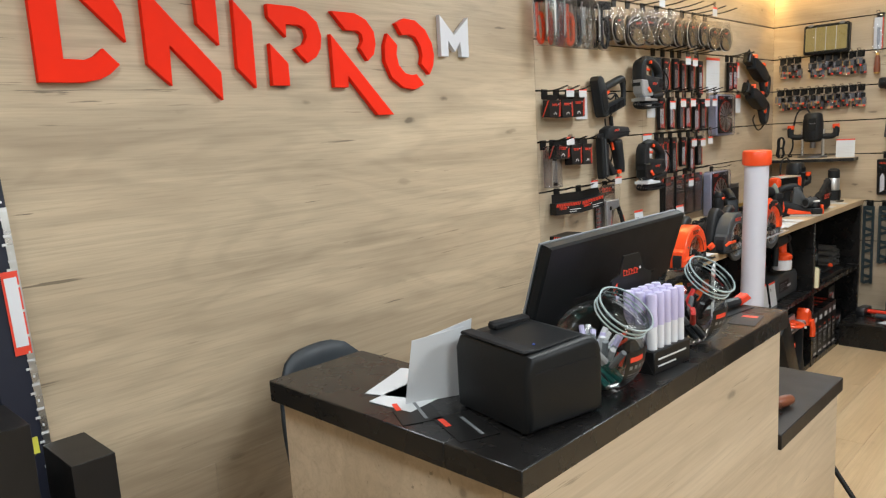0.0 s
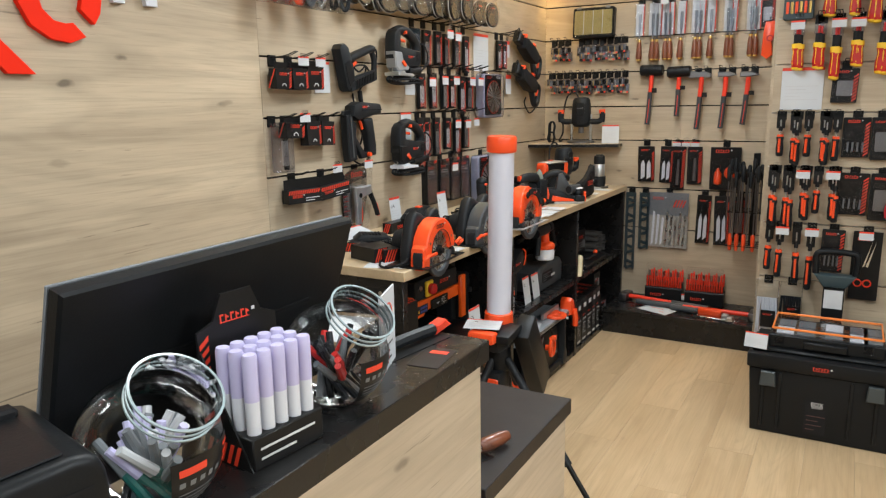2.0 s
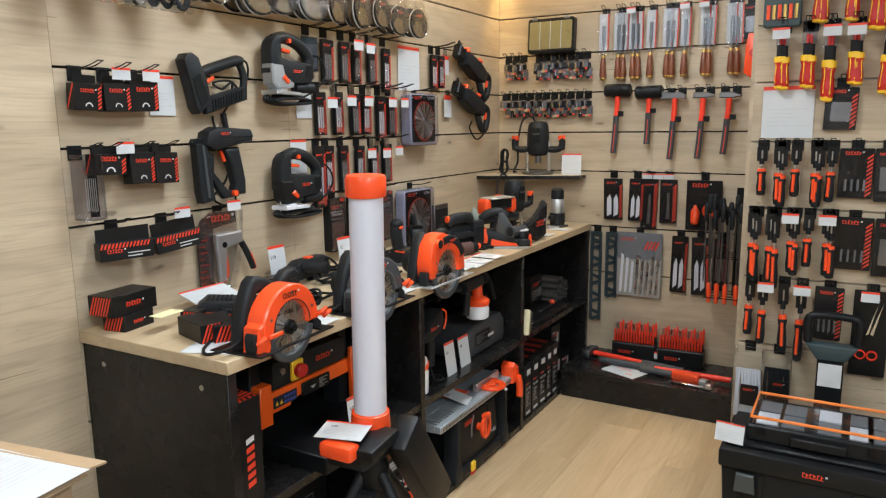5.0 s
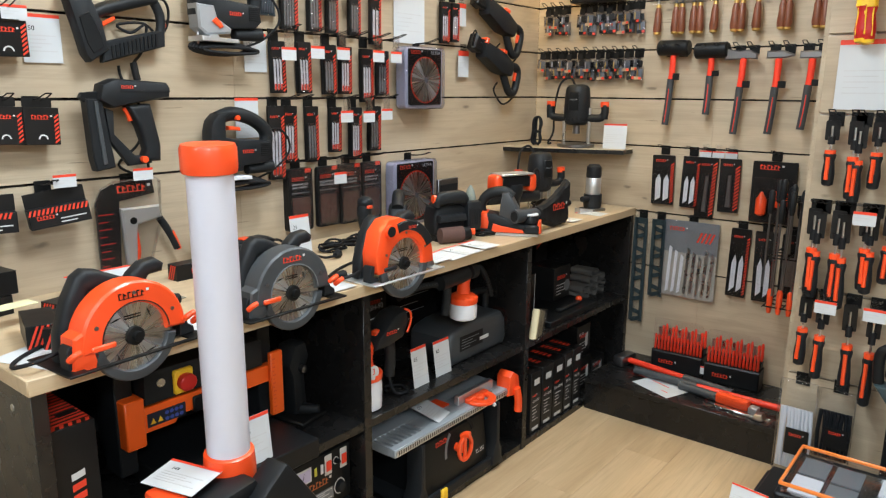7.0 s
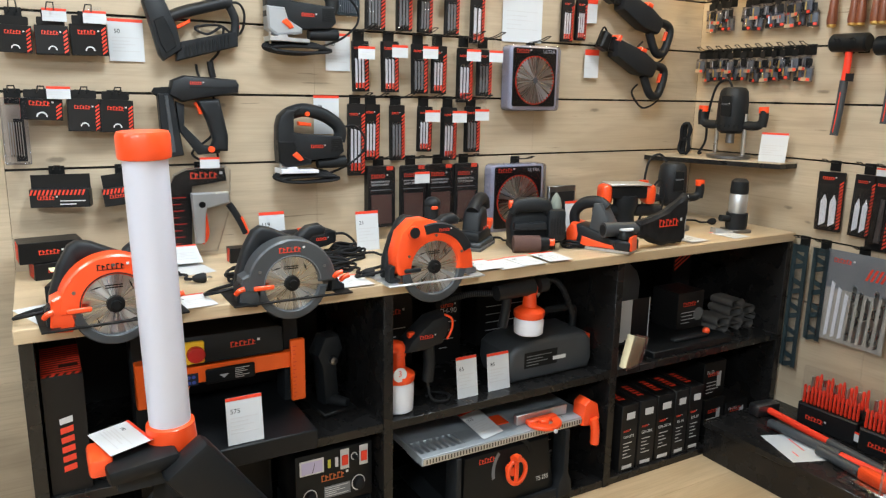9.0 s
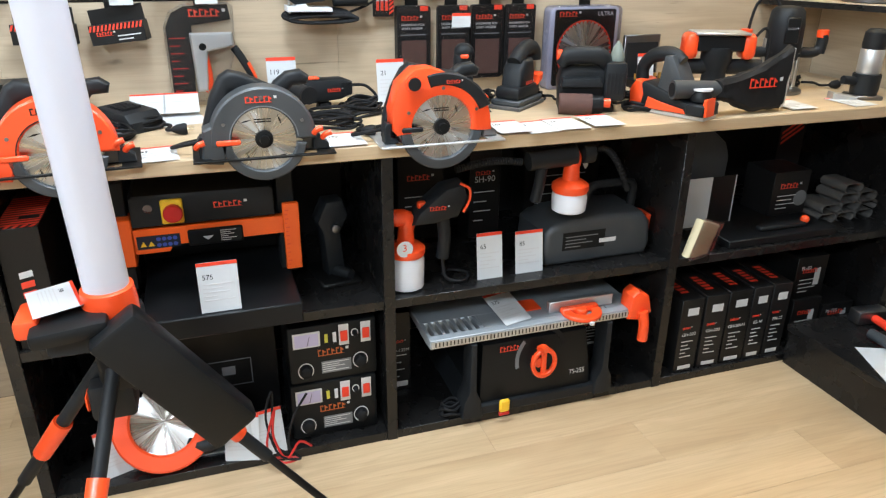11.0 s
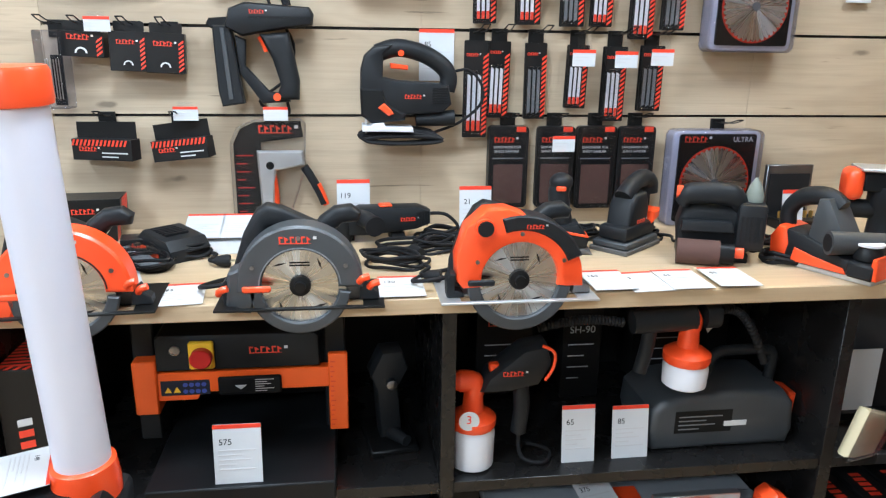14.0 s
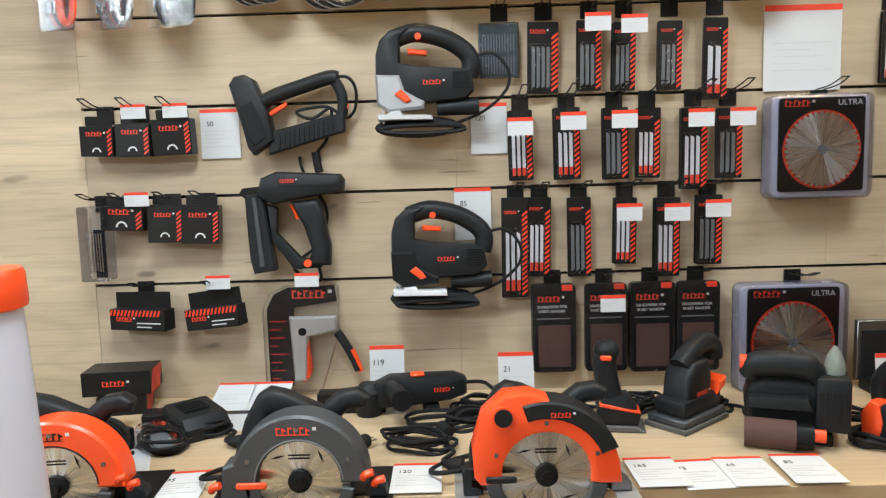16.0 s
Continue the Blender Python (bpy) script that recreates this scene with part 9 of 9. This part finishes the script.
for x, y, rz in ((-0.875, 0.80, 62), (-0.76, 0.805, 68)):
    p = thing("leaflet", pose(x, y, CT + 0.0006, 0, 0, rz), "black promotional card with red and grey print", "leaflet", "dark counter cards")
    part("sheet", box(fresh(), -0.035, 0.035, -0.055, 0.055, 0, 0.0008), card_black, p)
    part("red_block", box(fresh(), -0.03, -0.02, 0.01, 0.045, 0.0009, 0.0013), red_print, p)
    part("grey_print", box(fresh(), 0.006, 0.012, -0.045, 0.035, 0.0009, 0.0013), mid_grey, p)

# desk side: carton with papers, small tool on the lower top, chair
kb = thing("cardboard_box", pose(-1.215, 2.0, 0.73, 0, 0, 10), "open brown cardboard box with papers on top", "cardboard box")
part("body", box(fresh(), -0.14, 0.10, -0.11, 0.10, 0.0, 0.21, 0.002), kraft, kb)
o = part("flap", box(fresh(), -0.14, 0.14, 0.0, 0.12, -0.002, 0.002), kraft, kb, "raised cardboard flap")
o.matrix_basis = pose(0, 0.10, 0.212, -8, 0, 0) @ Matrix.Diagonal((1, 0.35, 1, 1))
o = part("flap", box(fresh(), 0.0, 0.10, -0.11, 0.10, -0.002, 0.002), kraft, kb, "raised cardboard flap")
o.matrix_basis = pose(0.10, 0, 0.21, 0, 12, 0) @ Matrix.Diagonal((0.4, 1, 1, 1))
for dx, dy, rz in ((0.0, 0.0, 8), (-0.05, -0.09, -8)):
    p = thing("paper_sheet", pose(-1.225 + dx, 2.0 + dy, 0.9415 + 0.001 * (rz > 0), 0, 0, rz), "white printed document on the cardboard box", "paper", "loose papers")
    part("sheet", box(fresh(), -0.15, 0.15, -0.105, 0.105, 0, 0.0008), white_paper, p)
    bm = fresh()
    for i in range(16):
        box(bm, -0.12 + i * 0.013, -0.117 + i * 0.013, -0.09, 0.085 - 0.04 * (i % 5 == 4), 0.0009, 0.0011)
    part("small_print", bm, ink_grey, p)
ck = thing("chisel_pack", pose(-0.70, 1.87, 0.73, 0, 0, 70), "bagged tool with brown wooden handle on lower counter", "hand tool")
part("handle", spun(fresh(), [(0.012, 0.0), (0.017, 0.02), (0.016, 0.07), (0.012, 0.09)], 14, "x", (0.06, 0, 0.02)), handle_wood, ck)
part("blade", box(fresh(), -0.12, 0.06, -0.01, 0.01, 0.014, 0.018), steel, ck)
part("bag", box(fresh(), -0.14, 0.08, -0.035, 0.035, 0.0, 0.034, 0.008, 2), clear_hard, ck)

cr = thing("shell_chair", pose(-1.66, 1.33, FL, 0, 0, 100) @ Matrix.Diagonal((1, 1, 1.07, 1)), "dark grey moulded shell chair behind the counter", "chair")
seat = fresh()
n1, n2 = 9, 12
grid = []
for i in range(n2):
    v = i / (n2 - 1)
    row = []
    for j in range(n1):
        u = j / (n1 - 1) * 2 - 1
        if v < 0.5:
            p = Vector((u * 0.21, -0.2 + v * 2 * 0.36, 0.45 + 0.035 * u * u))
        else:
            s = (v - 0.5) * 2
            p = Vector((u * (0.21 - 0.035 * s * s), 0.16 + 0.07 * math.sin(s * 1.4) - 0.05 * u * u, 0.45 + 0.40 * s - 0.06 * s * u ** 4 + 0.035 * u * u * (1 - s)))
        row.append(seat.verts.new(p))
    grid.append(row)
for a, b in zip(grid, grid[1:]):
    for j in range(n1 - 1):
        seat.faces.new((a[j], a[j + 1], b[j + 1], b[j]))
so = part("shell", seat, plain("chair_grey", (0.03, 0.036, 0.042), 0.4), cr)
md_ = so.modifiers.new("thick", "SOLIDIFY")
md_.thickness = 0.012
for x in (-0.17, 0.17):
    for y in (-0.15, 0.13):
        part("leg", rod(fresh(), (x * 0.75, y * 0.75, 0.446), (x * 1.15, y * 1.2, 0.0), 0.014, 0.010), handle_wood, cr)

# goods at the far end of the plain wall
sl = thing("long_saw_pack", pose(-1.80, 0.462, FL, 0, 0, 90), "long black packed guide rail leaning on the wall", "long pack")
o = part("pack", box(fresh(), -0.045, 0.045, -0.03, 0.0, 0.0, 1.55, 0.004), navy, sl)
o.matrix_basis = pose(0.0, 0, 0.0, -5.5, -0.6, 0)
o = part("foil", box(fresh(), 0.028, 0.044, -0.0325, -0.0305, 0.65, 1.45), steel, sl, "shiny foil window")
o.matrix_basis = pose(0.0, 0, 0.0, -5.5, -0.6, 0)
o = part("badge", slab(fresh(), arc(0.0, 1.46, 0.022, 0, 359, 18), -0.034, -0.0305), red_print, sl)
o.matrix_basis = pose(0.0, 0, 0.0, -5.5, -0.6, 0)
tilt = pose(0.0, 0, 0.0, -5.5, -0.6, 0)
for nm, bm, mt in (("corner_tag", box(fresh(), -0.03, 0.02, -0.034, -0.0305, 1.50, 1.54), red_print),
                   ("picture", slab(fresh(), arc(0.0, 1.46, 0.016, 0, 359, 18), -0.0355, -0.0342), lime),
                   ("window_frame", box(fresh(), 0.004, 0.04, -0.034, -0.0328, 1.10, 1.30), red_print),
                   ("window", box(fresh(), 0.009, 0.036, -0.036, -0.0342, 1.12, 1.285), white_plastic),
                   ("vial", box(fresh(), 0.0, 0.016, -0.034, -0.0305, 0.86, 0.90), lime)):
    part(nm, bm, mt, sl).matrix_basis = tilt
bm = fresh()
for i in range(40):
    z = 0.7 + i * 0.02
    box(bm, 0.02 + 0.012 * (i * 7 % 3) / 2, 0.03 + 0.012 * (i * 5 % 3) / 2, -0.0345, -0.033, z, z + 0.006)
part("print", bm, light_print, sl).matrix_basis = tilt
rl = part("rail", box(fresh(), -0.09, -0.046, -0.035, -0.005, 0.0, 1.15, 0.003), tool_black, sl)
rl.matrix_basis = tilt
bm = fresh()
for i in range(36):
    box(bm, -0.088, -0.084, -0.0362, -0.0352, 0.05 + i * 0.03, 0.06 + i * 0.03)
part("edge_print", bm, light_print, rl)
em = part("emblem", slab(fresh(), mm([(-6, 0), (6, 0), (6, 100), (2, 100), (2, 80), (-2, 80), (-2, 60), (2, 60), (2, 40), (-2, 40), (-2, 20), (-6, 20)]), -0.001, 0), light_print, rl)
em.matrix_basis = pose(-0.066, -0.0353, 0.8)
for u, w, h, x in ((0.49, 0.09, 0.92, -1.55), (0.345, 0.10, 1.02, -1.60)):
    c = carton(pose(x, u, FL, 0, 0, 90), w, 0.18, h, "tall black carton standing on the floor")

# ---- floor planks ----
def plank_floor():
    w, ln = 0.193, 1.285
    me = mesh_of("plank", box(fresh(), -w / 2 + 0.0002, w / 2 - 0.0002, -ln / 2 + 0.0002, ln / 2 - 0.0002, -0.012, 0.0, 0.0006), oak_floor)
    for i in range(29):
        for j in range(8):
            x = -2.0 + w / 2 + i * w
            y = -2.6 + ln * (j + (0.37 * i) % 1.0 - 0.5)
            lo, hi = max(y - ln / 2, -2.65), min(y + ln / 2, 5.85)
            if x > 3.5 or hi - lo < 0.05:
                continue
            ob = new("plank", me)
            ob.location, ob.scale = (x, (lo + hi) / 2, FL), (1, (hi - lo) / ln, 1)
            ob.parent = floor


plank_floor()
